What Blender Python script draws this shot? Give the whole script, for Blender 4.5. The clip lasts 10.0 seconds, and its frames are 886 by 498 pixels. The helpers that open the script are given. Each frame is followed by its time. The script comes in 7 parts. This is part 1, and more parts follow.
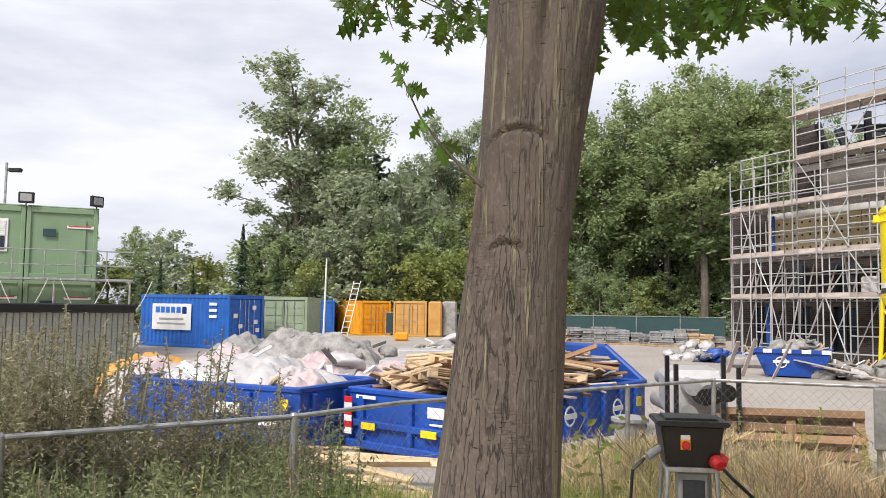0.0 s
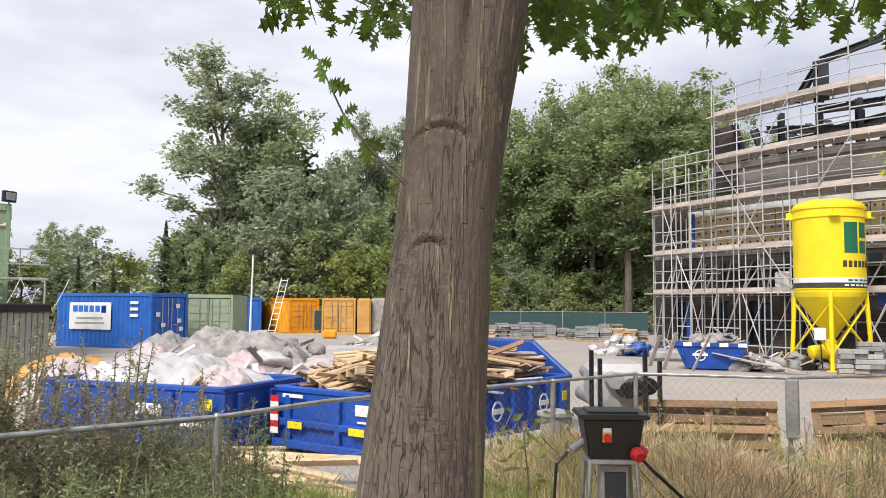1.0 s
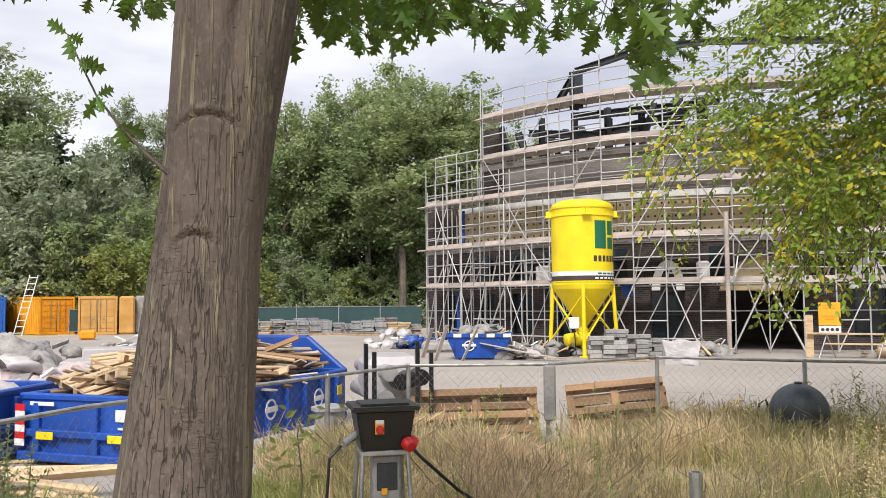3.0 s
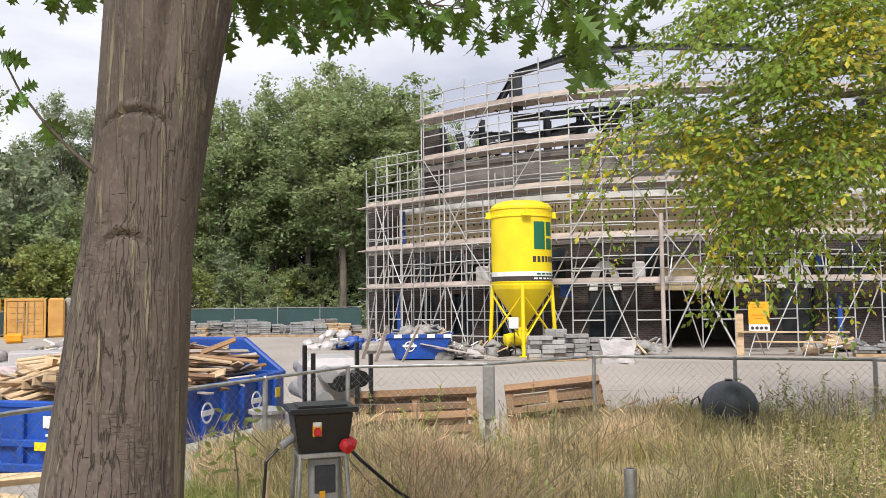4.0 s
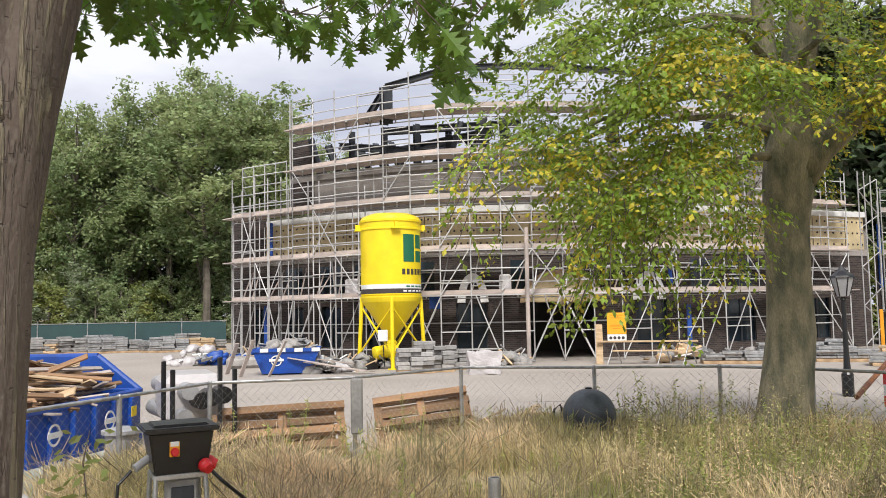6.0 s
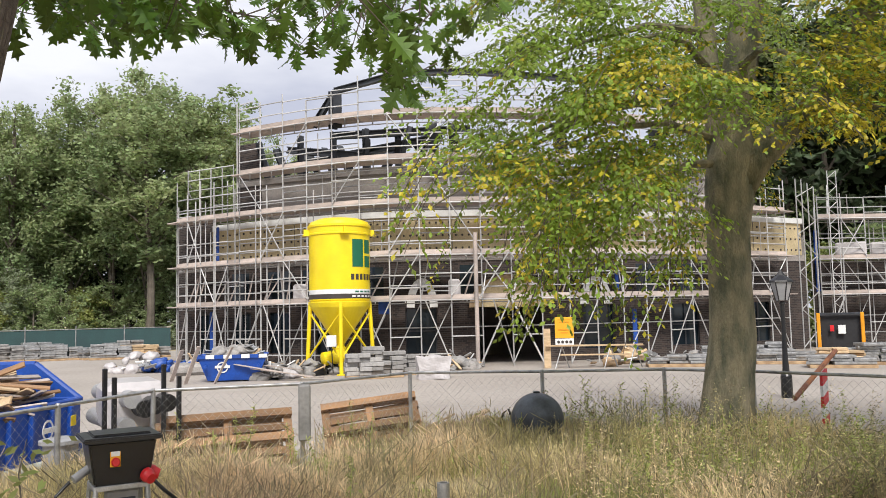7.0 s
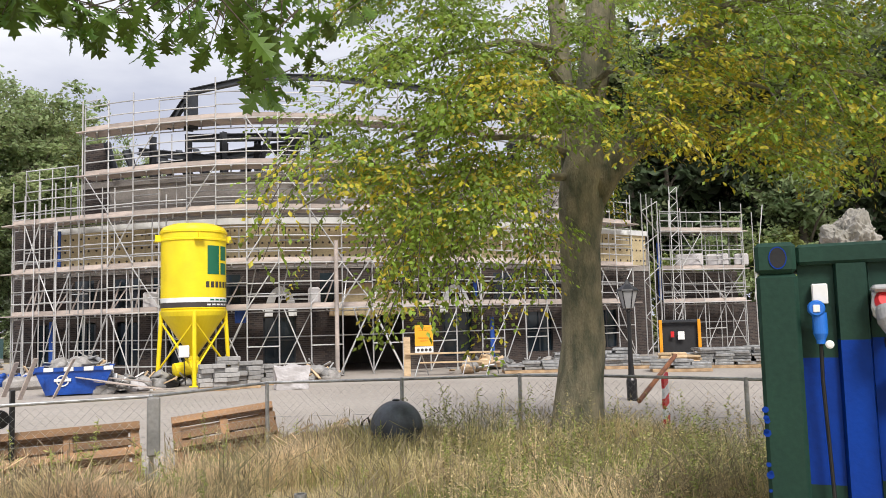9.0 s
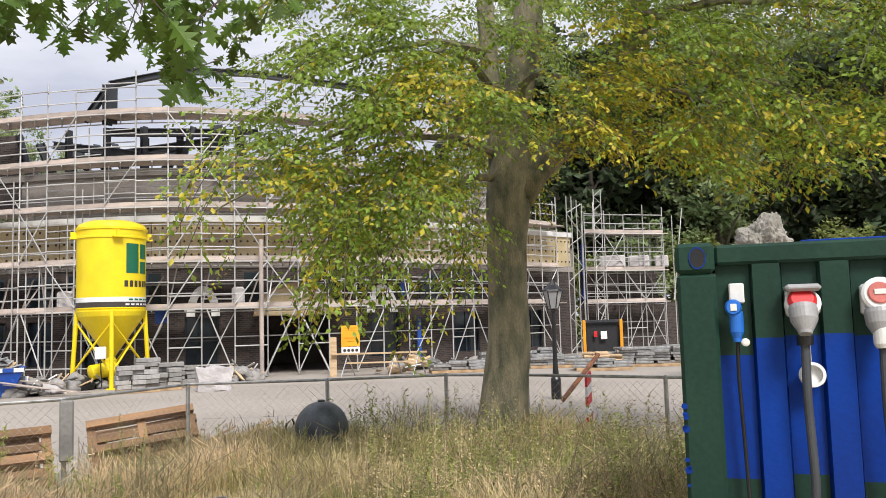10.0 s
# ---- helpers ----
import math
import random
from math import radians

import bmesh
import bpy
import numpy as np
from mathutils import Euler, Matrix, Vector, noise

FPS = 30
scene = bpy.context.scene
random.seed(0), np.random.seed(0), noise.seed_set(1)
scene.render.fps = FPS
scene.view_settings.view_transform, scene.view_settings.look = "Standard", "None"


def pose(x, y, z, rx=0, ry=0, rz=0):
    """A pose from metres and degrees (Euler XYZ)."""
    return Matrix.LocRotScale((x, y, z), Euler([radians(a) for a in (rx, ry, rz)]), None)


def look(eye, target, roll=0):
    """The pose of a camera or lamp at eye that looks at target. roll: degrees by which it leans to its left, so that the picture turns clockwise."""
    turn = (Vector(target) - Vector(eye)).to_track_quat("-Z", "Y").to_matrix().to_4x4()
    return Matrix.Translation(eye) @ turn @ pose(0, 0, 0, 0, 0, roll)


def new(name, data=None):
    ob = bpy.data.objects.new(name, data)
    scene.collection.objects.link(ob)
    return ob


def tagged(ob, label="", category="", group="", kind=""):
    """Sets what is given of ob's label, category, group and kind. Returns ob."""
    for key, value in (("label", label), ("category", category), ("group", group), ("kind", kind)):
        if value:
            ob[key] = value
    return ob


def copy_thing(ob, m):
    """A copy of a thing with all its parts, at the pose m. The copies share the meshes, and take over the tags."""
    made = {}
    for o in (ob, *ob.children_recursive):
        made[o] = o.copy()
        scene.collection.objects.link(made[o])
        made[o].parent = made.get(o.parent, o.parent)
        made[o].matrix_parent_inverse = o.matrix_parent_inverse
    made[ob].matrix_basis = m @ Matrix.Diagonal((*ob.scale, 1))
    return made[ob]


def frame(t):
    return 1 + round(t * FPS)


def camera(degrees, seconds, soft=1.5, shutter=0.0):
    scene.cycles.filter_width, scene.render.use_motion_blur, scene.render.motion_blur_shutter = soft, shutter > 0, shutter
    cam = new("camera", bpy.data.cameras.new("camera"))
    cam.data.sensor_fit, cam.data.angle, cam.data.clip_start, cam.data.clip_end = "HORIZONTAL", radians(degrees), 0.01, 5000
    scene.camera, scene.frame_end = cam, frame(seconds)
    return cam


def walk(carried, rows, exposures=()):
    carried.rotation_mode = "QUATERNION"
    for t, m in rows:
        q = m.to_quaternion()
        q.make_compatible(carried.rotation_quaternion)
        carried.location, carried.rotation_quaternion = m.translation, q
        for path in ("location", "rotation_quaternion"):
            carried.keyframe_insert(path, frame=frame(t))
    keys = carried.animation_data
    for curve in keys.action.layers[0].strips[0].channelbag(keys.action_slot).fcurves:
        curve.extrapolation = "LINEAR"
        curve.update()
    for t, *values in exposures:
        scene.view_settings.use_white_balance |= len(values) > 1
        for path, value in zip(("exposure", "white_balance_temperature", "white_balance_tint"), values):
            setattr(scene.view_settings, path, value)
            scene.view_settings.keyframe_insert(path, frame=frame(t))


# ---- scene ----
cam = camera(57.43, 10.0, soft=0.6)
# seconds, x, y, z, yaw, pitch, roll
PATH = [
    (0, -0.0, 0.0, 2.1, 0.0, 4.2, -0.8),
    (0.5, 0.009, 0.0, 2.102, -2.15, 4.11, -0.59),
    (1, 0.019, 0.004, 2.103, -4.99, 4.02, -0.41),
    (1.5, 0.024, 0.004, 2.099, -9.9, 3.98, -0.13),
    (2, 0.031, 0.009, 2.1, -14.57, 3.88, 0.12),
    (2.5, 0.034, 0.012, 2.101, -18.01, 3.77, 0.32),
    (4, 0.05, 0.008, 2.101, -24.89, 3.66, 0.7),
    (4.5, 0.056, -0.003, 2.098, -26.82, 3.88, 0.81),
    (5, 0.064, 0.001, 2.1, -29.21, 4.13, 0.92),
    (5.5, 0.068, 0.01, 2.099, -31.91, 4.29, 0.98),
    (7, 0.078, 0.015, 2.099, -37.66, 4.69, 1.3),
    (7.5, 0.082, 0.018, 2.096, -39.73, 4.89, 1.36),
    (8, 0.086, 0.021, 2.097, -41.92, 5.02, 1.37),
    (8.5, 0.086, 0.026, 2.094, -44.72, 5.07, 1.48),
    (9, 0.083, 0.021, 2.091, -47.5, 5.05, 1.55),
    (9.5, 0.094, 0.024, 2.088, -50.18, 5.0, 1.59),
    (10, 0.108, 0.038, 2.084, -52.64, 4.93, 1.59),
]
walk(cam, [(t, pose(x, y, z, 90 + p, r, w)) for t, x, y, z, w, p, r in PATH])

# ---- light ----
SUN_EL, SUN_AZ = 47, 214
world = bpy.data.worlds.new("world")
scene.world = world
world.use_nodes = True
wn = world.node_tree
wn.nodes.clear()
w_out = wn.nodes.new("ShaderNodeOutputWorld")
w_bg = wn.nodes.new("ShaderNodeBackground")
w_sky = wn.nodes.new("ShaderNodeTexSky")
w_sky.sky_type = "NISHITA"
w_sky.sun_disc = False
w_sky.sun_elevation, w_sky.sun_rotation = radians(SUN_EL), radians(SUN_AZ)
w_sky.dust_density = 4
w_co = wn.nodes.new("ShaderNodeTexCoord")
w_map = wn.nodes.new("ShaderNodeMapping")
w_map.inputs["Scale"].default_value = (1.0, 1.0, 3.2)
w_map.inputs["Location"].default_value = (0.35, 0.1, 0.25)
w_noise = wn.nodes.new("ShaderNodeTexNoise")
w_noise.inputs["Scale"].default_value = 2.1
w_noise.inputs["Detail"].default_value = 6
w_noise.inputs["Roughness"].default_value = 0.52
w_ramp = wn.nodes.new("ShaderNodeValToRGB")
w_ramp.color_ramp.elements[0].position, w_ramp.color_ramp.elements[0].color = 0.38, (5.5, 5.75, 6.95, 1)
w_ramp.color_ramp.elements[1].position, w_ramp.color_ramp.elements[1].color = 0.60, (9.3, 9.4, 10.0, 1)
w_mix = wn.nodes.new("ShaderNodeMixRGB")
w_mix.inputs[0].default_value = 0.93
wn.links.new(w_co.outputs["Generated"], w_map.inputs["Vector"])
wn.links.new(w_map.outputs["Vector"], w_noise.inputs["Vector"])
wn.links.new(w_noise.outputs["Fac"], w_ramp.inputs["Fac"])
wn.links.new(w_sky.outputs["Color"], w_mix.inputs[1])
wn.links.new(w_ramp.outputs["Color"], w_mix.inputs[2])
wn.links.new(w_mix.outputs["Color"], w_bg.inputs["Color"])
w_bg.inputs["Strength"].default_value = 0.1
wn.links.new(w_bg.outputs["Background"], w_out.inputs["Surface"])

sun = new("sun", bpy.data.lights.new("sun", "SUN"))
sun.data.energy, sun.data.angle, sun.data.color = 3.7, radians(18), (1.0, 0.955, 0.89)
# the veiled sun stands behind the camera, to its left
sun.matrix_world = look((-10.5, -15.5, 20), (0, 0, 0))
scene.view_settings.exposure = 0.15


# ---- materials ----
def mat(name, color, rough=0.7, metal=0.0, var=0.25, scale=6.0, fine=60.0, bump=0.15, color2=None, spec=0.5,
        per_object=0.0, island=0.0, stretch=(1, 1, 1), translucent=0.0, hue=0.0):
    m = bpy.data.materials.new(name)
    m.use_nodes = True
    nt = m.node_tree
    L = nt.links.new
    b = nt.nodes["Principled BSDF"]
    b.inputs["Roughness"].default_value = rough
    b.inputs["Metallic"].default_value = metal
    b.inputs["Specular IOR Level"].default_value = spec
    co = nt.nodes.new("ShaderNodeTexCoord")
    mp = nt.nodes.new("ShaderNodeMapping")
    mp.inputs["Scale"].default_value = stretch
    L(co.outputs["Object"], mp.inputs["Vector"])
    n1 = nt.nodes.new("ShaderNodeTexNoise")
    n1.inputs["Scale"].default_value = scale
    n1.inputs["Detail"].default_value = 5
    n2 = nt.nodes.new("ShaderNodeTexNoise")
    n2.inputs["Scale"].default_value = fine
    n2.inputs["Detail"].default_value = 3
    L(mp.outputs["Vector"], n1.inputs["Vector"])
    L(mp.outputs["Vector"], n2.inputs["Vector"])
    c2 = color2 or tuple(c * (1 - var * 1.6) for c in color)
    r = nt.nodes.new("ShaderNodeValToRGB")
    r.color_ramp.elements[0].position, r.color_ramp.elements[0].color = 0.33, (*c2, 1)
    r.color_ramp.elements[1].position, r.color_ramp.elements[1].color = 0.62, (*color, 1)
    L(n1.outputs["Fac"], r.inputs["Fac"])
    hsv = nt.nodes.new("ShaderNodeHueSaturation")
    L(r.outputs["Color"], hsv.inputs["Color"])
    ma = nt.nodes.new("ShaderNodeMapRange")
    ma.inputs["From Min"].default_value, ma.inputs["From Max"].default_value = 0.3, 0.7
    ma.inputs["To Min"].default_value, ma.inputs["To Max"].default_value = 1 - var * 0.6, 1 + var * 0.4
    L(n2.outputs["Fac"], ma.inputs["Value"])
    val = ma.outputs["Result"]
    if per_object or island:
        src = nt.nodes.new("ShaderNodeObjectInfo" if per_object else "ShaderNodeNewGeometry")
        rnd = src.outputs["Random" if per_object else "Random Per Island"]
        k = per_object or island
        mr = nt.nodes.new("ShaderNodeMapRange")
        mr.inputs["To Min"].default_value, mr.inputs["To Max"].default_value = 1 - k, 1 + k
        L(rnd, mr.inputs["Value"])
        mu = nt.nodes.new("ShaderNodeMath")
        mu.operation = "MULTIPLY"
        L(val, mu.inputs[0])
        L(mr.outputs["Result"], mu.inputs[1])
        val = mu.outputs["Value"]
        if hue:
            hr = nt.nodes.new("ShaderNodeMapRange")
            hr.inputs["To Min"].default_value, hr.inputs["To Max"].default_value = 0.5 - hue, 0.5 + hue * 0.4
            L(rnd, hr.inputs["Value"])
            L(hr.outputs["Result"], hsv.inputs["Hue"])
    L(val, hsv.inputs["Value"])
    L(hsv.outputs["Color"], b.inputs["Base Color"])
    rr = nt.nodes.new("ShaderNodeMapRange")
    rr.inputs["To Min"].default_value, rr.inputs["To Max"].default_value = max(rough - 0.12, 0.03), min(rough + 0.12, 1)
    L(n1.outputs["Fac"], rr.inputs["Value"])
    L(rr.outputs["Result"], b.inputs["Roughness"])
    if bump:
        bp = nt.nodes.new("ShaderNodeBump")
        bp.inputs["Strength"].default_value = bump
        bp.inputs["Distance"].default_value = 0.02
        L(n2.outputs["Fac"], bp.inputs["Height"])
        L(bp.outputs["Normal"], b.inputs["Normal"])
    if translucent:
        tr = nt.nodes.new("ShaderNodeBsdfTranslucent")
        L(hsv.outputs["Color"], tr.inputs["Color"])
        mx = nt.nodes.new("ShaderNodeMixShader")
        mx.inputs["Fac"].default_value = translucent
        L(b.outputs["BSDF"], mx.inputs[1])
        L(tr.outputs["BSDF"], mx.inputs[2])
        L(mx.outputs["Shader"], nt.nodes["Material Output"].inputs["Surface"])
    return m


M = dict(
    soil=mat("soil", (0.50, 0.41, 0.26), 0.95, scale=0.6, fine=14, bump=0.6, color2=(0.33, 0.28, 0.15)),
    yard=mat("yard_concrete", (0.385, 0.345, 0.31), 0.9, scale=0.25, fine=9, bump=0.35, color2=(0.33, 0.295, 0.26)),
    steel=mat("galvanised_steel", (0.50, 0.50, 0.50), 0.42, 0.75, scale=8, fine=90, bump=0.05),
    tube=mat("scaffold_tube", (0.60, 0.595, 0.59), 0.45, 0.3, scale=3, fine=30, bump=0.05, per_object=0.25),
    deck=mat("scaffold_deck", (0.50, 0.42, 0.375), 0.85, scale=1.2, fine=20, bump=0.2, color2=(0.30, 0.265, 0.245), per_object=0.25),
    brick=mat("brown_brick", (0.20, 0.155, 0.135), 0.9, scale=5, fine=40, bump=0.3, color2=(0.085, 0.07, 0.065), per_object=0.4),
    insul=mat("insulation_board", (0.58, 0.47, 0.28), 0.9, scale=0.8, fine=20, bump=0.1, color2=(0.47, 0.385, 0.235), per_object=0.12),
    plaster=mat("grey_render", (0.34, 0.31, 0.285), 0.9, scale=0.5, fine=14, bump=0.15, color2=(0.22, 0.2, 0.185)),
    dark=mat("dark_interior", (0.03, 0.03, 0.033), 0.9, scale=0.5, fine=8),
    darksteel=mat("dark_steel_beam", (0.055, 0.06, 0.07), 0.5, 0.3, scale=2, fine=30, bump=0.03),
    bluetarp=mat("blue_film", (0.02, 0.09, 0.42), 0.45, scale=3, fine=20, bump=0.3),
    yellow=mat("yellow_paint", (0.86, 0.67, 0.012), 0.38, scale=1.2, fine=25, var=0.1, bump=0.02, color2=(0.76, 0.57, 0.012)),
    white=mat("white_paint", (0.78, 0.78, 0.77), 0.5, scale=2, fine=30, var=0.08, bump=0.03),
    green_logo=mat("green_decal", (0.008, 0.13, 0.065), 0.45, scale=2, fine=30, var=0.05, bump=0),
    black=mat("black_plastic", (0.014, 0.014, 0.016), 0.35, scale=5, fine=60, var=0.2, bump=0.05),
    blue=mat("blue_container_paint", (0.016, 0.13, 0.50), 0.45, scale=1.4, fine=25, var=0.2, bump=0.06, color2=(0.016, 0.10, 0.40)),
    skip=mat("blue_skip_paint", (0.010, 0.075, 0.40), 0.42, scale=1.6, fine=22, var=0.25, bump=0.08, color2=(0.014, 0.055, 0.26)),
    greenc=mat("grey_green_paint", (0.30, 0.36, 0.25), 0.55, scale=1.2, fine=25, var=0.15, bump=0.06, color2=(0.24, 0.29, 0.195)),
    cabin=mat("cabin_green_paint", (0.21, 0.30, 0.185), 0.55, scale=0.8, fine=20, var=0.12, bump=0.04, color2=(0.175, 0.26, 0.155)),
    orange=mat("orange_paint", (0.80, 0.34, 0.012), 0.5, scale=1.2, fine=25, var=0.12, bump=0.05, color2=(0.66, 0.26, 0.012)),
    orange_pale=mat("faded_orange_paint", (0.62, 0.345, 0.10), 0.6, scale=1.2, fine=25, var=0.15, bump=0.05, color2=(0.5, 0.25, 0.06)),
    wood=mat("pallet_wood", (0.62, 0.46, 0.29), 0.85, scale=3, fine=40, bump=0.25, color2=(0.43, 0.30, 0.175), per_object=0.3, stretch=(1, 4, 4)),
    oldwood=mat("weathered_wood", (0.31, 0.18, 0.095), 0.9, scale=3, fine=40, bump=0.3, color2=(0.21, 0.135, 0.085), per_object=0.35, stretch=(1, 4, 4)),
    woodmix=mat("scrap_wood", (0.50, 0.35, 0.21), 0.85, scale=3, fine=40, bump=0.25, color2=(0.30, 0.195, 0.11), island=0.35),
    bark=mat("oak_bark", (0.21, 0.165, 0.125), 0.9, scale=3, fine=26, bump=0.5, color2=(0.105, 0.08, 0.06), stretch=(1.6, 1.6, 0.35)),
    beechbark=mat("beech_bark", (0.28, 0.245, 0.165), 0.9, scale=5.5, fine=40, bump=1.0, color2=(0.10, 0.105, 0.07), stretch=(1.2, 1.2, 0.5)),
    farbark=mat("grey_bark", (0.17, 0.145, 0.115), 0.9, scale=2, fine=14, bump=0.3),
    leaf=mat("forest_leaves", (0.38, 0.455, 0.22), 0.6, scale=0.16, fine=1.5, bump=0, island=0.4, color2=(0.21, 0.29, 0.135), translucent=0.5, hue=0.03),
    leafgrey=mat("silvery_leaves", (0.45, 0.51, 0.35), 0.6, scale=0.16, fine=1.5, bump=0, island=0.4, color2=(0.27, 0.32, 0.20), translucent=0.5, hue=0.02),
    leafyel=mat("yellowing_leaves", (0.40, 0.43, 0.15), 0.6, scale=0.2, fine=1.5, bump=0, island=0.4, color2=(0.25, 0.31, 0.10), translucent=0.5, hue=0.03),
    # a darker leaf colour that stands for the shade inside the wood
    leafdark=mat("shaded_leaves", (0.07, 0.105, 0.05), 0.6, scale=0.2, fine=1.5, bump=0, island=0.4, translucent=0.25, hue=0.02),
    spruce=mat("spruce_needles", (0.08, 0.135, 0.06), 0.7, scale=0.5, fine=3, bump=0, island=0.4, translucent=0.15),
    oakleaf=mat("oak_leaves", (0.12, 0.215, 0.03), 0.42, scale=1.5, fine=25, bump=0.1, island=0.35, color2=(0.075, 0.15, 0.022), translucent=0.42, hue=0.02),
    beechleaf=mat("beech_leaves", (0.27, 0.385, 0.052), 0.45, scale=0.8, fine=25, bump=0.05, island=0.35, color2=(0.17, 0.26, 0.034), translucent=0.48, hue=0.02),
    beechgold=mat("golden_beech_leaves", (0.56, 0.47, 0.045), 0.45, scale=0.8, fine=25, bump=0.05, island=0.35, color2=(0.44, 0.40, 0.03), translucent=0.45, hue=0.015),
    grass=mat("dry_grass", (0.80, 0.63, 0.42), 0.8, scale=0.35, fine=6, bump=0, island=0.4, color2=(0.46, 0.42, 0.17), translucent=0.35),
    grassgreen=mat("green_grass_blades", (0.40, 0.43, 0.15), 0.75, scale=0.5, fine=8, bump=0, island=0.4, color2=(0.28, 0.33, 0.10), translucent=0.4),
    weed=mat("green_weeds", (0.42, 0.45, 0.15), 0.7, scale=0.6, fine=8, bump=0, island=0.4, color2=(0.28, 0.33, 0.09), translucent=0.4),
    bush=mat("bush_leaves", (0.235, 0.26, 0.125), 0.7, scale=0.6, fine=8, bump=0, island=0.4, color2=(0.13, 0.18, 0.065), translucent=0.4),
    weedgrey=mat("mugwort_grey", (0.40, 0.31, 0.21), 0.8, scale=0.6, fine=8, bump=0, island=0.4, color2=(0.22, 0.22, 0.115), translucent=0.35),
    mugwort=mat("mugwort_brown", (0.33, 0.285, 0.195), 0.8, scale=1.5, fine=8, bump=0, island=0.4, color2=(0.22, 0.235, 0.125), translucent=0.35),
    film=mat("white_plastic_film", (0.52, 0.495, 0.50), 0.35, scale=1.5, fine=12, var=0.1, bump=0.3, color2=(0.46, 0.435, 0.435)),
    filmpink=mat("pink_printed_film", (0.56, 0.42, 0.42), 0.4, scale=2.5, fine=12, var=0.1, bump=0.3, color2=(0.50, 0.465, 0.46)),
    rubble=mat("rubble_grey", (0.36, 0.34, 0.325), 0.9, scale=3, fine=20, bump=0.4, color2=(0.2, 0.19, 0.18), island=0.3),
    mesh_green=mat("green_screen_cloth", (0.03, 0.075, 0.075), 0.8, scale=0.7, fine=20, color2=(0.022, 0.05, 0.055)),
    glass=mat("dark_window_glass", (0.02, 0.03, 0.04), 0.08, scale=1, fine=10, var=0.1, bump=0),
    red=mat("red_plastic", (0.62, 0.02, 0.025), 0.4, scale=5, fine=60, var=0.1, bump=0.02),
    bluep=mat("blue_plastic", (0.02, 0.16, 0.62), 0.35, scale=5, fine=60, var=0.1, bump=0.02),
    greyp=mat("grey_plastic", (0.34, 0.34, 0.35), 0.45, scale=5, fine=60, var=0.1, bump=0.03),
    cgreen=mat("dark_green_paint", (0.016, 0.048, 0.033), 0.5, scale=1.5, fine=35, var=0.2, bump=0.08, color2=(0.012, 0.034, 0.026)),
    redfade=mat("faded_red_plastic", (0.55, 0.15, 0.13), 0.5, scale=5, fine=60, var=0.15, bump=0.02),
    cablegrey=mat("grey_rubber_cable", (0.06, 0.066, 0.078), 0.55, scale=5, fine=60, var=0.2, bump=0.03),
    cblue=mat("brushed_blue_paint", (0.0, 0.036, 0.27), 0.5, scale=1.5, fine=35, var=0.15, bump=0.08, color2=(0.004, 0.026, 0.19)),
    stone=mat("grey_concrete_block", (0.33, 0.32, 0.31), 0.9, scale=2, fine=18, bump=0.3, color2=(0.2, 0.195, 0.19), per_object=0.25),
    rock=mat("pale_rock", (0.33, 0.31, 0.28), 0.95, scale=1.5, fine=10, bump=0.6, color2=(0.24, 0.23, 0.2)),
    amber=mat("amber_sign", (0.88, 0.42, 0.02), 0.5, scale=1, fine=20, var=0.06, bump=0),
    ink=mat("sign_ink", (0.05, 0.04, 0.035), 0.6, scale=2, fine=30, var=0.1, bump=0),
    rust=mat("rusty_steel", (0.30, 0.12, 0.05), 0.8, scale=4, fine=30, bump=0.2, color2=(0.15, 0.06, 0.035)),
    wallgrey=mat("concrete_fence", (0.36, 0.365, 0.32), 0.9, scale=0.8, fine=14, bump=0.2, color2=(0.25, 0.265, 0.22)),
)
for key in ("cblue", "cgreen"):
    M[key].node_tree.nodes["Principled BSDF"].inputs["Specular IOR Level"].default_value = 0.2


# ---- mesh helpers ----
def part(name, bm, material, parent=None, label="", smooth=False):
    me = bpy.data.meshes.new(name)
    bm.to_mesh(me)
    bm.free()
    me.materials.append(material)
    if smooth:
        for p in me.polygons:
            p.use_smooth = True
    ob = new(name, me)
    if parent:
        ob.parent = parent
    if label:
        tagged(ob, label)
    return ob


def share(name, source, parent, m):
    ob = new(name, source.data)
    ob.parent = parent
    ob.matrix_basis = m
    return ob


def thing(name, m, label, category, group="", kind=""):
    ob = new(name)
    ob.empty_display_size = 0.2
    ob.matrix_world = m
    return tagged(ob, label, category, group, kind)


def polar(az, d, z=0.0):
    a = radians(az)
    return Vector((-d * math.sin(a), d * math.cos(a), z))


def box(bm, cx, cy, cz, sx, sy, sz, m=None):
    q = Matrix.LocRotScale((cx, cy, cz), None, (sx, sy, sz))
    bmesh.ops.create_cube(bm, size=1, matrix=m @ q if m else q)
    return bm


def bevelled(sx, sy, sz, w=0.01, at=(0, 0, 0)):
    bm = bmesh.new()
    box(bm, *at, sx, sy, sz)
    bmesh.ops.bevel(bm, geom=bm.edges[:], offset=w, segments=1, affect="EDGES")
    return bm


def rod(bm, a, b, r, n=6, r2=None):
    a, b = Vector(a), Vector(b)
    d = b - a
    if d.length < 1e-5:
        return bm
    m = Matrix.Translation((a + b) / 2) @ d.to_track_quat("Z", "Y").to_matrix().to_4x4()
    bmesh.ops.create_cone(bm, cap_ends=True, segments=n, radius1=r, radius2=r if r2 is None else r2, depth=d.length, matrix=m)
    return bm


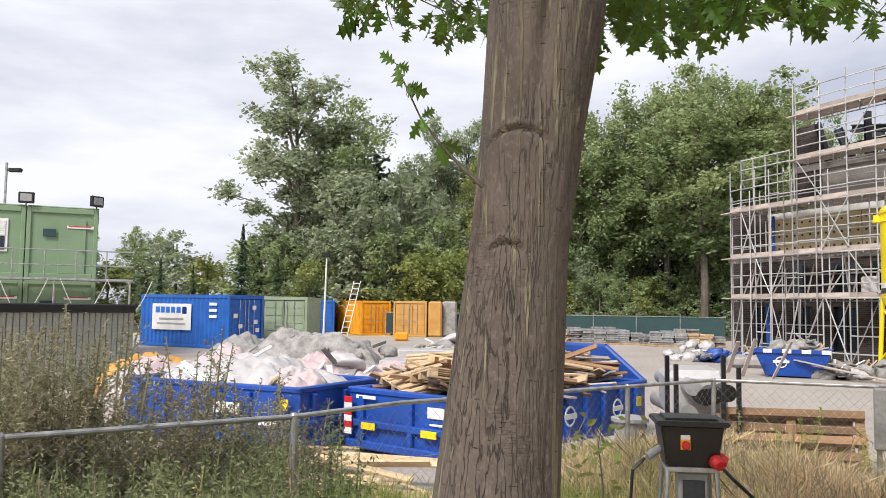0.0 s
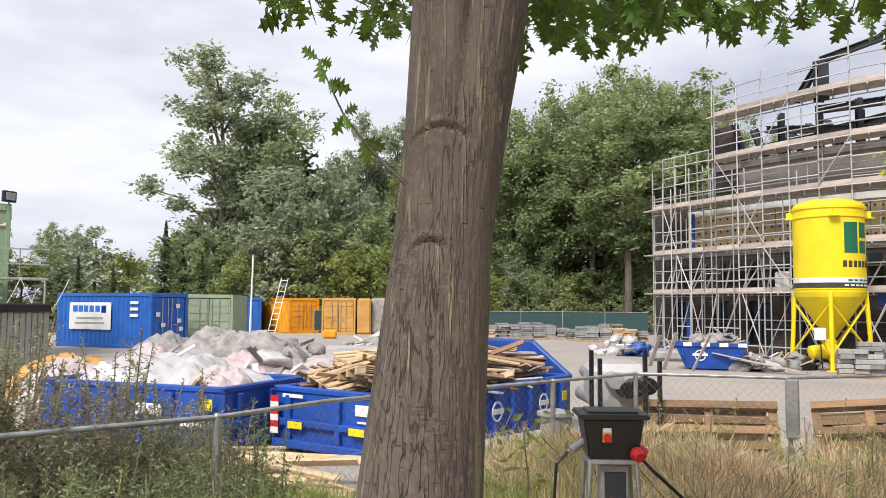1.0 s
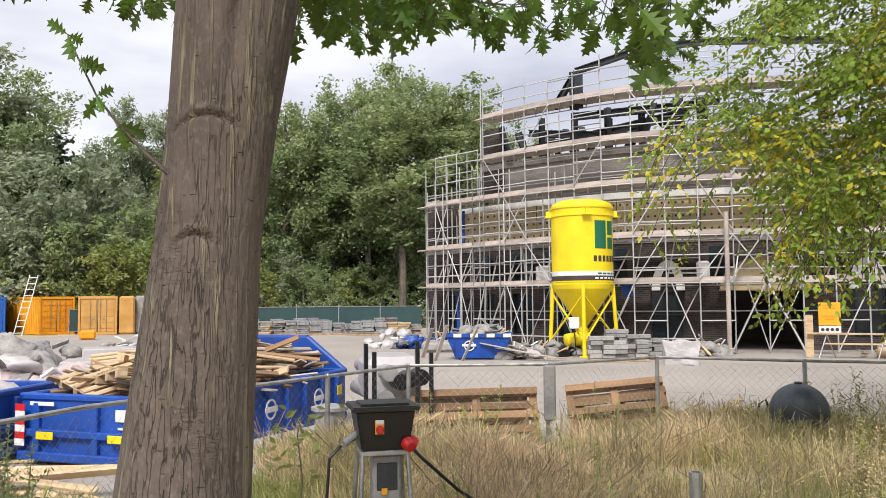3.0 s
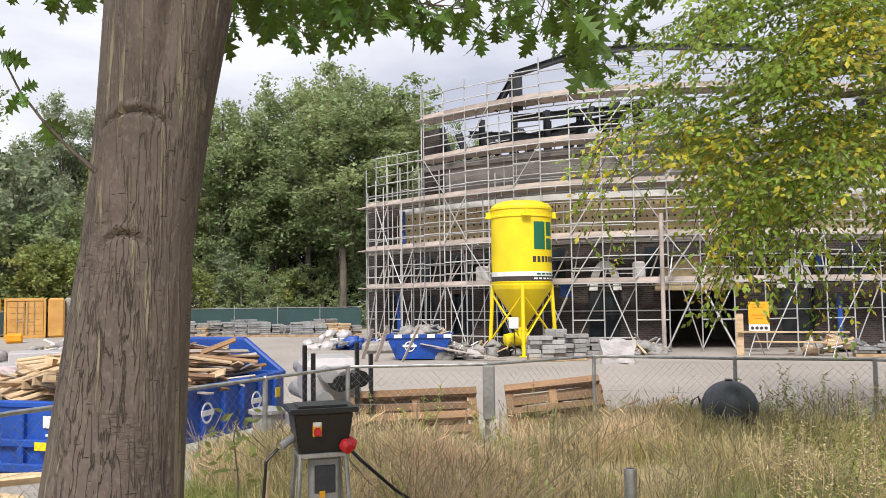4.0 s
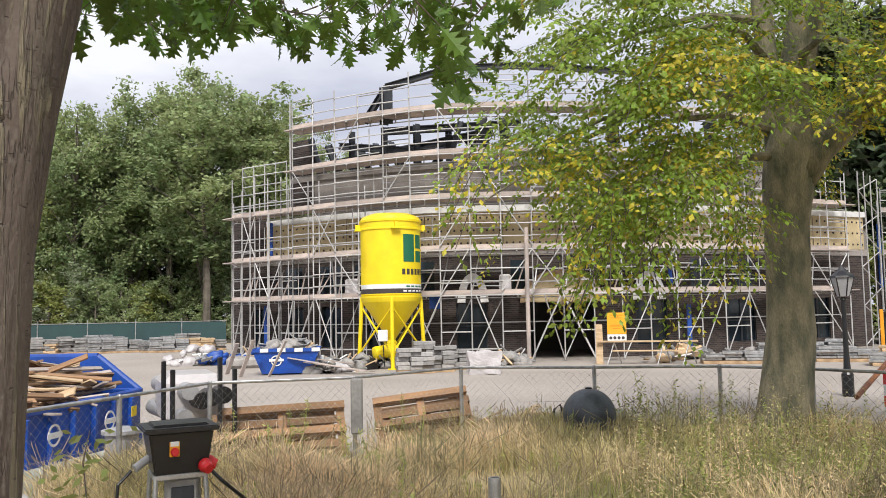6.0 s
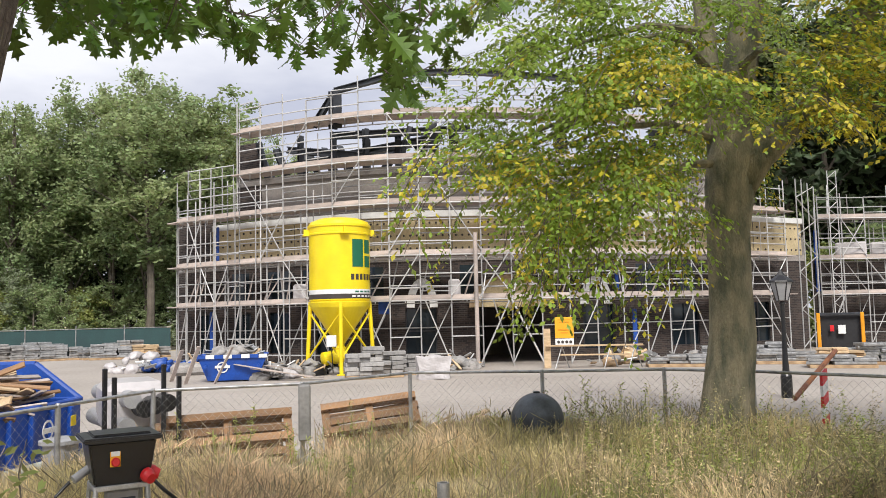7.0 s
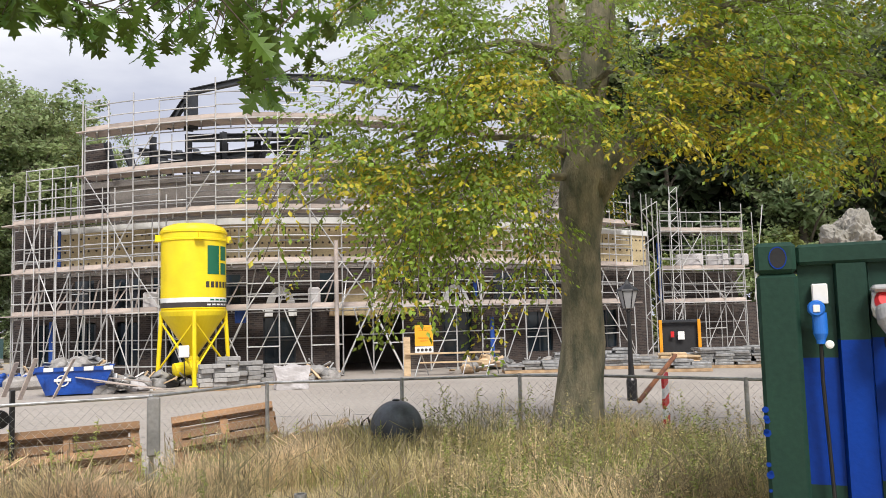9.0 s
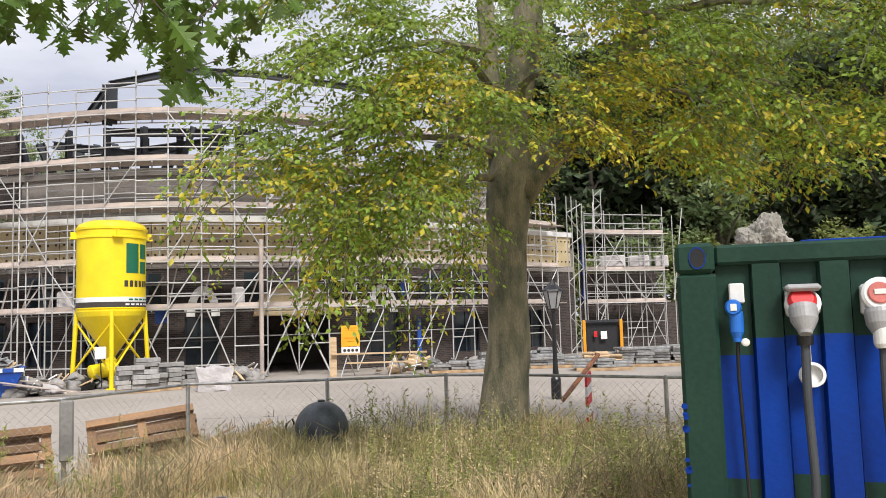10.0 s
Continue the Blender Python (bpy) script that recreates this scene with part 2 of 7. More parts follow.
def lathe(profile, n=32, caps=True):
    """A turned body from (radius, z) pairs."""
    bm = bmesh.new()
    rings = []
    for r, z in profile:
        rings.append([bm.verts.new((r * math.cos(2 * math.pi * k / n), r * math.sin(2 * math.pi * k / n), z)) for k in range(n)])
    for a, b in zip(rings, rings[1:]):
        for k in range(n):
            bm.faces.new((a[k], a[(k + 1) % n], b[(k + 1) % n], b[k]))
    if caps:
        bm.faces.new(rings[0][::-1])
        bm.faces.new(rings[-1])
    return bm


def loft(points, radii, n=12, wobble=0.0, seed=0):
    """A limb along points with a radius each."""
    bm = bmesh.new()
    rings = []
    for i, (p, r) in enumerate(zip(points, radii)):
        p = Vector(p)
        d = (Vector(points[min(i + 1, len(points) - 1)]) - Vector(points[max(i - 1, 0)])).normalized()
        u = d.cross(Vector((0, 1, 0.05))).normalized()
        v = d.cross(u)
        ring = []
        for k in range(n):
            a = 2 * math.pi * k / n
            w = 1 + wobble * noise.noise(Vector((math.cos(a) * 1.3, math.sin(a) * 1.3, p.z * 1.5 + seed)))
            ring.append(bm.verts.new(p + (u * math.cos(a) + v * math.sin(a)) * r * w))
        rings.append(ring)
    for a, b in zip(rings, rings[1:]):
        for k in range(n):
            bm.faces.new((a[k], a[(k + 1) % n], b[(k + 1) % n], b[k]))
    bm.faces.new(rings[-1])
    bm.faces.new(rings[0][::-1])
    bmesh.ops.recalc_face_normals(bm, faces=bm.faces[:])
    return bm


def raw(name, verts, faces, material, parent=None, label="", mats=None, index=None):
    me = bpy.data.meshes.new(name)
    me.from_pydata(verts, [], faces)
    for m in (mats or [material]):
        me.materials.append(m)
    if index is not None:
        me.polygons.foreach_set("material_index", index)
    me.update()
    ob = new(name, me)
    if parent:
        ob.parent = parent
    if label:
        tagged(ob, label)
    return ob


def lettering(name, text, size, material, parent, m, bold=0.0):
    """Flat letters of the built-in font, as a mesh."""
    cu = bpy.data.curves.new(name, "FONT")
    cu.body, cu.size, cu.extrude, cu.offset = text, size, 0.002, bold
    tmp = new(name + "_curve", cu)
    me = bpy.data.meshes.new_from_object(tmp.evaluated_get(bpy.context.evaluated_depsgraph_get()))
    bpy.data.objects.remove(tmp)
    me.materials.clear()
    me.materials.append(material)
    ob = new(name, me)
    ob.parent, ob.matrix_basis = parent, m
    return ob




# ---- ground ----
FENCE_AZ = [-100, -85, -67.8, -58.5, -52.9, -44.7, -35.5, -28.1, -18.4, -12.8, 2.8, 10.2, 28.3, 45, 60]
FENCE_D = [10.6, 10.9, 11.2, 12.0, 12.4, 12.2, 12.5, 11.0, 10.9, 9.55, 7.44, 6.5, 5.93, 6.6, 8.0]


def fence_d(az):
    return float(np.interp(az, FENCE_AZ, FENCE_D))


def bank(az, d):
    """Height of the rough grass verge inside the low fence, above the yard."""
    s = (fence_d(az) + 1.2 - d) / 1.9
    s = min(max(s, 0), 1)
    return 0.27 * s * s * (3 - 2 * s)


def ground_sheet(name, az0, az1, step, ds, zoff, material, rough=0.0):
    verts, faces = [], []
    n = int(round((az1 - az0) / step)) + 1
    for i in range(n):
        az = az0 + i * step
        for d in ds(az):
            p = polar(az, d)
            z = bank(max(min(az, 60), -100), d) + zoff
            if rough:
                z += rough * noise.noise(Vector((p.x * 0.9, p.y * 0.9, 0))) * (1 if d < fence_d(max(min(az, 60), -100)) + 0.3 else 0)
            verts.append((p.x, p.y, z))
    k = len(ds(az0))
    for i in range(n - 1):
        for j in range(k - 1):
            a = i * k + j
            faces.append((a, a + 1, a + k + 1, a + k))
    return raw(name, verts, faces, material)


GD = [0.05, 1, 2, 3, 4, 5, 5.5, 6, 6.5, 7, 7.5, 8, 8.5, 9, 9.5, 10, 10.5, 11, 11.5, 12, 12.5, 13, 13.5, 14, 16, 20, 30, 45, 70, 120, 250, 600, 1500]
tagged(ground_sheet("ground", -180, 180, 3, lambda az: GD, -0.012, M["soil"], 0.05), "dry brown soil under rough grass and forest floor", "ground", kind="structure")
M["litter"] = mat("leaf_litter", (0.075, 0.06, 0.04), 0.95, scale=0.5, fine=6, bump=0.5, color2=(0.04, 0.04, 0.022))
tagged(ground_sheet("forest_floor", -32, 32, 2, lambda az: [64, 75, 90, 120, 170], 0.01, M["litter"]), "dark leaf litter under the woodland trees", "ground", kind="structure")
tagged(ground_sheet("pavement", -90, 45, 1.5, lambda az: [fence_d(az) + 0.9 + k for k in (0, 0.6, 1.2, 2, 4, 8, 14, 22, 32, 44, 50)], 0.0, M["yard"]), "pale dusty concrete of the building yard", "pavement", kind="structure")


# ---- the building under scaffold ----
FACE_AZ = [-69.5, -62.6, -62.0, -59, -55, -50, -45, -40, -35.5, -33, -30.7, -27.5, -24.5, -22, -20.2, -19.5]
FACE_D = [50.2, 46.5, 43.5, 40.8, 37.8, 35.2, 33.7, 33.0, 32.9, 33.2, 33.8, 35.0, 36.6, 38.3, 39.6, 40.4]
LEVELS = [2.75, 4.6, 6.75, 8.6, 10.5]


def face(az, inset=0.0, z=0.0):
    return polar(az, float(np.interp(az, FACE_AZ, FACE_D)) + inset, z)


def slab(az0, az1, z0, z1, inset, thick, step=0.6):
    """A curved piece of wall that follows the front."""
    bm = bmesh.new()
    n = max(1, int(abs(az1 - az0) / step))
    cols = []
    for i in range(n + 1):
        az = az0 + (az1 - az0) * i / n
        cols.append([bm.verts.new(face(az, inset + o, z)) for o, z in ((0, z0), (0, z1), (thick, z1), (thick, z0))])
    for a, b in zip(cols, cols[1:]):
        for k in range(4):
            bm.faces.new((a[k], b[k], b[(k + 1) % 4], a[(k + 1) % 4]))
    bm.faces.new(cols[0])
    bm.faces.new(cols[-1][::-1])
    bmesh.ops.recalc_face_normals(bm, faces=bm.faces[:])
    return bm


def brick_material():
    m = M["brick"].copy()
    m.name = "brown_brickwork"
    nt = m.node_tree
    b = nt.nodes["Principled BSDF"]
    uv = nt.nodes.new("ShaderNodeTexCoord")
    sep = nt.nodes.new("ShaderNodeSeparateXYZ")
    com = nt.nodes.new("ShaderNodeCombineXYZ")
    ad = nt.nodes.new("ShaderNodeMath")
    ad.operation = "SUBTRACT"
    nt.links.new(uv.outputs["Object"], sep.inputs[0])
    nt.links.new(sep.outputs["X"], ad.inputs[0])
    nt.links.new(sep.outputs["Y"], ad.inputs[1])
    nt.links.new(ad.outputs[0], com.inputs["X"])
    nt.links.new(sep.outputs["Z"], com.inputs["Y"])
    br = nt.nodes.new("ShaderNodeTexBrick")
    br.inputs["Scale"].default_value = 1.0
    br.inputs["Brick Width"].default_value, br.inputs["Row Height"].default_value = 0.3, 0.085
    br.inputs["Mortar Size"].default_value = 0.012
    br.inputs["Color1"].default_value = (0.072, 0.05, 0.043, 1)
    br.inputs["Color2"].default_value = (0.022, 0.018, 0.018, 1)
    br.inputs["Mortar"].default_value = (0.085, 0.074, 0.068, 1)
    nt.links.new(com.outputs[0], br.inputs["Vector"])
    nt.links.new(br.outputs["Color"], b.inputs["Base Color"])
    bp = nt.nodes.new("ShaderNodeBump")
    bp.inputs["Strength"].default_value = 0.5
    nt.links.new(br.outputs["Color"], bp.inputs["Height"])
    nt.links.new(bp.outputs["Normal"], b.inputs["Normal"])
    return m


M["brickwork"] = brick_material()
building = thing("building", Matrix.Identity(4), "unfinished rounded brick building with bare insulation and open steel top storey", "building")
WALL = 2.0
DOOR = (-44.8, -40.3)
WINDOWS = [(-24.45, -23.3, 0.55, 2.35), (-27.1, -25.7, 0.55, 2.35), (-37.3, -35.1, 0.5, 2.4), (-49.6, -47.5, 0.5, 2.4),
           (-55.2, -53.4, 0.5, 2.4), (-59.6, -58.2, 0.5, 2.4), (-30.4, -28.9, 0.5, 2.4), (-21.9, -21.0, 0.55, 2.35)]
openings = sorted([(a, b, z0, z1) for a, b, z0, z1 in WINDOWS] + [(DOOR[0], DOOR[1], 0, 2.35)], key=lambda o: -o[1])
az = -19.7
for a, b, z0, z1 in openings:
    part("brick_pier", slab(az, b, 0, 2.4, WALL, 0.4), M["brickwork"], building)
    if z0:
        part("sill_wall", slab(b, a, 0, z0, WALL, 0.4), M["brickwork"], building)
        pane = part("window", slab(b, a, z0, z1, WALL + 0.2, 0.03), M["glass"], building, "dark unglazed-looking window opening")
        mid = (a + b) / 2
        for e0, e1 in ((b, b - 0.1), (a + 0.1, a), (mid + 0.05, mid - 0.05)):
            part("window_frame", slab(e0, e1, z0, z1, WALL + 0.14, 0.08), M["darksteel"], pane)
        part("window_frame", slab(b, a, (z0 + z1) / 2 - 0.03, (z0 + z1) / 2 + 0.03, WALL + 0.14, 0.06), M["darksteel"], pane)
    az = a
part("brick_pier", slab(az, -61.9, 0, 2.4, WALL, 0.4), M["brickwork"], building)
part("brick_band", slab(-19.7, -61.9, 2.4, 4.45, WALL, 0.4), M["brickwork"], building)
for a0, a1 in ((-23.2, -24.6), (-25.6, -27.2), (-28.0, -29.6), (-31.2, -33.6), (-39.0, -40.0), (-51.2, -52.6), (-54, -55.6), (-57, -58.6)):
    part("window", slab(a0, a1, 2.95, 4.25, WALL - 0.006, 0.05), M["glass"], building, "dark upper window opening")
part("concrete_lintel", slab(-19.7, -61.9, 4.452, 4.75, WALL - 0.06, 0.46), M["plaster"], building)
# insulation boards, one by one, with their fixings
a = -21.9
k = 0
while a > -61.5:
    b = max(a - 1.85, -61.8)
    board = part("insulation_board", slab(a, b + 0.04, 4.76, 6.35, WALL - 0.1 - 0.012 * (k % 2), 0.14), M["insul"], building)
    bm = bmesh.new()
    for i in range(4):
        for z in (5.0, 5.55, 6.1):
            p = face(a + (b - a) * (i + 0.5) / 4, WALL - 0.125, z)
            rod(bm, p, p + Vector((-p.x, -p.y, 0)).normalized() * 0.03, 0.05, 6)
    tagged(part("fixing", bm, M["ink"], board), kind="stuff")
    a, k = b, k + 1
part("brick_pier", slab(-19.7, -21.9, 4.75, 6.9, WALL, 0.4), M["brickwork"], building)
part("cornice", slab(-21.9, -61.9, 6.352, 6.62, WALL - 0.28, 0.6), M["white"], building, "pale unpainted cornice")
part("upper_wall", slab(-25.2, -56.6, 6.622, 8.35, WALL + 0.25, 0.35), M["plaster"], building, "grey cement-rendered upper wall")
part("brick_pier", slab(-23.6, -25.2, 6.95, 10.4, WALL + 0.2, 0.4), M["brickwork"], building)
part("floor_slab", slab(-23.6, -56.6, 8.352, 8.6, WALL + 0.1, 6), M["plaster"], building)
part("floor_slab", slab(-19.7, -61.9, 6.4, 6.6, WALL + 0.45, 7), M["plaster"], building)
part("floor_slab", slab(-19.7, -61.9, 2.5, 2.7, WALL + 0.45, 7), M["plaster"], building)
part("back_wall", slab(-19.9, -61.9, 0, 6.5, WALL + 7.5, 0.3), M["plaster"], building)
part("end_wall", slab(-19.7, -19.9, 0, 6.6, WALL + 0.41, 7), M["brickwork"], building)
# arched surrounds over door and windows
def arch(az_mid, half, z0, rise, thick, material, name, label):
    bm = bmesh.new()
    n = 12
    pr = []
    for i in range(n + 1):
        t = math.pi * i / n
        ca, sa = math.cos(t), math.sin(t)
        pr.append(((half * ca, z0 + rise * sa), ((half - thick) * ca, z0 + (rise - thick * 0.9) * sa)))
    rings = []
    for (ao, zo), (ai, zi) in pr:
        rings.append([bm.verts.new(face(az_mid + dx / 0.6, WALL - o, z)) for dx, z, o in ((ao, zo, 0.0), (ao, zo, 0.45), (ai, zi, 0.45), (ai, zi, 0.0))])
    for p, q in zip(rings, rings[1:]):
        for k in range(4):
            bm.faces.new((p[k], q[k], q[(k + 1) % 4], p[(k + 1) % 4]))
    bm.faces.new(rings[0])
    bm.faces.new(rings[-1][::-1])
    bmesh.ops.recalc_face_normals(bm, faces=bm.faces[:])
    return part(name, bm, material, building, label)


arch(-36.3, 0.66, 2.45, 1.25, 0.34, M["white"], "window_arch", "pale cast stone arch over a window")
arch(-48.45, 0.66, 2.45, 1.25, 0.34, M["white"], "window_arch", "pale cast stone arch over a window")
arch(-42.5, 1.75, 2.4, 1.4, 0.2, M["wood"], "door_arch", "pale timber rim of the entrance arch")
arch(-42.5, 1.56, 2.42, 1.2, 1.5, M["insul"], "door_arch", "tan board arch form over the entrance")
# open steel frame on the top storey
def beam(p, q, w=0.24, name="steel_beam"):
    bm = bmesh.new()
    p, q = Vector(p), Vector(q)
    d = q - p
    m = Matrix.Translation((p + q) / 2) @ d.to_track_quat("Z", "Y").to_matrix().to_4x4()
    box(bm, 0, 0, 0, w * 0.12, w, d.length, m)
    box(bm, 0, w * 0.45, 0, w, w * 0.14, d.length, m)
    box(bm, 0, -w * 0.45, 0, w, w * 0.14, d.length, m)
    return part(name, bm, M["darksteel"], building)


IN = 1.0
beam(face(-28.8, IN, 10.5), face(-30.35, IN, 11.9))
beam(face(-30.35, IN, 10.3), face(-30.35, IN, 11.95), 0.42)
beam(face(-30.35, IN, 11.95), face(-35.0, IN, 12.45))
beam(face(-35.0, IN, 12.45), face(-39.5, IN, 12.5))
beam(face(-39.5, IN, 12.5), face(-46.5, IN, 12.35))
beam(face(-46.5, IN, 12.35), face(-54, IN, 12.3))
for a in (-37.4, -38.9, -46.5, -53):
    beam(face(a, IN + 0.6, 8.6), face(a + 0.15, IN + 0.6, 10.4), 0.4, "steel_column")
random.seed(4)
for i in range(12):
    a = -26 - i * 1.1
    beam(face(a, 3 + random.random() * 2, 8.6), face(a - random.choice((-0.9, 0.0, 1.0)), 3.2 + random.random() * 2, 10.2), 0.3, "steel_column")
for i in range(5):
    a = -25.6 - i * 2.3
    beam(face(a, 1.9, 8.6), face(a - random.choice((-0.6, 0.0, 0.0, 0.9)), 1.9, 10.35), 0.22, "steel_column")
beam(face(-26, 3.4, 9.2), face(-38, 3.4, 10.2), 0.34)
beam(face(-27, 3.0, 10.0), face(-36, 3.0, 9.1), 0.3)
beam(face(-30, 2.6, 10.35), face(-40, 2.6, 10.35), 0.3)

# ---- scaffold ----
scaffold = thing("scaffold", Matrix.Identity(4), "galvanised tube scaffold with timber decks around the building", "scaffold")
bm = bmesh.new()
rod(bm, (0, 0, -0.5), (0, 0, 0.5), 1, 6)
unit_tube = bm
tube_me = bpy.data.meshes.new("standard")
unit_tube.to_mesh(tube_me)
unit_tube.free()
tube_me.materials.append(M["tube"])
deck_me = bpy.data.meshes.new("deck_board")
bm = bmesh.new()
for k in range(4):
    box(bm, 0, -0.375 + 0.25 * k, 0, 1, 0.236, 1)
bm.to_mesh(deck_me)
bm.free()
deck_me.materials.append(M["deck"])
toe_me = bpy.data.meshes.new("toe_board")
bm = bmesh.new()
box(bm, 0, 0, 0, 1, 1, 1)
bm.to_mesh(toe_me)
bm.free()
toe_me.materials.append(M["deck"])


def tube(name, a, b, r=0.03, parent=None):
    a, b = Vector(a), Vector(b)
    d = b - a
    ob = new(name, tube_me)
    ob.parent = parent or scaffold
    ob.matrix_basis = Matrix.LocRotScale((a + b) / 2, d.to_track_quat("Z", "Y"), (r, r, d.length))
    return ob


def plank(name, me, a, b, w, h, dz=0.0):
    a, b = Vector(a), Vector(b)
    d = b - a
    ob = new(name, me)
    ob.parent = scaffold
    ob.matrix_basis = Matrix.LocRotScale((a + b) / 2 + Vector((0, 0, dz)), Euler((0, 0, math.atan2(d.y, d.x))), (d.length * 0.995, w, h))
    return ob


def stations(az0, az1, gap):
    """Azimuths of the standards, at even distances along the front."""
    out = [az0]
    a = az0
    last = face(a)
    while a > az1:
        a -= 0.02
        if (face(a) - last).length >= gap:
            out.append(a)
            last = face(a)
    return out


def scaffold_run(azs, levels, top, low=0.0, seed=1):
    rnd = random.Random(seed)
    for i, a in enumerate(azs):
        jt = rnd.uniform(-0.25, 0.5)
        tube("standard", face(a, 0, low), face(a, 0, top + jt), 0.03)
        tube("standard", face(a, 1.25, low), face(a, 1.25, levels[-1] + 0.2 + rnd.uniform(0, 1.2)), 0.03)
        for z in levels:
            tube("transom", face(a, -0.12, z - 0.08), face(a, 1.5, z - 0.08), 0.027)
    for i, (a, b) in enumerate(zip(azs, azs[1:])):
        prev = low
        for k, z in enumerate(levels):
            j = rnd.uniform(-0.04, 0.04)
            for h in (0.52, 1.04):
                tube("guard_rail", face(a, -0.05, z + h + j), face(b, -0.05, z + h + j), 0.027)
            if k + 1 < len(levels) and rnd.random() < 0.6:
                tube("guard_rail", face(a, 1.25, z + 1.0), face(b, 1.25, z + 1.0), 0.025)
            tube("ledger", face(a, -0.05, z - 0.03), face(b, -0.05, z - 0.03), 0.027)
            tube("ledger", face(a, 1.3, z - 0.12), face(b, 1.3, z - 0.12), 0.026)
            if rnd.random() < 0.4:
                zz = z + rnd.uniform(0.2, 1.5)
                tube("ledger", face(a, 0.1, zz), face(b + rnd.uniform(-0.3, 0.5), 0.1, zz + rnd.uniform(-0.03, 0.03)), 0.024)
            if rnd.random() < 0.28:
                aa = a + (b - a) * rnd.random()
                tube("standard", face(aa, rnd.uniform(0.2, 1.2), z), face(aa, rnd.uniform(0.2, 1.2), z + rnd.uniform(1.2, 2.0)), 0.025)
            plank("deck_board", deck_me, face(a, 0.62, z), face(b, 0.62, z), 1.1, 0.05)
            plank("toe_board", toe_me, face(a, 0.02, z), face(b, 0.02, z), 0.035, 0.2, 0.1)
            m = (a + b) / 2
            tube("transom", face(m, -0.02, z - 0.08), face(m, 1.4, z - 0.08), 0.03)
            if (i + 2 * k) % 5 == 0:
                tube("brace", face(a, -0.08, prev + 0.15), face(b, -0.08, z - 0.05), 0.026)
            if (i + k) % 7 == 3:
                tube("brace", face(b, -0.08, prev + 0.15), face(a, -0.08, z - 0.05), 0.026)
            prev = z
        if i % 2 == 0:
            tube("ledger", face(a, -0.05, low + 1.25), face(b, -0.05, low + 1.25), 0.026)
        tube("ledger", face(a, 1.25, low + 1.6), face(b, 1.25, low + 1.6), 0.025)


low_run = stations(-19.6, -23.4, 0.85)
main_run = stations(-23.7, -61.9, 1.25)
wing_run = stations(-62.8, -69.2, 1.3)
scaffold_run(low_run, LEVELS[:3], 8.2, seed=2)
scaffold_run([low_run[-1], main_run[0]], LEVELS[:3], 8.2, seed=7)
high_run = [a for a in main_run if a > -56.6]
scaffold_run(high_run, LEVELS, 11.7, seed=3)
scaffold_run([high_run[-1]] + [a for a in main_run if a <= -56.6], LEVELS[:3], 8.1, seed=9)
scaffold_run(wing_run, LEVELS[:3], 8.0, seed=4)
# long raking braces on the lowest lift
rnd = random.Random(17)
for a in main_run[::2]:
    s = rnd.choice((-1, 1)) * rnd.uniform(1.2, 2.2)
    tube("brace", face(a, -0.1, 0.05), face(min(-23.8, a + s), -0.1, 2.7), 0.027)
    if rnd.random() < 0.5:
        tube("brace", face(a, -0.1, 2.75), face(max(min(-23.8, a - s), -61.8), -0.1, 4.55), 0.027)
# double standards and rails round the rounded end
rnd = random.Random(23)
for a in stations(-19.7, -29.5, 0.62):
    o = rnd.uniform(-0.3, 0.9)
    z1 = rnd.choice((4.6, 6.75, 7.6, 8.0))
    tube("standard", face(a, o, 0), face(a, o, z1), 0.027)
for a, b in zip(low_run + main_run[:8], low_run[1:] + main_run[:9]):
    for z in LEVELS[:3]:
        tube("guard_rail", face(a, 1.2, z + 0.55), face(b, 1.2, z + 0.55), 0.025)
    tube("ledger", face(a, 0.0, 0.55), face(b, 0.0, 0.55), 0.026)
    tube("brace", face(a, 0.6, 0.1), face(b, 0.6, 2.6), 0.025)
for a, b in zip(main_run, main_run[1:]):
    for z in LEVELS[1:3]:
        if rnd.random() < 0.6:
            tube("guard_rail", face(a, 0.5, z + 1.5), face(b, 0.5, z + 1.5), 0.024)
    if rnd.random() < 0.5:
        tube("prop", face(a, rnd.uniform(0.5, 1.2), 2.75), face(a + rnd.uniform(-0.8, 0.8), rnd.uniform(0.5, 1.2), 4.5), 0.03)
# entrance portal: a wide V of tubes
for s in (-1, 1):
    for o in (0.0, 0.12):
        tube("brace", face(-42.55 + 0.05 * s, -0.3 - o, 2.7), face(-42.55 + 2.25 * s, -0.3 - o, 0.05), 0.035)
        tube("brace", face(-42.55 + 2.25 * s, -0.3 - o, 2.75), face(-42.55 + 0.05 * s, -0.3 - o, 4.6), 0.03)
# stair tower and lattice hoist mast where the wing begins
for k in range(4):
    for o in (0.0, 0.9):
        tube("standard", face(-61.6 - 0.35 * k, -0.7 + o, 0), face(-61.6 - 0.35 * k, -0.7 + o, 8.3), 0.03)
for k in range(9):
    s = k % 2
    tube("brace", face(-61.6 - 0.35 * 3 * s, -0.7, 0.2 + 0.9 * k), face(-61.6 - 0.35 * 3 * (1 - s), -0.7, 1.1 + 0.9 * k), 0.027)
for dx in (-0.25, 0.25):
    for o in (-1.0, -0.6):
        tube("mast_leg", face(-63.75 + dx, o, 0), face(-63.75 + dx, o, 9.1), 0.026)
for k in range(22):
    s = 0.25 if k % 2 else -0.25
    tube("mast_lacing", face(-63.75 + s, -1.0, 0.3 + 0.4 * k), face(-63.75 - s, -1.0, 0.7 + 0.4 * k), 0.018)
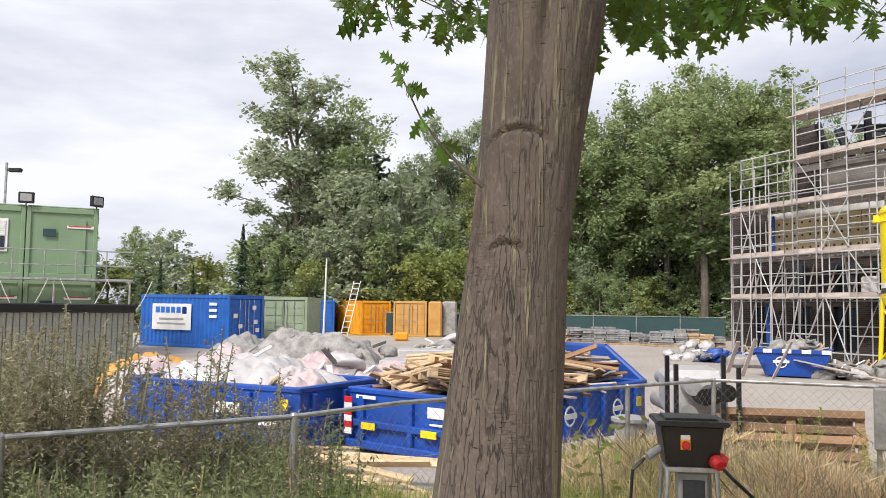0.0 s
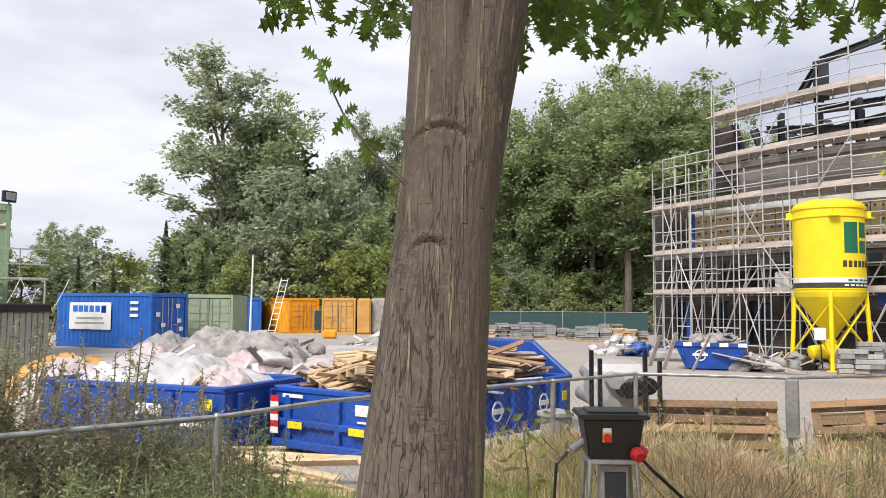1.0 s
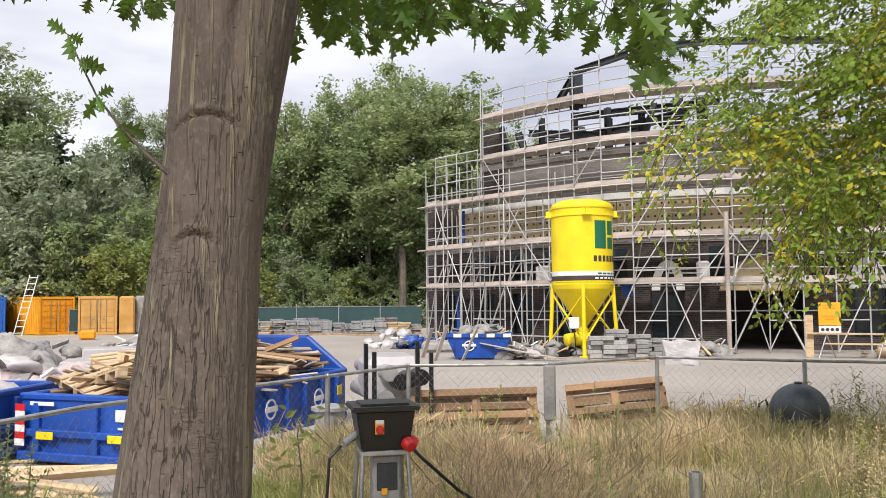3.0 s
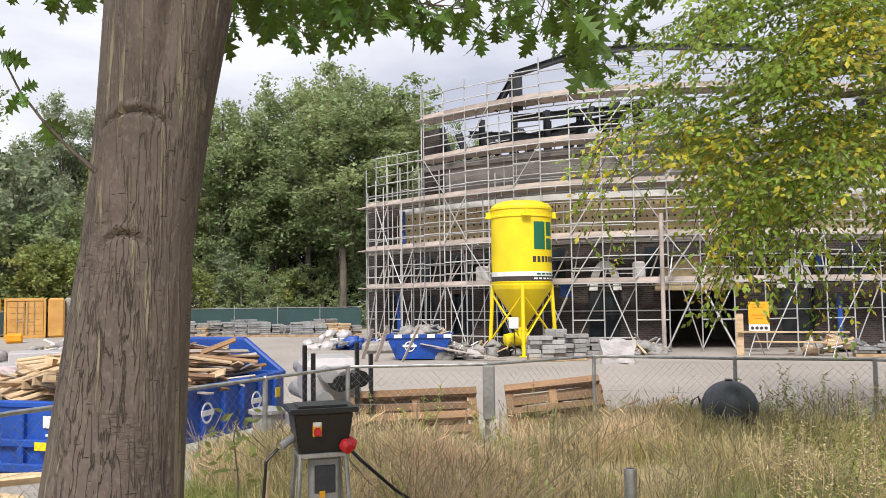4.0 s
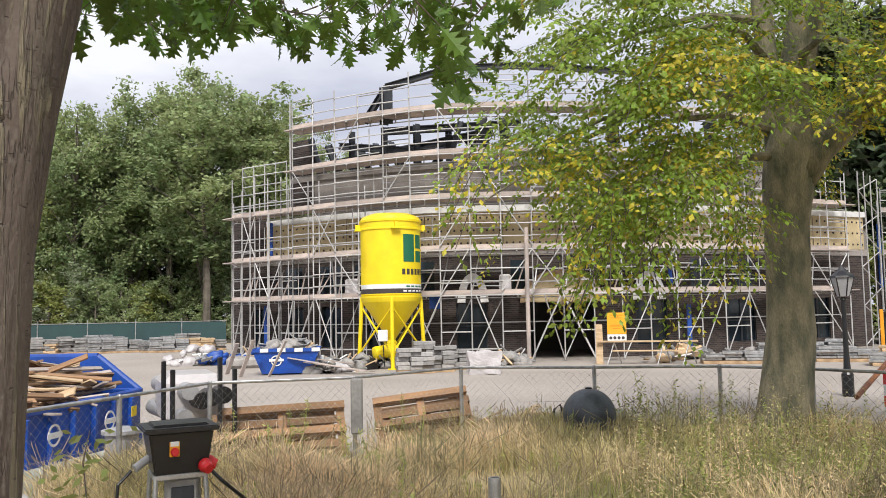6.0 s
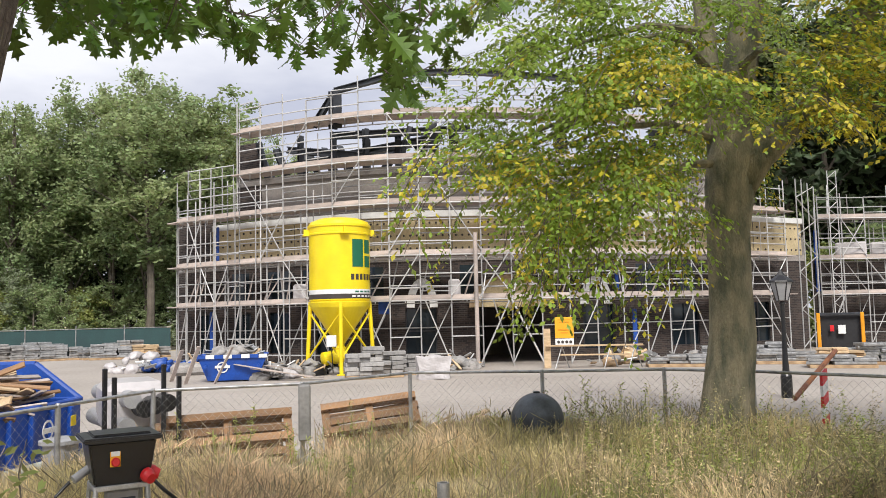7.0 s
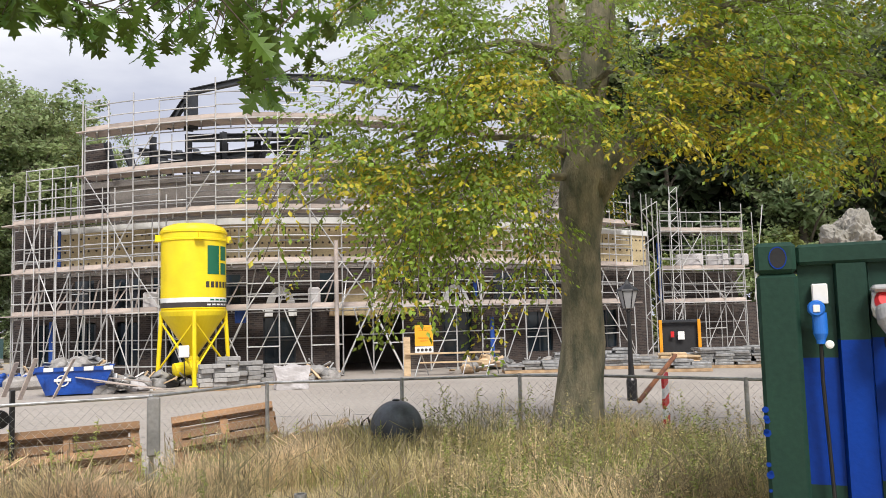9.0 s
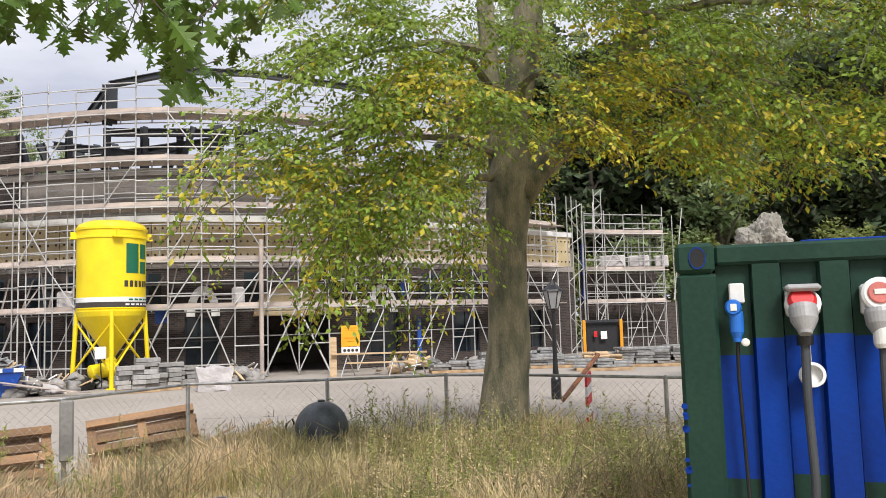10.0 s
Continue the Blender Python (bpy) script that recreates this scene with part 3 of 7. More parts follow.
# the higher gate frame and the corner ladder on the left return
for k in range(5):
    a = -20.3 - 0.75 * k
    tube("standard", face(a, 0.9, 6.75), face(a, 0.9, 9.3), 0.027)
for z in (8.3, 8.8, 9.25):
    tube("guard_rail", face(-20.3, 0.9, z), face(-23.3, 0.9, z), 0.026)
    tube("guard_rail", face(-20.3, 0.9, z), face(-20.5, 3.2, z), 0.026)
for o in (0.2, 0.5, 0.9, 1.3):
    tube("standard", face(-23.55, o, 6.8), face(-23.55, o, 12.0 - o * 0.4), 0.03)
# double standards, rails and a leaning ladder on the wing
rnd = random.Random(29)
for a in stations(-62.6, -69.3, 0.75):
    o = rnd.uniform(0.1, 1.6)
    tube("standard", face(a, o, 0), face(a, o, rnd.choice((6.7, 7.4, 7.9))), 0.027)
for a, b in zip(wing_run, wing_run[1:]):
    for z in (0.7, 1.6, 3.4, 5.3, 6.0):
        tube("guard_rail", face(a, 1.2, z), face(b, 1.2, z), 0.025)
    tube("brace", face(a, 0.5, 0.1), face(b, 0.5, 2.6), 0.026)
    tube("brace", face(b, 0.9, 2.8), face(a, 0.9, 4.6), 0.026)
for o in (-0.25, 0.25):
    tube("ladder_stile", face(-68.6, o - 0.3, 2.8), face(-69.4, o - 0.3, 8.2), 0.028)
for k in range(14):
    f = (k + 0.5) / 14
    tube("ladder_rung", face(-68.6 - 0.8 * f, -0.55, 2.8 + 5.4 * f), face(-68.6 - 0.8 * f, -0.05, 2.8 + 5.4 * f), 0.02)
# the wing wall behind its scaffold
part("brick_wing", slab(-62.3, -69.6, 0, 2.7, 2.0, 0.4), M["brickwork"], building)
part("wing_wall", slab(-62.3, -67.6, 2.7, 4.6, 2.6, 0.4), M["brickwork"], building)
part("brick_wing", slab(-69.6, -72.5, 0, 2.4, 1.2, 0.4), M["brickwork"], building)


# ---- mortar silo ----
def mortar_silo(m):
    root = thing("mortar_silo", m, "yellow steel mortar silo on four legs with green and black markings", "silo")
    body = part("tank", lathe([(1.12, 2.72), (1.16, 2.76), (1.16, 5.2), (1.2, 5.22), (1.2, 5.28), (1.17, 5.3), (1.17, 5.5), (1.21, 5.52), (1.21, 5.6), (1.17, 5.62), (1.1, 5.74), (0.8, 5.86), (0.3, 5.92), (0.02, 5.93)], 48), M["yellow"], root, smooth=True)
    body.data.set_sharp_from_angle(angle=radians(25))
    part("cone", lathe([(0.14, 1.05), (0.16, 1.1), (1.12, 2.5), (1.17, 2.66), (1.17, 2.72)], 40), M["yellow"], root)
    part("outlet", lathe([(0.12, 0.72), (0.2, 0.75), (0.2, 0.95), (0.14, 1.05)], 20), M["yellow"], root)
    part("white_band", lathe([(1.163, 2.98), (1.166, 2.99), (1.166, 3.14), (1.163, 3.15)], 48), M["white"], root, "white band round the tank")
    part("black_band", lathe([(1.163, 2.80), (1.166, 2.81), (1.166, 2.975), (1.163, 2.98)], 48), M["ink"], root, "black band round the tank")

    def decal(name, a0, a1, z0, z1, material, r=1.168):
        bm = bmesh.new()
        n = max(2, int(abs(a1 - a0) / 4))
        lo, hi = [], []
        for i in range(n + 1):
            t = radians(a0 + (a1 - a0) * i / n)
            lo.append(bm.verts.new((r * math.cos(t), r * math.sin(t), z0)))
            hi.append(bm.verts.new((r * math.cos(t), r * math.sin(t), z1)))
        for i in range(n):
            bm.faces.new((lo[i], lo[i + 1], hi[i + 1], hi[i]))
        return part(name, bm, material, root)

    # angles run from the tank's own x axis; -90 faces the verge
    decal("emblem", -67, -42, 3.98, 5.02, M["green_logo"])
    decal("emblem", -38, -18, 4.5, 5.02, M["green_logo"])
    decal("emblem", -38, -18, 3.98, 4.4, M["green_logo"])
    for k in range(7):
        decal("letter_bar", -70 + 9.5 * k, -70 + 9.5 * k + 6.5, 3.5, 3.72, M["ink"])
    for k in range(5):
        decal("letter_bar", -62 + 11 * k, -62 + 11 * k + 8, 3.03, 3.09, M["green_logo"], 1.17)
    for k in range(6):
        decal("letter_bar", -68 + 10 * k, -68 + 10 * k + 7, 2.86, 2.92, M["white"], 1.17)
    for ang in (-90, 0, 90, 180):
        c, s = math.cos(radians(ang)), math.sin(radians(ang))
        bm = bmesh.new()
        rod(bm, (1.12 * c, 1.12 * s, 2.7), (1.27 * c, 1.27 * s, 0.03), 0.075, 10)
        leg = part("leg", bm, M["yellow"], root)
        part("foot_plate", bevelled(0.34, 0.34, 0.04, 0.01, (1.28 * c, 1.28 * s, 0.02)), M["yellow"], leg)
        c2, s2 = math.cos(radians(ang + 90)), math.sin(radians(ang + 90))
        bm = bmesh.new()
        rod(bm, (1.14 * c, 1.14 * s, 2.3), (1.24 * c2, 1.24 * s2, 0.55), 0.035, 8)
        part("brace", bm, M["yellow"], root)
        bm = bmesh.new()
        rod(bm, (1.14 * c2, 1.14 * s2, 2.3), (1.24 * c, 1.24 * s, 0.55), 0.035, 8)
        part("brace", bm, M["yellow"], root)
    for ang in (-82, 8, 98, 188):
        c, s = math.cos(radians(ang)), math.sin(radians(ang))
        bm = bmesh.new()
        mm = Matrix.Translation((1.2 * c, 1.2 * s, 5.34)) @ Matrix.Rotation(radians(ang), 4, "Z")
        box(bm, 0.06, 0, 0, 0.2, 0.07, 0.26, mm)
        box(bm, 0.06, 0, -0.1, 0.26, 0.34, 0.05, mm)
        part("lifting_lug", bm, M["yellow"], root)
    cb = part("control_box", bevelled(0.36, 0.2, 0.42, 0.02, (-0.35, -1.3, 1.25)), M["white"], root, "white switch box on a leg")
    part("cable", rod(bmesh.new(), (-0.35, -1.3, 1.05), (-0.3, -1.35, 0.1), 0.02), M["black"], cb)
    pump = part("mixer_pump", lathe([(0.1, -0.5), (0.26, -0.45), (0.26, 0.4), (0.15, 0.5)], 16), M["yellow"], root, "yellow mixing pump under the outlet")
    pump.matrix_basis = pose(-0.25, -0.35, 0.62, 0, 82, 20)
    return root


mortar_silo(Matrix.Translation(polar(-30.55, 31.3)) @ Matrix.Rotation(radians(-30.5 + 1), 4, "Z"))


# ---- shipping containers ----
def corrugated(length, height, pitch=0.28, depth=0.04):
    """A ribbed sheet in the xz plane, its outside towards -y."""
    verts, faces = [], []
    n = int(length / pitch)
    p = length / n
    xs = []
    for k in range(n):
        x = k * p
        xs += [(x, 0), (x + p * 0.32, 0), (x + p * 0.5, depth), (x + p * 0.82, depth)]
    xs.append((length, 0))
    for x, y in xs:
        verts += [(x, y, 0), (x, y, height)]
    for i in range(len(xs) - 1):
        faces.append((2 * i, 2 * i + 2, 2 * i + 3, 2 * i + 1))
    return verts, faces


def shipping_container(m, paint, label, L=6.06, W=2.44, H=2.59, group="containers"):
    """Its doors face +x."""
    root = thing("shipping_container", m, label, "container", group)
    for sy in (-1, 1):
        v, f = corrugated(L - 0.3, H - 0.3)
        s = raw("side_panel", v, f, paint, root)
        s.matrix_basis = Matrix.Translation((-L / 2 + 0.15, -W / 2 + 0.02, 0.17)) if sy < 0 else Matrix.Translation((L / 2 - 0.15, W / 2 - 0.02, 0.17)) @ Matrix.Rotation(math.pi, 4, "Z")
        for z in (0.09, H - 0.07):
            part("side_rail", bevelled(L - 0.3, 0.1, 0.16, 0.012, (0, sy * (W / 2 - 0.05), z)), paint, root)
    v, f = corrugated(W - 0.3, H - 0.3)
    s = raw("end_panel", v, f, paint, root)
    s.matrix_basis = Matrix.Translation((-L / 2 + 0.02, W / 2 - 0.15, 0.17)) @ Matrix.Rotation(-math.pi / 2, 4, "Z")
    part("roof", bevelled(L - 0.1, W - 0.1, 0.04, 0.01, (0, 0, H - 0.05)), paint, root)
    part("floor", bevelled(L - 0.1, W - 0.1, 0.1, 0.01, (0, 0, 0.1)), paint, root)
    for sx in (-1, 1):
        for sy in (-1, 1):
            part("corner_post", bevelled(0.16, 0.14, H, 0.015, (sx * (L / 2 - 0.08), sy * (W / 2 - 0.07), H / 2)), paint, root)
        for z in (0.09, H - 0.08):
            part("end_rail", bevelled(0.12, W - 0.28, 0.18, 0.012, (sx * (L / 2 - 0.07), 0, z)), paint, root)
    for sy in (-1, 1):
        door = part("door", bevelled(0.06, W / 2 - 0.17, H - 0.38, 0.01, (L / 2 - 0.09, sy * (W / 4 - 0.07), H / 2)), paint, root)
        bm = bmesh.new()
        for z in np.linspace(0.5, H - 0.5, 5):
            box(bm, L / 2 - 0.05, sy * (W / 4 - 0.07), z, 0.03, W / 2 - 0.35, 0.14)
        part("door_rib", bm, paint, door)
        for o in (0.12, 0.5):
            part("locking_bar", rod(bmesh.new(), (L / 2, sy * o + 0.02, 0.2), (L / 2, sy * o + 0.02, H - 0.2), 0.018), M["steel"], door)
        part("handle", bevelled(0.03, 0.3, 0.04, 0.008, (L / 2 + 0.02, sy * 0.32, 1.1)), M["steel"], door)
    return root


blue1 = shipping_container(Matrix.Translation((-12.27, 41.22, 0)) @ Matrix.Rotation(radians(-28.7), 4, "Z"), M["blue"], "royal blue shipping container with a white advertising board")
part("sign_board", bevelled(2.7, 0.03, 1.3, 0.01, (-0.75, -1.27, 1.5)), M["white"], blue1, "white board with blue bars of lettering")
for k, (x, z, w, h, mm) in enumerate([(-0.95, 1.8, 0.3, 0.3, "bluep"), (-0.6, 1.8, 0.28, 0.3, "bluep"), (-0.25, 1.8, 0.28, 0.3, "bluep"), (0.12, 1.8, 0.28, 0.3, "bluep"), (0.5, 1.8, 0.28, 0.3, "bluep"), (0.9, 1.78, 0.3, 0.34, "cblue"), (0.0, 1.35, 1.7, 0.1, "greyp"), (0.0, 1.12, 1.9, 0.08, "greyp")]):
    part("letter_bar", bevelled(w, 0.02, h, 0.004, (x - 0.75, -1.29, z + 0.05)), M[mm], blue1)
for k in range(3):
    part("letter_bar", bevelled(0.5, 0.012, 0.14, 0.003, (2.0, -1.235, 2.15 - 0.3 * k)), M["white"], blue1)
for k, (y, z) in enumerate([(-0.8, 1.6), (-0.45, 1.1), (0.5, 2.0), (0.62, 1.3), (0.75, 0.9)]):
    part("sticker", bevelled(0.02, 0.26, 0.2, 0.004, (3.06, y, z)), M["white"], blue1)
shipping_container(Matrix.Translation((-8.5, 45.9, 0)) @ Matrix.Rotation(radians(-88), 4, "Z"), M["greenc"], "pale green-grey shipping container with closed doors")
shipping_container(Matrix.Translation(polar(8.6, 66)) @ Matrix.Rotation(radians(-84), 4, "Z"), M["blue"], "mid-blue shipping container further back")
shipping_container(Matrix.Translation(polar(5.75, 65)) @ Matrix.Rotation(radians(-62), 4, "Z"), M["orange"], "bright orange shipping container with planks on its roof")
shipping_container(Matrix.Translation(polar(2.3, 62.5)) @ Matrix.Rotation(radians(-88), 4, "Z"), M["orange_pale"], "faded orange shipping container with closed doors")


# ---- site cabins ----
def site_cabin(m, label, window=False):
    root = thing("site_cabin", m, label, "site cabin", "site cabins")
    W, L, H = 2.5, 6.0, 2.72
    part("wall", bevelled(W - 0.16, L - 0.1, H - 0.3, 0.02, (0, L / 2, H / 2)), M["cabin"], root)
    for sx in (-1, 1):
        part("corner_post", bevelled(0.16, 0.16, H, 0.02, (sx * (W / 2 - 0.08), 0.06, H / 2)), M["cabin"], root)
    for z in (0.1, H - 0.1):
        part("end_rail", bevelled(W - 0.32, 0.16, 0.2, 0.015, (0, 0.06, z)), M["cabin"], root)
    part("roof", bevelled(W, L, 0.06, 0.02, (0, L / 2, H + 0.03)), M["cabin"], root)
    if window:
        w = part("window", bevelled(1.15, 0.06, 1.25, 0.01, (0.1, 0.03, 1.6)), M["white"], root, "white-framed window with a half-lowered shutter")
        part("pane", bevelled(0.95, 0.03, 0.5, 0.005, (0.1, -0.01, 1.3)), M["glass"], w)
        for k in range(7):
            part("shutter_slat", bevelled(0.98, 0.03, 0.075, 0.008, (0.1, -0.012, 1.62 + 0.082 * k)), M["white"], w)
    else:
        d = part("door", bevelled(0.95, 0.06, 2.1, 0.01, (0.35, 0.03, 1.25)), M["cabin"], root)
        part("handle", bevelled(0.14, 0.06, 0.03, 0.005, (0.72, -0.03, 1.1)), M["steel"], d)
        part("door_plate", bevelled(0.45, 0.02, 0.3, 0.004, (-0.45, -0.02, 1.75)), M["mesh_green"], root, "dark blue-green name plate")
        part("strip_sign", bevelled(0.95, 0.02, 0.1, 0.004, (0.62, -0.02, 2.0)), M["white"], root, "white strip with a red bar")
        part("strip_bar", bevelled(0.8, 0.02, 0.035, 0.002, (0.6, -0.03, 2.03)), M["red"], root)
    return root


c0 = polar(23.25, 34.2)
right = Vector((math.cos(radians(23)), math.sin(radians(23)), 0))
for k in range(3):
    p = c0 - right * (1.25 + 2.53 * k)
    for z in (0.28, 3.02):
        site_cabin(Matrix.Translation((p.x, p.y, z)) @ Matrix.Rotation(radians(23), 4, "Z"), "sage green steel site cabin stacked two high" if z < 1 else "sage green steel site cabin on the upper storey", z > 1 and k == 1)
walk_m = Matrix.Translation((c0.x, c0.y, 0)) @ Matrix.Rotation(radians(23), 4, "Z")
gallery = thing("access_gallery", walk_m, "galvanised steel gallery and stairs in front of the upper cabins", "walkway")
part("grating", bevelled(8.6, 1.15, 0.08, 0.01, (-3.0, -0.75, 2.98)), M["steel"], gallery)
for x in np.arange(-7, 1.4, 1.05):
    part("post", rod(bmesh.new(), (x, -1.3, 2.98), (x, -1.3, 4.05), 0.025), M["steel"], gallery)
for z in (3.5, 4.05):
    part("rail", rod(bmesh.new(), (-7.3, -1.3, z), (1.3, -1.3, z), 0.025), M["steel"], gallery)
    part("rail", rod(bmesh.new(), (1.3, -1.3, z), (1.3, -0.2, z), 0.025), M["steel"], gallery)
for x in (-4.8, -1.4, 1.2):
    part("support", rod(bmesh.new(), (x, -1.25, 0), (x, -1.25, 2.95), 0.04), M["steel"], gallery)
for k in range(11):
    part("tread", bevelled(0.26, 0.8, 0.04, 0.008, (0.9 - 0.22 * k * 0.45, -0.25, 2.75 - 0.25 * k)), M["steel"], gallery)
for x0 in (-3.2, -1.2, 0.4):
    pts = [(x0 + 1.6 * t, -1.33, 3.0 - 1.3 * math.sin(math.pi * t)) for t in np.linspace(0, 1, 9)]
    part("cable", loft(pts, [0.013] * 9, 5), M["white"], gallery)


def floodlight(m, label):
    root = thing("floodlight", m, label, "floodlight", "floodlights")
    part("stand", rod(bmesh.new(), (0, 0, 0), (0, 0, 0.1), 0.025), M["black"], root)
    part("housing", bevelled(0.55, 0.16, 0.42, 0.03, (0, 0, 0.28)), M["black"], root)
    part("lens", bevelled(0.4, 0.02, 0.28, 0.01, (0, -0.085, 0.28)), M["greyp"], root)


for u in (-2.5, -0.05):
    p = c0 + right * u
    floodlight(Matrix.Translation((p.x, p.y - 0.1, 5.78)) @ Matrix.Rotation(radians(17 if u < -1 else 60), 4, "Z"), "black floodlight on the cabin roof edge")

# concrete palisade in front of the cabins
pal = thing("concrete_wall", Matrix.Identity(4), "weathered grey concrete panel wall with a black coping", "wall", kind="structure")
pa, pb = polar(29.5, 21.5), polar(20.9, 23.5)
for k in range(24):
    q = pa.lerp(pb, (k + 0.5) / 24)
    d = pb - pa
    o = part("panel", bevelled(d.length / 24 - 0.02, 0.12, 1.86 + 0.02 * (k % 3), 0.015), M["wallgrey"], pal)
    o.matrix_basis = Matrix.Translation((q.x, q.y, 0.93)) @ Matrix.Rotation(math.atan2(d.y, d.x), 4, "Z")
o = part("coping", bevelled((pb - pa).length, 0.3, 0.22, 0.03), M["black"], pal)
o.matrix_basis = Matrix.Translation(((pa + pb) / 2).to_tuple()[:2] + (1.98,)) @ Matrix.Rotation(math.atan2((pb - pa).y, (pb - pa).x), 4, "Z")


# ---- woods ----
def leaf_cloud(rng, clumps, per, size, squash=0.75):
    """Vertices and faces of many small bent leaf sprays, thinning out from the middle of each clump (centre, radius)."""
    V, F = [], []
    for c, r in clumps:
        n = int(per * r * r)
        d = rng.normal(size=(n, 3))
        d /= np.linalg.norm(d, axis=1)[:, None]
        rad = r * np.clip(np.abs(rng.normal(0.62, 0.34, n)), 0.05, 1.7)
        p = np.array(c) + d * rad[:, None] * np.array([1, 1, squash])
        a = rng.normal(size=(n, 3)) * np.array([1, 1, 0.6]) + d * 0.5
        a /= np.linalg.norm(a, axis=1)[:, None]
        b = np.cross(a, rng.normal(size=(n, 3)) + np.array([0, 0, 0.8]))
        b /= np.linalg.norm(b, axis=1)[:, None] + 1e-9
        s = size * rng.uniform(0.5, 1.35, n)[:, None]
        k = len(V)
        quad = np.stack([p - a * s, p + b * s * 0.55, p + a * s, p - b * s * 0.55 + np.cross(a, b) * s * 0.3], 1)
        V.extend(quad.reshape(-1, 3).tolist())
        F.extend((np.arange(n * 4).reshape(n, 4) + k).tolist())
    return V, F


def forest_tree(name, h, spread, seed, material, label, category="tree", first=0.22, leaf=0.21, total=15000, n=140):
    """Trunk, rising limbs that fork, and a crown of many loose clumps round the forks."""
    rng = np.random.default_rng(seed)
    root = thing(name, Matrix.Identity(4), label, category, "woodland trees")
    pts = [(0.3 * math.sin(z * 0.2 + seed), 0.25 * math.cos(z * 0.23 + seed), z) for z in np.linspace(0, h * 0.9, 9)]
    part("trunk", loft(pts, [h * 0.0125 * (1 - 0.85 * i / 8) + 0.03 for i in range(9)], 9, 0.1, seed), M["farbark"], root)
    clumps = []
    limbs = max(6, n // 7)
    for i in range(limbs):
        t = first + (0.97 - first) * (i + rng.uniform(0, 1)) / limbs
        env = spread * (math.sin(math.pi * min(1, (t - first) / (1 - first) * 0.84 + 0.17)) ** 0.6)
        a = i * 2.4 + rng.uniform(-0.5, 0.5)
        rr = env * rng.uniform(0.4, 1.0)
        tip = Vector((math.cos(a) * rr, math.sin(a) * rr, h * t))
        z0 = h * max(t - 0.16, 0.12)
        foot = Vector((0, 0, z0))
        knee = foot.lerp(tip, 0.5) + Vector((0, 0, 0.06 * h * rng.uniform(0.2, 0.9)))
        part("limb", loft([foot, knee, tip], [h * 0.005, h * 0.0032, 0.02], 5), M["farbark"], root)
        for q in range(7):
            f = rng.uniform(0.35, 1.12)
            c = (foot.lerp(knee, f * 2) if f < 0.5 else knee.lerp(tip, f * 2 - 1))
            c = c + Vector(rng.normal(size=3)) * spread * 0.17
            c.z = min(c.z, h)
            clumps.append((tuple(c), spread * rng.uniform(0.13, 0.27)))
    V, F = leaf_cloud(rng, clumps, total / sum(r * r for c, r in clumps), leaf)
    tagged(raw("crown", V, F, material, root), kind="stuff")
    return root


def spruce(h, seed):
    rng = np.random.default_rng(seed)
    root = thing("spruce", Matrix.Identity(4), "dark green young spruce with drooping tiers", "tree", "woodland trees")
    part("trunk", loft([(0, 0, 0), (0, 0, h * 0.5), (0, 0, h)], [h * 0.014, h * 0.008, 0.01], 7), M["farbark"], root)
    V, F = [], []
    for i in range(1500):
        t = rng.uniform(0.04, 1) ** 0.75
        env = h * 0.2 * (1 - t) + 0.05
        tier = 0.75 + 0.25 * math.cos(t * 60)
        a = rng.uniform(0, 2 * math.pi)
        r = env * tier * rng.uniform(0.3, 1.0)
        p = Vector((math.cos(a) * r, math.sin(a) * r, h * t - 0.25 * r))
        u = Vector((math.cos(a), math.sin(a), -0.35)) * 0.3 * (1.2 - t)
        w = Vector((-math.sin(a), math.cos(a), rng.uniform(-0.3, 0.3))) * 0.09
        k = len(V)
        V += [tuple(p - u), tuple(p + w), tuple(p + u), tuple(p - w)]
        F.append((k, k + 1, k + 2, k + 3))
    tagged(raw("crown", V, F, M["spruce"], root), kind="stuff")
    return root


kinds = [
    forest_tree("woodland_tree", 25, 6.2, 1, M["leaf"], "tall broadleaf woodland tree in full green leaf", first=0.24),
    forest_tree("woodland_tree", 24, 5.4, 2, M["leafgrey"], "tall poplar-like tree with silvery green leaves", first=0.16, total=19000),
    forest_tree("woodland_tree", 26, 6.8, 3, M["leaf"], "broad-crowned green woodland tree", first=0.28, total=16500),
    forest_tree("woodland_tree", 23, 5.5, 4, M["leafyel"], "woodland tree turning yellow in early autumn", first=0.24),
    forest_tree("understorey_tree", 9, 3.4, 5, M["leafgrey"], "bushy silvery understorey tree at the wood's edge", first=0.06, leaf=0.17, total=5200, n=98),
    forest_tree("understorey_tree", 8, 3.2, 6, M["leaf"], "bushy green understorey tree at the wood's edge", first=0.06, leaf=0.17, total=5000, n=98),
    forest_tree("understorey_tree", 7, 3.0, 7, M["leafyel"], "yellow-green shrub at the wood's edge", first=0.06, leaf=0.16, total=4800, n=98),
    forest_tree("woodland_tree", 24, 5.8, 8, M["leafdark"], "woodland tree with leaves coloured dark for the wood's inner shade", leaf=0.46, total=2500, n=98),
    spruce(9, 9),
    forest_tree("woodland_tree", 24, 5.0, 12, M["leaf"], "tall woodland tree with a long bare pale trunk", first=0.45, total=13000),
]
used = set()


def grow(kind, az, d, s=1.0, turn=0.0, wide=1.0):
    ob = kinds[kind]
    m = Matrix.Translation(polar(az, d)) @ Matrix.Rotation(turn, 4, "Z")
    if kind in used:
        ob = copy_thing(ob, m)
        ob.scale = (s * wide, s * wide, s)
    else:
        used.add(kind)
        ob.matrix_world = m @ Matrix.Diagonal((s * wide, s * wide, s, 1))
    return ob


rng = random.Random(11)
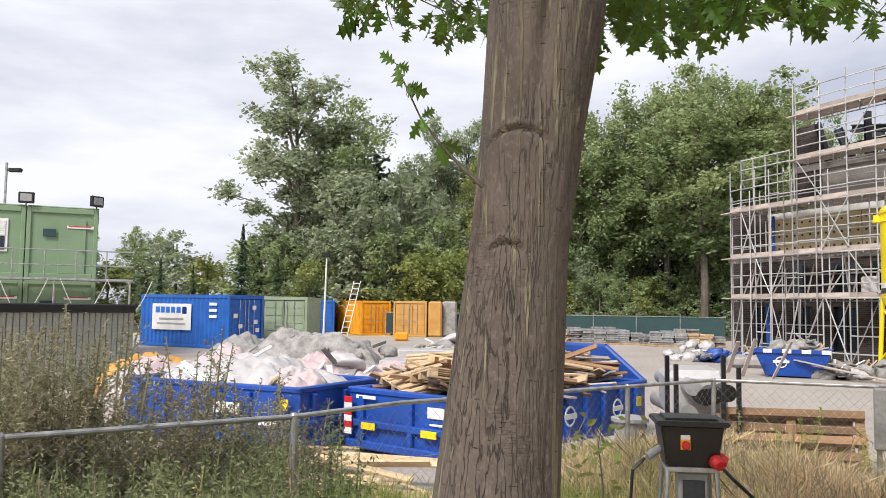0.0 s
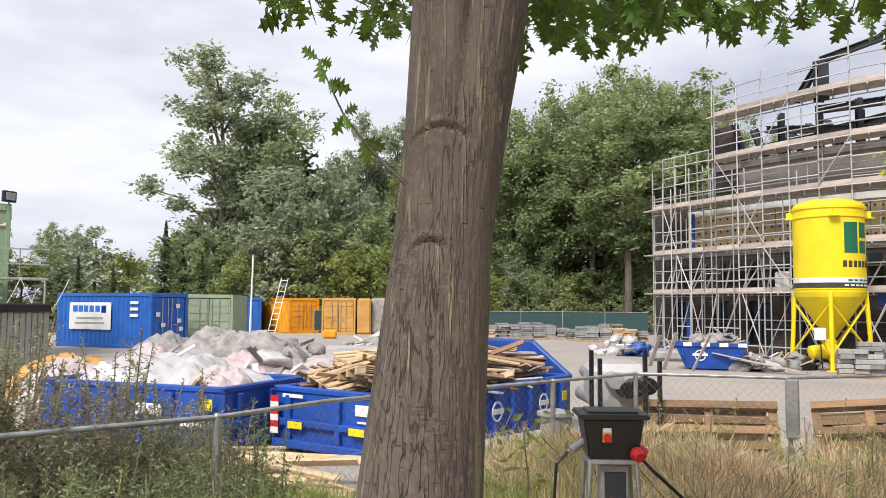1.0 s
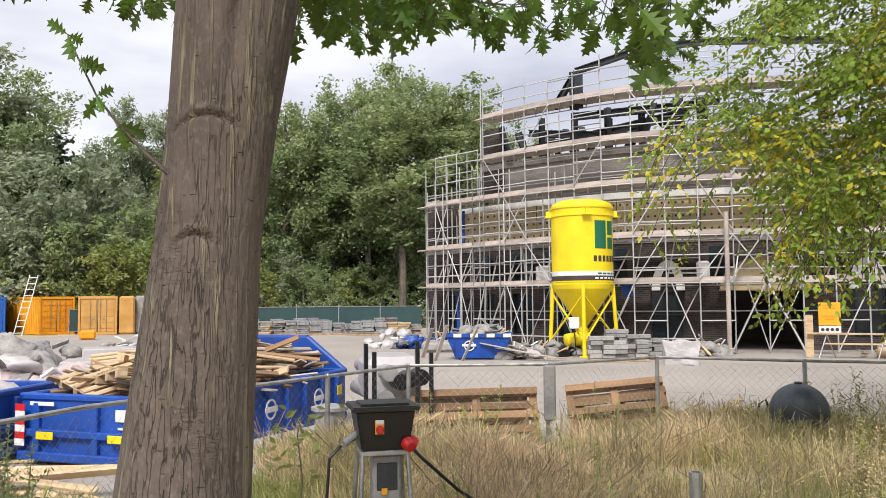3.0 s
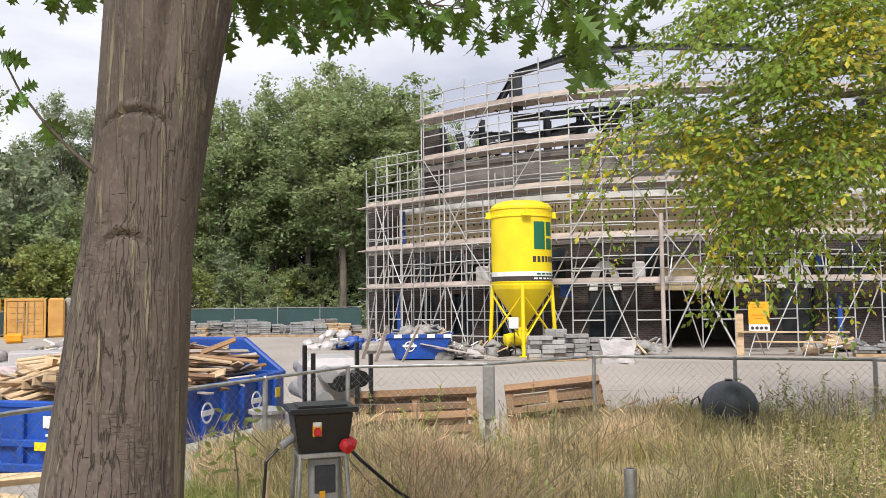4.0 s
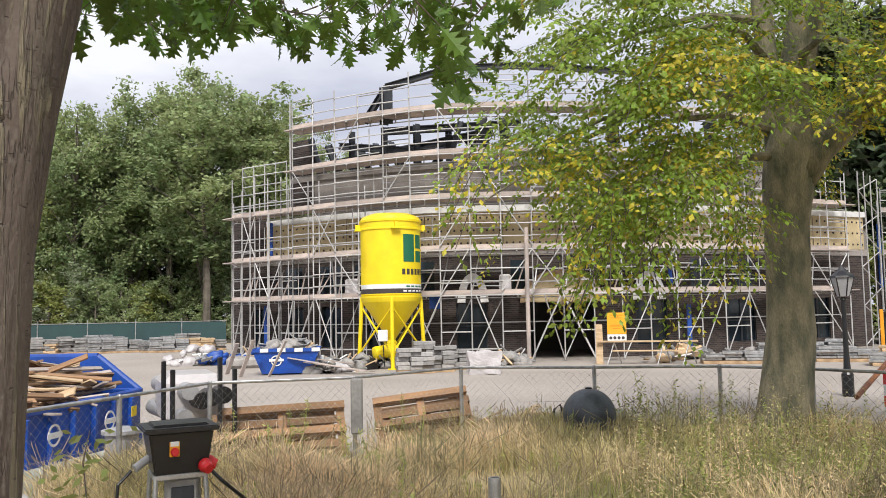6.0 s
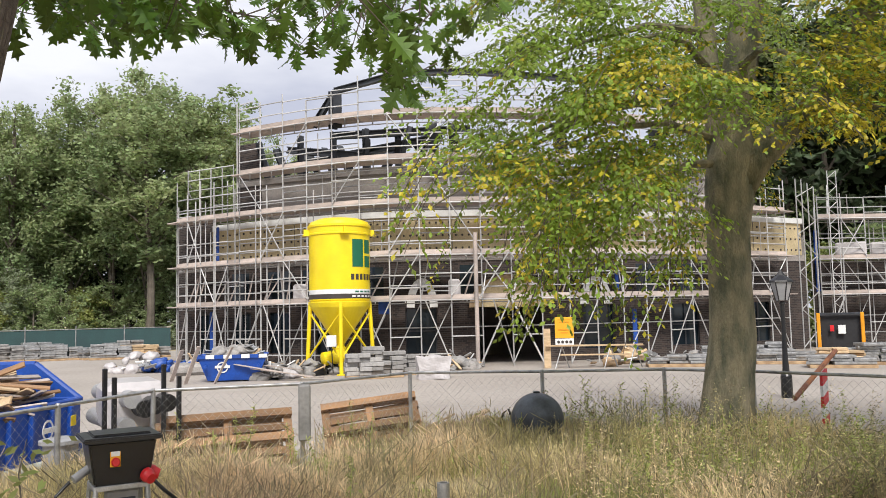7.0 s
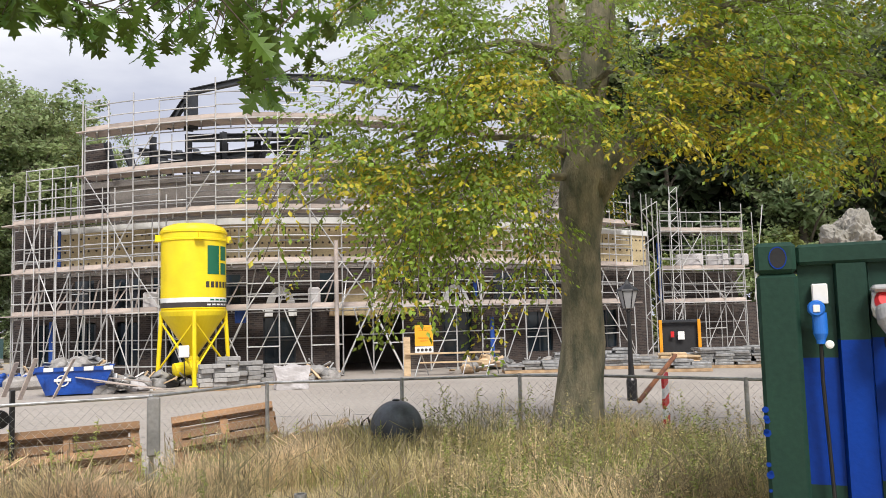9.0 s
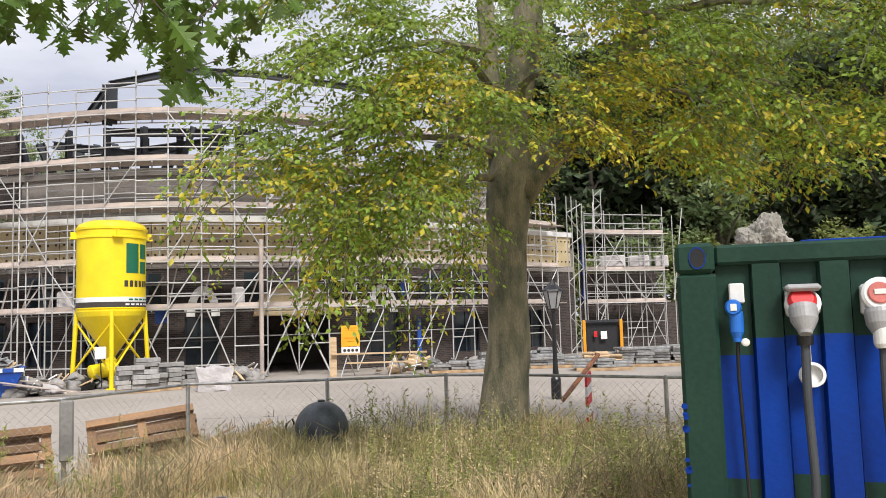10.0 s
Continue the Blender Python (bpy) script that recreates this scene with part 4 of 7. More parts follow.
# the great free-standing tree, then the wood from left to right
for k, az, d, s, w in [
    (1, 10.6, 76, 1.03, 1.28), (0, 7.0, 79, 0.9, 1.0),
    (8, 14.0, 66, 0.95, 1), (8, 17.2, 74, 0.62, 1), (8, 11.6, 64, 0.66, 1), (8, 19.3, 78, 0.7, 1), (8, 12.9, 72, 0.8, 1),
    (5, 13, 76, 1.05, 1.2), (6, 16, 80, 0.95, 1.3), (4, 18.5, 84, 1.0, 1.3), (5, 20.5, 88, 1.0, 1.3), (6, 22.5, 88, 0.9, 1.3), (4, 24.5, 86, 1.0, 1.2), (5, 11.2, 71, 1.0, 1.1),
    (0, 21.0, 150, 0.62, 0.8), (2, 19.4, 152, 0.6, 0.75), (1, 24.5, 140, 0.55, 0.8), (1, 28, 140, 0.55, 0.8), (7, 16.5, 150, 0.4, 0.9),
    (4, 7.5, 70, 1.25, 1.1), (6, 9.2, 68, 0.9, 1.0), (4, 5.4, 71, 1.5, 1.0), (5, 4.0, 69, 1.1, 1), (6, 1.8, 67, 1.0, 1.05), (4, 2.9, 73, 1.6, 1.0), (5, 0.2, 70, 1.25, 1), (6, -0.6, 67, 1.0, 1),
    (0, 2.2, 84, 0.72, 0.8), (1, 0.4, 82, 0.88, 0.72), (1, -1.6, 86, 0.92, 0.75), (3, -2.6, 80, 0.75, 0.8), (2, -4.5, 84, 0.86, 0.9), (0, -6.4, 82, 0.88, 0.9),
    (3, -8.4, 83, 0.9, 0.85), (0, -9.6, 78, 0.84, 0.9), (1, -11.2, 82, 0.86, 0.9), (0, -12.9, 80, 0.9, 0.9), (2, -15.6, 78, 0.95, 0.95), (0, -17.6, 76, 0.98, 0.9), (2, -20.0, 78, 0.9, 0.95), (3, -21.6, 82, 0.93, 0.85), (0, -23.2, 84, 0.9, 0.85), (2, -25.0, 92, 0.9, 0.7), (0, -27.6, 98, 0.86, 0.6),
]:
    grow(k, az, d, s, rng.uniform(0, 6.28), w)
for az, d, s, w in ((-17.7, 72, 0.86, 1.35), (-12.3, 79, 0.78, 1.5), (-21.0, 77, 0.95, 1.2)):
    grow(9, az, d, s, rng.uniform(0, 6.28), w)
# back rows whose dark leaf colour paints the wood's shaded inside
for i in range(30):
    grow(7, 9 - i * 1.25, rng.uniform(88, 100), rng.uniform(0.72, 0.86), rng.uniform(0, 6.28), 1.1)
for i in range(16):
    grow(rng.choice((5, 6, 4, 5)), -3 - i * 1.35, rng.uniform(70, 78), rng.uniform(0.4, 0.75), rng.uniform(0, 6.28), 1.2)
# scrub that closes the wood near the ground, shade put into its leaf colour
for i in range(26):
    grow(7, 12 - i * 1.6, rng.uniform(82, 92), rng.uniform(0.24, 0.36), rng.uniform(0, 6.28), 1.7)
# the wood behind the wing, most trees coloured dark to stand for shade
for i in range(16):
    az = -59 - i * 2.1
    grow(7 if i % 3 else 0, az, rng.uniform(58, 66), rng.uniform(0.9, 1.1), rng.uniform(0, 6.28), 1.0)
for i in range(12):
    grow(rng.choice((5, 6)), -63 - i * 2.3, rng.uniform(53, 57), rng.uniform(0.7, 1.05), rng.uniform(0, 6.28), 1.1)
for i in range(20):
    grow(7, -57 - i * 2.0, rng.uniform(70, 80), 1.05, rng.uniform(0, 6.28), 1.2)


# ---- the oak on the verge ----
def bark_material():
    m = M["bark"]
    nt = m.node_tree
    L = nt.links.new
    b = nt.nodes["Principled BSDF"]
    co = nt.nodes.new("ShaderNodeTexCoord")

    def streak(scale, zs, detail, lo, hi):
        mp = nt.nodes.new("ShaderNodeMapping")
        mp.inputs["Scale"].default_value = (scale, scale, zs)
        n = nt.nodes.new("ShaderNodeTexNoise")
        n.inputs["Scale"].default_value, n.inputs["Detail"].default_value = 1.0, detail
        r = nt.nodes.new("ShaderNodeMapRange")
        r.inputs["From Min"].default_value, r.inputs["From Max"].default_value = lo, hi
        L(co.outputs["Object"], mp.inputs["Vector"])
        L(mp.outputs["Vector"], n.inputs["Vector"])
        L(n.outputs["Fac"], r.inputs["Value"])
        return r.outputs["Result"]

    def blend(base, color, fac):
        mx = nt.nodes.new("ShaderNodeMixRGB")
        mx.inputs[2].default_value = (*color, 1)
        L(base, mx.inputs[1])
        L(fac, mx.inputs[0])
        return mx.outputs[0]

    def crack(scale, zs, detail, width):
        """Thin winding lines: one where the noise crosses its middle."""
        f = streak(scale, zs, detail, 0.0, 1.0)
        sub = nt.nodes.new("ShaderNodeMath")
        sub.operation = "SUBTRACT"
        sub.inputs[1].default_value = 0.5
        ab = nt.nodes.new("ShaderNodeMath")
        ab.operation = "ABSOLUTE"
        r = nt.nodes.new("ShaderNodeMapRange")
        r.inputs["From Min"].default_value, r.inputs["From Max"].default_value = 0.0, width
        r.inputs["To Min"].default_value, r.inputs["To Max"].default_value = 1.0, 0.0
        L(f, sub.inputs[0])
        L(sub.outputs[0], ab.inputs[0])
        L(ab.outputs[0], r.inputs["Value"])
        return r.outputs["Result"]

    def both(a, b2, op="MULTIPLY"):
        mu = nt.nodes.new("ShaderNodeMath")
        mu.operation = op
        L(a, mu.inputs[0])
        L(b2, mu.inputs[1])
        return mu.outputs[0]

    rgb = nt.nodes.new("ShaderNodeRGB")
    rgb.outputs[0].default_value = (0.118, 0.092, 0.077, 1)
    c = blend(rgb.outputs[0], (0.088, 0.068, 0.058), streak(7, 2.2, 5, 0.40, 0.66))
    c = blend(c, (0.155, 0.132, 0.108), streak(70, 40, 4, 0.52, 0.75))
    pale = streak(40, 1.6, 5, 0.56, 0.65)
    c = blend(c, (0.215, 0.185, 0.13), pale)
    fissure = both(crack(42, 4.0, 4, 0.028), streak(5, 1.2, 2, 0.40, 0.75))
    c = blend(c, (0.042, 0.032, 0.027), fissure)
    wrinkle = both(crack(9, 120, 2, 0.018), streak(5, 3, 2, 0.54, 0.80))
    c = blend(c, (0.075, 0.058, 0.049), wrinkle)
    dash = streak(24, 110, 2, 0.70, 0.76)
    c = blend(c, (0.035, 0.027, 0.024), dash)
    c = blend(c, (0.125, 0.118, 0.085), streak(3.0, 0.9, 3, 0.60, 0.85))
    L(c, b.inputs["Base Color"])
    bp = nt.nodes.new("ShaderNodeBump")
    bp.inputs["Strength"].default_value, bp.inputs["Distance"].default_value = 0.9, 0.011
    dips = both(both(fissure, wrinkle, "MAXIMUM"), dash, "MAXIMUM")
    rise = both(streak(60, 30, 4, 0.2, 1.6), pale, "ADD")
    L(both(rise, dips, "SUBTRACT"), bp.inputs["Height"])
    L(bp.outputs["Normal"], b.inputs["Normal"])
    return m


bark_material()
oak = thing("oak_tree", Matrix.Identity(4), "young red oak with smooth streaked bark and lobed green leaves", "tree")
OAK_D = 2.72


def oak_axis(z):
    """Centre and radius of the leaning trunk at a height."""
    x = 0.165 + 0.092 * (z - 1.45) + float(np.interp(z, (1.5, 2.3, 3.1), (0.0165, 0.010, 0.0245)))
    r = float(np.interp(z, (0.7, 1.5, 1.9, 2.3, 2.7, 3.1, 3.75), (0.232, 0.2095, 0.187, 0.169, 0.177, 0.199, 0.235))) + 0.14 * max(0, 0.75 - z) ** 2
    return x, OAK_D + 0.02 * (z - 1.5), r


bm = bmesh.new()
rings = []
NS, NZ = 150, 380
for i in range(NZ + 1):
    z = 0.15 + i * (3.75 - 0.15) / NZ
    cx, cy, r = oak_axis(z)
    ring = []
    for k in range(NS):
        a = 2 * math.pi * k / NS
        ca, sa = math.cos(a), math.sin(a)
        rr = r * (1 + 0.025 * noise.noise(Vector((ca * 1.5, sa * 1.5, z * 1.3))))
        ridge = noise.noise(Vector((ca * 9, sa * 9, z * 1.4)))
        rr -= 0.006 * max(0, 1 - abs(ridge) * 5) * (0.4 + max(0, noise.noise(Vector((ca * 2, sa * 2, z * 0.8 + 3)))))
        # old branch scars: raised brows across the front
        for sz, sa0, w in ((2.705, -1.95, 0.75), (2.33, -1.9, 0.55)):
            da = (a - 2 * math.pi if a > math.pi else a) - sa0
            if abs(da) < w:
                zz = sz - 0.06 * (da / w) ** 2
                fade = 1 - (da / w) ** 2
                rr += fade * (0.007 * math.exp(-((z - zz) / 0.016) ** 2) - 0.020 * math.exp(-((z - zz + 0.018) / 0.008) ** 2))
        # the crease of the fork
        da = (a - 2 * math.pi if a > math.pi else a) + 1.62
        if z > 2.75:
            rr -= 0.075 * min(1, (z - 2.75) / 0.5) * math.exp(-(da / 0.16) ** 2)
        ring.append(bm.verts.new((cx + rr * ca, cy + rr * sa, z)))
    rings.append(ring)
for a, b in zip(rings, rings[1:]):
    for k in range(NS):
        bm.faces.new((a[k], a[(k + 1) % NS], b[(k + 1) % NS], b[k]))
part("trunk", bm, M["bark"], oak, "grey-brown bark with pale vertical streaks and branch scars", smooth=True)
tx, ty, tr = oak_axis(3.7)
part("limb", loft([(tx - 0.06, ty, 3.55), (tx - 0.12, ty + 0.05, 4.2), (tx - 0.5, ty + 0.4, 5.4), (tx - 0.8, ty + 0.9, 7.0)], [0.13, 0.11, 0.08, 0.05], 14, 0.06), M["bark"], oak, smooth=True)
part("limb", loft([(tx + 0.06, ty, 3.55), (tx + 0.16, ty, 4.2), (tx + 0.5, ty - 0.2, 5.4), (tx + 1.2, ty - 0.3, 7.0)], [0.14, 0.12, 0.09, 0.05], 14, 0.06), M["bark"], oak, smooth=True)
LOBES = [(0.0, 0.015), (0.12, 0.03), (0.2, 0.17), (0.27, 0.07), (0.42, 0.33), (0.46, 0.10), (0.66, 0.38), (0.68, 0.11), (0.86, 0.22), (0.87, 0.07), (1.0, 0.0)]


def oak_leaf(V, F, base, axis, side, s, fold):
    """One lobed leaf, folded along its midrib."""
    up = axis.cross(side)
    k = len(V)
    for i, (t, w) in enumerate(LOBES):
        mid = base + axis * (s * (t - (0.08 if i in (3, 5, 7, 9) else 0))) - up * (s * 0.14 * t * t)
        e = base + axis * (s * t) - up * (s * 0.16 * t * t)
        V.append(tuple(mid))
        V.append(tuple(e + side * (w * s) + up * (w * s * fold)))
        V.append(tuple(e - side * (w * s) + up * (w * s * fold)))
    for i in range(len(LOBES) - 1):
        a, b = k + 3 * i, k + 3 * i + 3
        F.append((a, b, b + 1, a + 1))
        F.append((a, a + 2, b + 2, b))


rng = random.Random(5)
V, F, twigs = [], [], bmesh.new()


def spray(tip, start, n, size):
    """A twig with leaves hanging from its outer half."""
    tip, start = Vector(tip), Vector(start)
    rod(twigs, start, tip, 0.004, 5, 0.0018)
    d = (tip - start).normalized()
    for j in range(n):
        base = start.lerp(tip, 0.35 + 0.65 * (j + 1) / n)
        out = Vector((rng.gauss(0, 1), rng.gauss(0, 1), rng.gauss(-0.35, 0.5))).normalized()
        axis = (d * 0.6 + out + Vector((0, 0, -0.45))).normalized()
        side = axis.cross(Vector((rng.gauss(0, 0.6), rng.gauss(0, 0.6), 1))).normalized()
        s = size * rng.uniform(0.7, 1.15)
        oak_leaf(V, F, base + axis * 0.02, axis, side, s, rng.uniform(0.05, 0.4))


EDGE_AZ = [-45, -42, -40, -37, -35.5, -34, -32, -28.5, -24, -19, -16.5, -13, -10, -7, -2, 1, 4.5, 7, 8.5, 11]
EDGE_T = [0.42, 0.38, 0.34, 0.265, 0.27, 0.315, 0.325, 0.325, 0.325, 0.335, 0.32, 0.335, 0.33, 0.355, 0.345, 0.34, 0.33, 0.37, 0.40, 0.44]
for i in range(520):
    az = rng.uniform(-45, 10)
    if az > 0 and rng.random() < 0.55:
        continue
    if az < -37 and rng.random() < 0.45:
        continue
    d = rng.uniform(3.0, 5.6)
    if -9 < az < -1:
        d = rng.uniform(3.1, 5.6)
    tan = float(np.interp(az, EDGE_AZ, EDGE_T)) + 0.008 + 0.17 * rng.random() ** 1.25
    p = polar(az, d, 2.1 + tan * d)
    st = p + Vector((rng.uniform(-0.25, 0.25), rng.uniform(-0.2, 0.2), rng.uniform(0.05, 0.25)))
    spray(p, st, rng.randint(3, 5), 0.135)
# the rest of the crown, above the view, added to shade trunk and verge
for i in range(420):
    a, rad = rng.uniform(0, 6.28), 3.4 * math.sqrt(rng.random())
    p = Vector((tx + rad * math.cos(a), ty + rad * math.sin(a), 4.55 + 1.8 * rng.random()))
    spray(p, p + Vector((rng.uniform(-0.3, 0.3), rng.uniform(-0.3, 0.3), 0.2)), 4, 0.19)
# branches that carry the sprays
for az1, d1, z1 in [(-12, 3.8, 3.75), (-22, 4.3, 3.95), (-30, 4.6, 4.0), (-38, 4.4, 3.75), (-41, 5.0, 4.2), (6, 3.4, 3.6), (2, 3.8, 3.75), (-17, 5, 4.2)]:
    e = polar(az1, d1, z1)
    s0 = Vector((tx, ty, 4.3))
    mid = s0.lerp(e, 0.5) + Vector((0, 0, 0.25))
    part("branch", loft([s0, mid, e], [0.03, 0.018, 0.006], 7), M["bark"], oak)
# the low twig on the trunk's flank
low_twig = [polar(-2.75, 2.5, 2.48), polar(-1.2, 2.5, 2.54), polar(0.5, 2.5, 2.62), polar(1.8, 2.52, 2.70), polar(2.9, 2.52, 2.80), polar(3.6, 2.55, 2.88)]
part("twig", loft(low_twig, [0.009, 0.005, 0.004, 0.003, 0.0025, 0.002], 6), M["bark"], oak)
for i, p in enumerate(low_twig[2:]):
    for j in range(3):
        axis = Vector((rng.gauss(-0.1, 0.7), rng.gauss(0, 0.5), rng.gauss(-0.45, 0.4))).normalized()
        oak_leaf(V, F, p, axis, axis.cross(Vector((rng.gauss(0, 0.5), 1, 0.4))).normalized(), rng.uniform(0.06, 0.09), 0.25)
tagged(raw("crown", V, F, M["oakleaf"], oak), kind="stuff")
part("twig", twigs, M["bark"], oak)


# ---- the beech behind it ----
beech = thing("beech_tree", Matrix.Identity(4), "large beech with a grey-green trunk, leaves turning gold", "tree")
BD = 11.5


def bp_(az, tan, d=BD):
    return polar(az, d, 2.1 + tan * d)


part("trunk", loft([bp_(-56.7, -0.165), bp_(-56.75, -0.135), bp_(-56.85, -0.108), bp_(-57.1, -0.07), bp_(-57.3, -0.03), bp_(-57.4, 0.03), bp_(-57.4, 0.09), bp_(-57.6, 0.14), bp_(-57.85, 0.17), bp_(-58.0, 0.19), bp_(-58.2, 0.215), bp_(-58.3, 0.23)],
                   [0.56, 0.40, 0.335, 0.305, 0.295, 0.285, 0.285, 0.31, 0.32, 0.28, 0.18, 0.06], 40, 0.16, 3), M["beechbark"], beech, smooth=True)
part("limb", loft([bp_(-57.7, 0.15), bp_(-57.9, 0.2), bp_(-58.5, 0.27), bp_(-59.3, 0.34), bp_(-59.8, 0.42), bp_(-60.0, 0.6), bp_(-60.5, 0.8)], [0.27, 0.24, 0.22, 0.21, 0.2, 0.16, 0.1], 20, 0.1), M["beechbark"], beech, smooth=True)
part("limb", loft([bp_(-57.4, 0.15), bp_(-57.0, 0.22), bp_(-56.7, 0.3), bp_(-56.5, 0.38), bp_(-56.2, 0.55), bp_(-55.8, 0.75)], [0.2, 0.15, 0.13, 0.125, 0.11, 0.07], 16, 0.1), M["beechbark"], beech, smooth=True)
part("limb", loft([bp_(-58.1, 0.14), bp_(-59.6, 0.175), bp_(-61.8, 0.21), bp_(-64.3, 0.252), bp_(-65.8, 0.3), bp_(-67, 0.36), bp_(-68.5, 0.5)], [0.24, 0.21, 0.19, 0.17, 0.155, 0.14, 0.1], 16, 0.1), M["beechbark"], beech, smooth=True)
LOW_AZ = [-90, -84, -78, -74, -71, -68, -66, -63, -60, -58, -56.5, -55, -53, -51.5, -50, -48.5, -46.5, -44.5, -42.5, -41, -39, -37, -35.5, -34]
LOW_T = [0.12, 0.135, 0.15, 0.14, 0.15, 0.17, 0.175, 0.18, 0.155, 0.125, 0.10, 0.04, 0.015, -0.03, -0.02, 0.02, 0.03, 0.04, 0.06, 0.075, 0.085, 0.10, 0.10, 0.115]
TOP_T = [0.60, 0.60, 0.60, 0.60, 0.60, 0.60, 0.60, 0.60, 0.60, 0.60, 0.60, 0.60, 0.60, 0.60, 0.60, 0.58, 0.55, 0.50, 0.44, 0.38, 0.30, 0.22, 0.165, 0.14]
def leaf_density(az, tan, lo):
    """How full of leaves the crown is in a direction: full round the fork, thin at the fringes."""
    if az > -40:
        w = 0.12 if tan > 0.16 else 0.04
    elif az > -44:
        w = 0.42 if tan > 0.15 else 0.2
    elif az > -50:
        w = 0.65 if tan < 0.13 else (0.95 if tan < 0.36 else 0.4)
    elif az > -63:
        w = 0.42 if tan < 0.15 else (1.0 if tan < 0.35 else 0.5)
    else:
        w = 0.85
    if tan - lo < 0.04:
        w = max(w * 0.6, 0.2)
    return w


def beech_leaf(base, dirn, nn, s, gold):
    w = dirn.cross(nn).normalized()
    k = len(V)
    droop = nn * (s * 0.12)
    V.extend([tuple(base), tuple(base + dirn * s * 0.5 + w * s * 0.31 - droop * 0.3), tuple(base + dirn * s - droop),
              tuple(base + dirn * s * 0.5 - w * s * 0.31 - droop * 0.3), tuple(base + dirn * s * 0.5 + droop * 0.4)])
    F.extend([(k, k + 1, k + 2, k + 4), (k, k + 4, k + 2, k + 3)])
    IDX.extend([1 if gold else 0] * 2)


def bough(c, length, out, droop, gold_p):
    """A drooping branchlet with leafy side shoots lying in one layer."""
    pts = [c + out * (length * (f - 0.5)) - Vector((0, 0, droop * length * f * f)) for f in (0, 0.25, 0.5, 0.75, 1.0)]
    for a, b in zip(pts, pts[1:]):
        k = len(TV)
        for e, r in ((a, 0.006), (b, 0.004)):
            TV.extend([(e.x + r, e.y, e.z), (e.x - r * 0.5, e.y + r * 0.87, e.z), (e.x - r * 0.5, e.y - r * 0.87, e.z)])
        TF.extend([(k, k + 1, k + 4, k + 3), (k + 1, k + 2, k + 5, k + 4), (k + 2, k, k + 3, k + 5)])
    lay = Vector((rng.gauss(0, 0.25), rng.gauss(-0.2, 0.25), 1)).normalized()
    n = int(length / 0.085)
    for i in range(n):
        f = (i + 1) / n
        j = min(int(f * 4), 3)
        p = pts[j].lerp(pts[j + 1], f * 4 - j)
        ax = (pts[j + 1] - pts[j]).normalized()
        sgn = 1 if i % 2 else -1
        sd = lay.cross(ax).normalized() * sgn
        shoot = (sd + ax * rng.uniform(0.3, 0.9) + Vector((0, 0, rng.gauss(-0.25, 0.3)))).normalized()
        m = rng.randint(4, 7) if f < 0.85 else 4
        gold = rng.random() < (gold_p if f < 0.5 else gold_p * 1.5)
        for q in range(m):
            base = p + shoot * (0.05 + 0.055 * q)
            tilt = (lay + Vector((rng.gauss(-0.15, 0.45), rng.gauss(-0.35, 0.45), rng.gauss(0, 0.2)))).normalized()
            side = lay.cross(shoot) * (1 if q % 2 else -1)
            dirn = (shoot * 0.6 + side * rng.uniform(0.4, 1.0) + Vector((0, 0, rng.gauss(-0.25, 0.25)))).normalized()
            beech_leaf(base, dirn, tilt, rng.uniform(0.052, 0.086), gold if rng.random() < 0.8 else not gold and rng.random() < gold_p)


V, F, IDX = [], [], []
TV, TF = [], []
rng = random.Random(8)
count = 0
while count < 2000:
    az = rng.uniform(-88, -35.5)
    lo, hi = float(np.interp(az, LOW_AZ, LOW_T)), float(np.interp(az, LOW_AZ, TOP_T))
    tan = lo + 0.015 + (min(hi, 0.52) - lo) * rng.random()
    # light gaps between the boughs
    if noise.noise(Vector((az * 0.24, tan * 21, 2.3))) < 0.0 and rng.random() < 0.9:
        continue
    if rng.random() > leaf_density(az, tan, lo):
        continue
    d = rng.uniform(7.8, 11.0) if az > -55 else rng.uniform(8.4, 13.5)
    if -62 < az < -53.5:
        # most of the leaves by the fork hang behind it
        d = rng.uniform(10.0, 10.9) if tan < 0.12 else rng.uniform(12.3, 15.5)
        if tan > 0.23 and rng.random() < 0.4:
            d = rng.uniform(8.4, 10.7)
    c = polar(az, d, 2.1 + tan * d)
    away = c - Vector((*polar(-57.4, BD, 0)[:2], c.z))
    out = (away.normalized() + Vector((rng.gauss(0, 0.6), rng.gauss(0, 0.6), rng.gauss(-0.12, 0.12)))).normalized()
    hang = tan - lo < 0.09 and az > -56
    g = 0.03 + 1.15 * max(0, noise.noise(Vector((az * 0.13 + 7, tan * 8, d * 0.12))) - 0.08)
    if az > -50:
        g *= 0.55
    if -62 < az < -49 and 0.15 < tan < 0.33:
        g += 0.17
    if az < -62 and 0.13 < tan < 0.26:
        g += 0.22
    if hang:
        g += 0.12
        out = (out * 0.6 + Vector((0, 0, -0.7))).normalized()
    bough(c, rng.uniform(0.55, 1.15), out, rng.uniform(0.1, 0.45), min(g, 0.6))
    count += 1
tagged(raw("crown", V, F, None, beech, mats=[M["beechleaf"], M["beechgold"]], index=IDX), kind="stuff")
tagged(raw("twig", TV, TF, M["bark"], beech), kind="stuff")
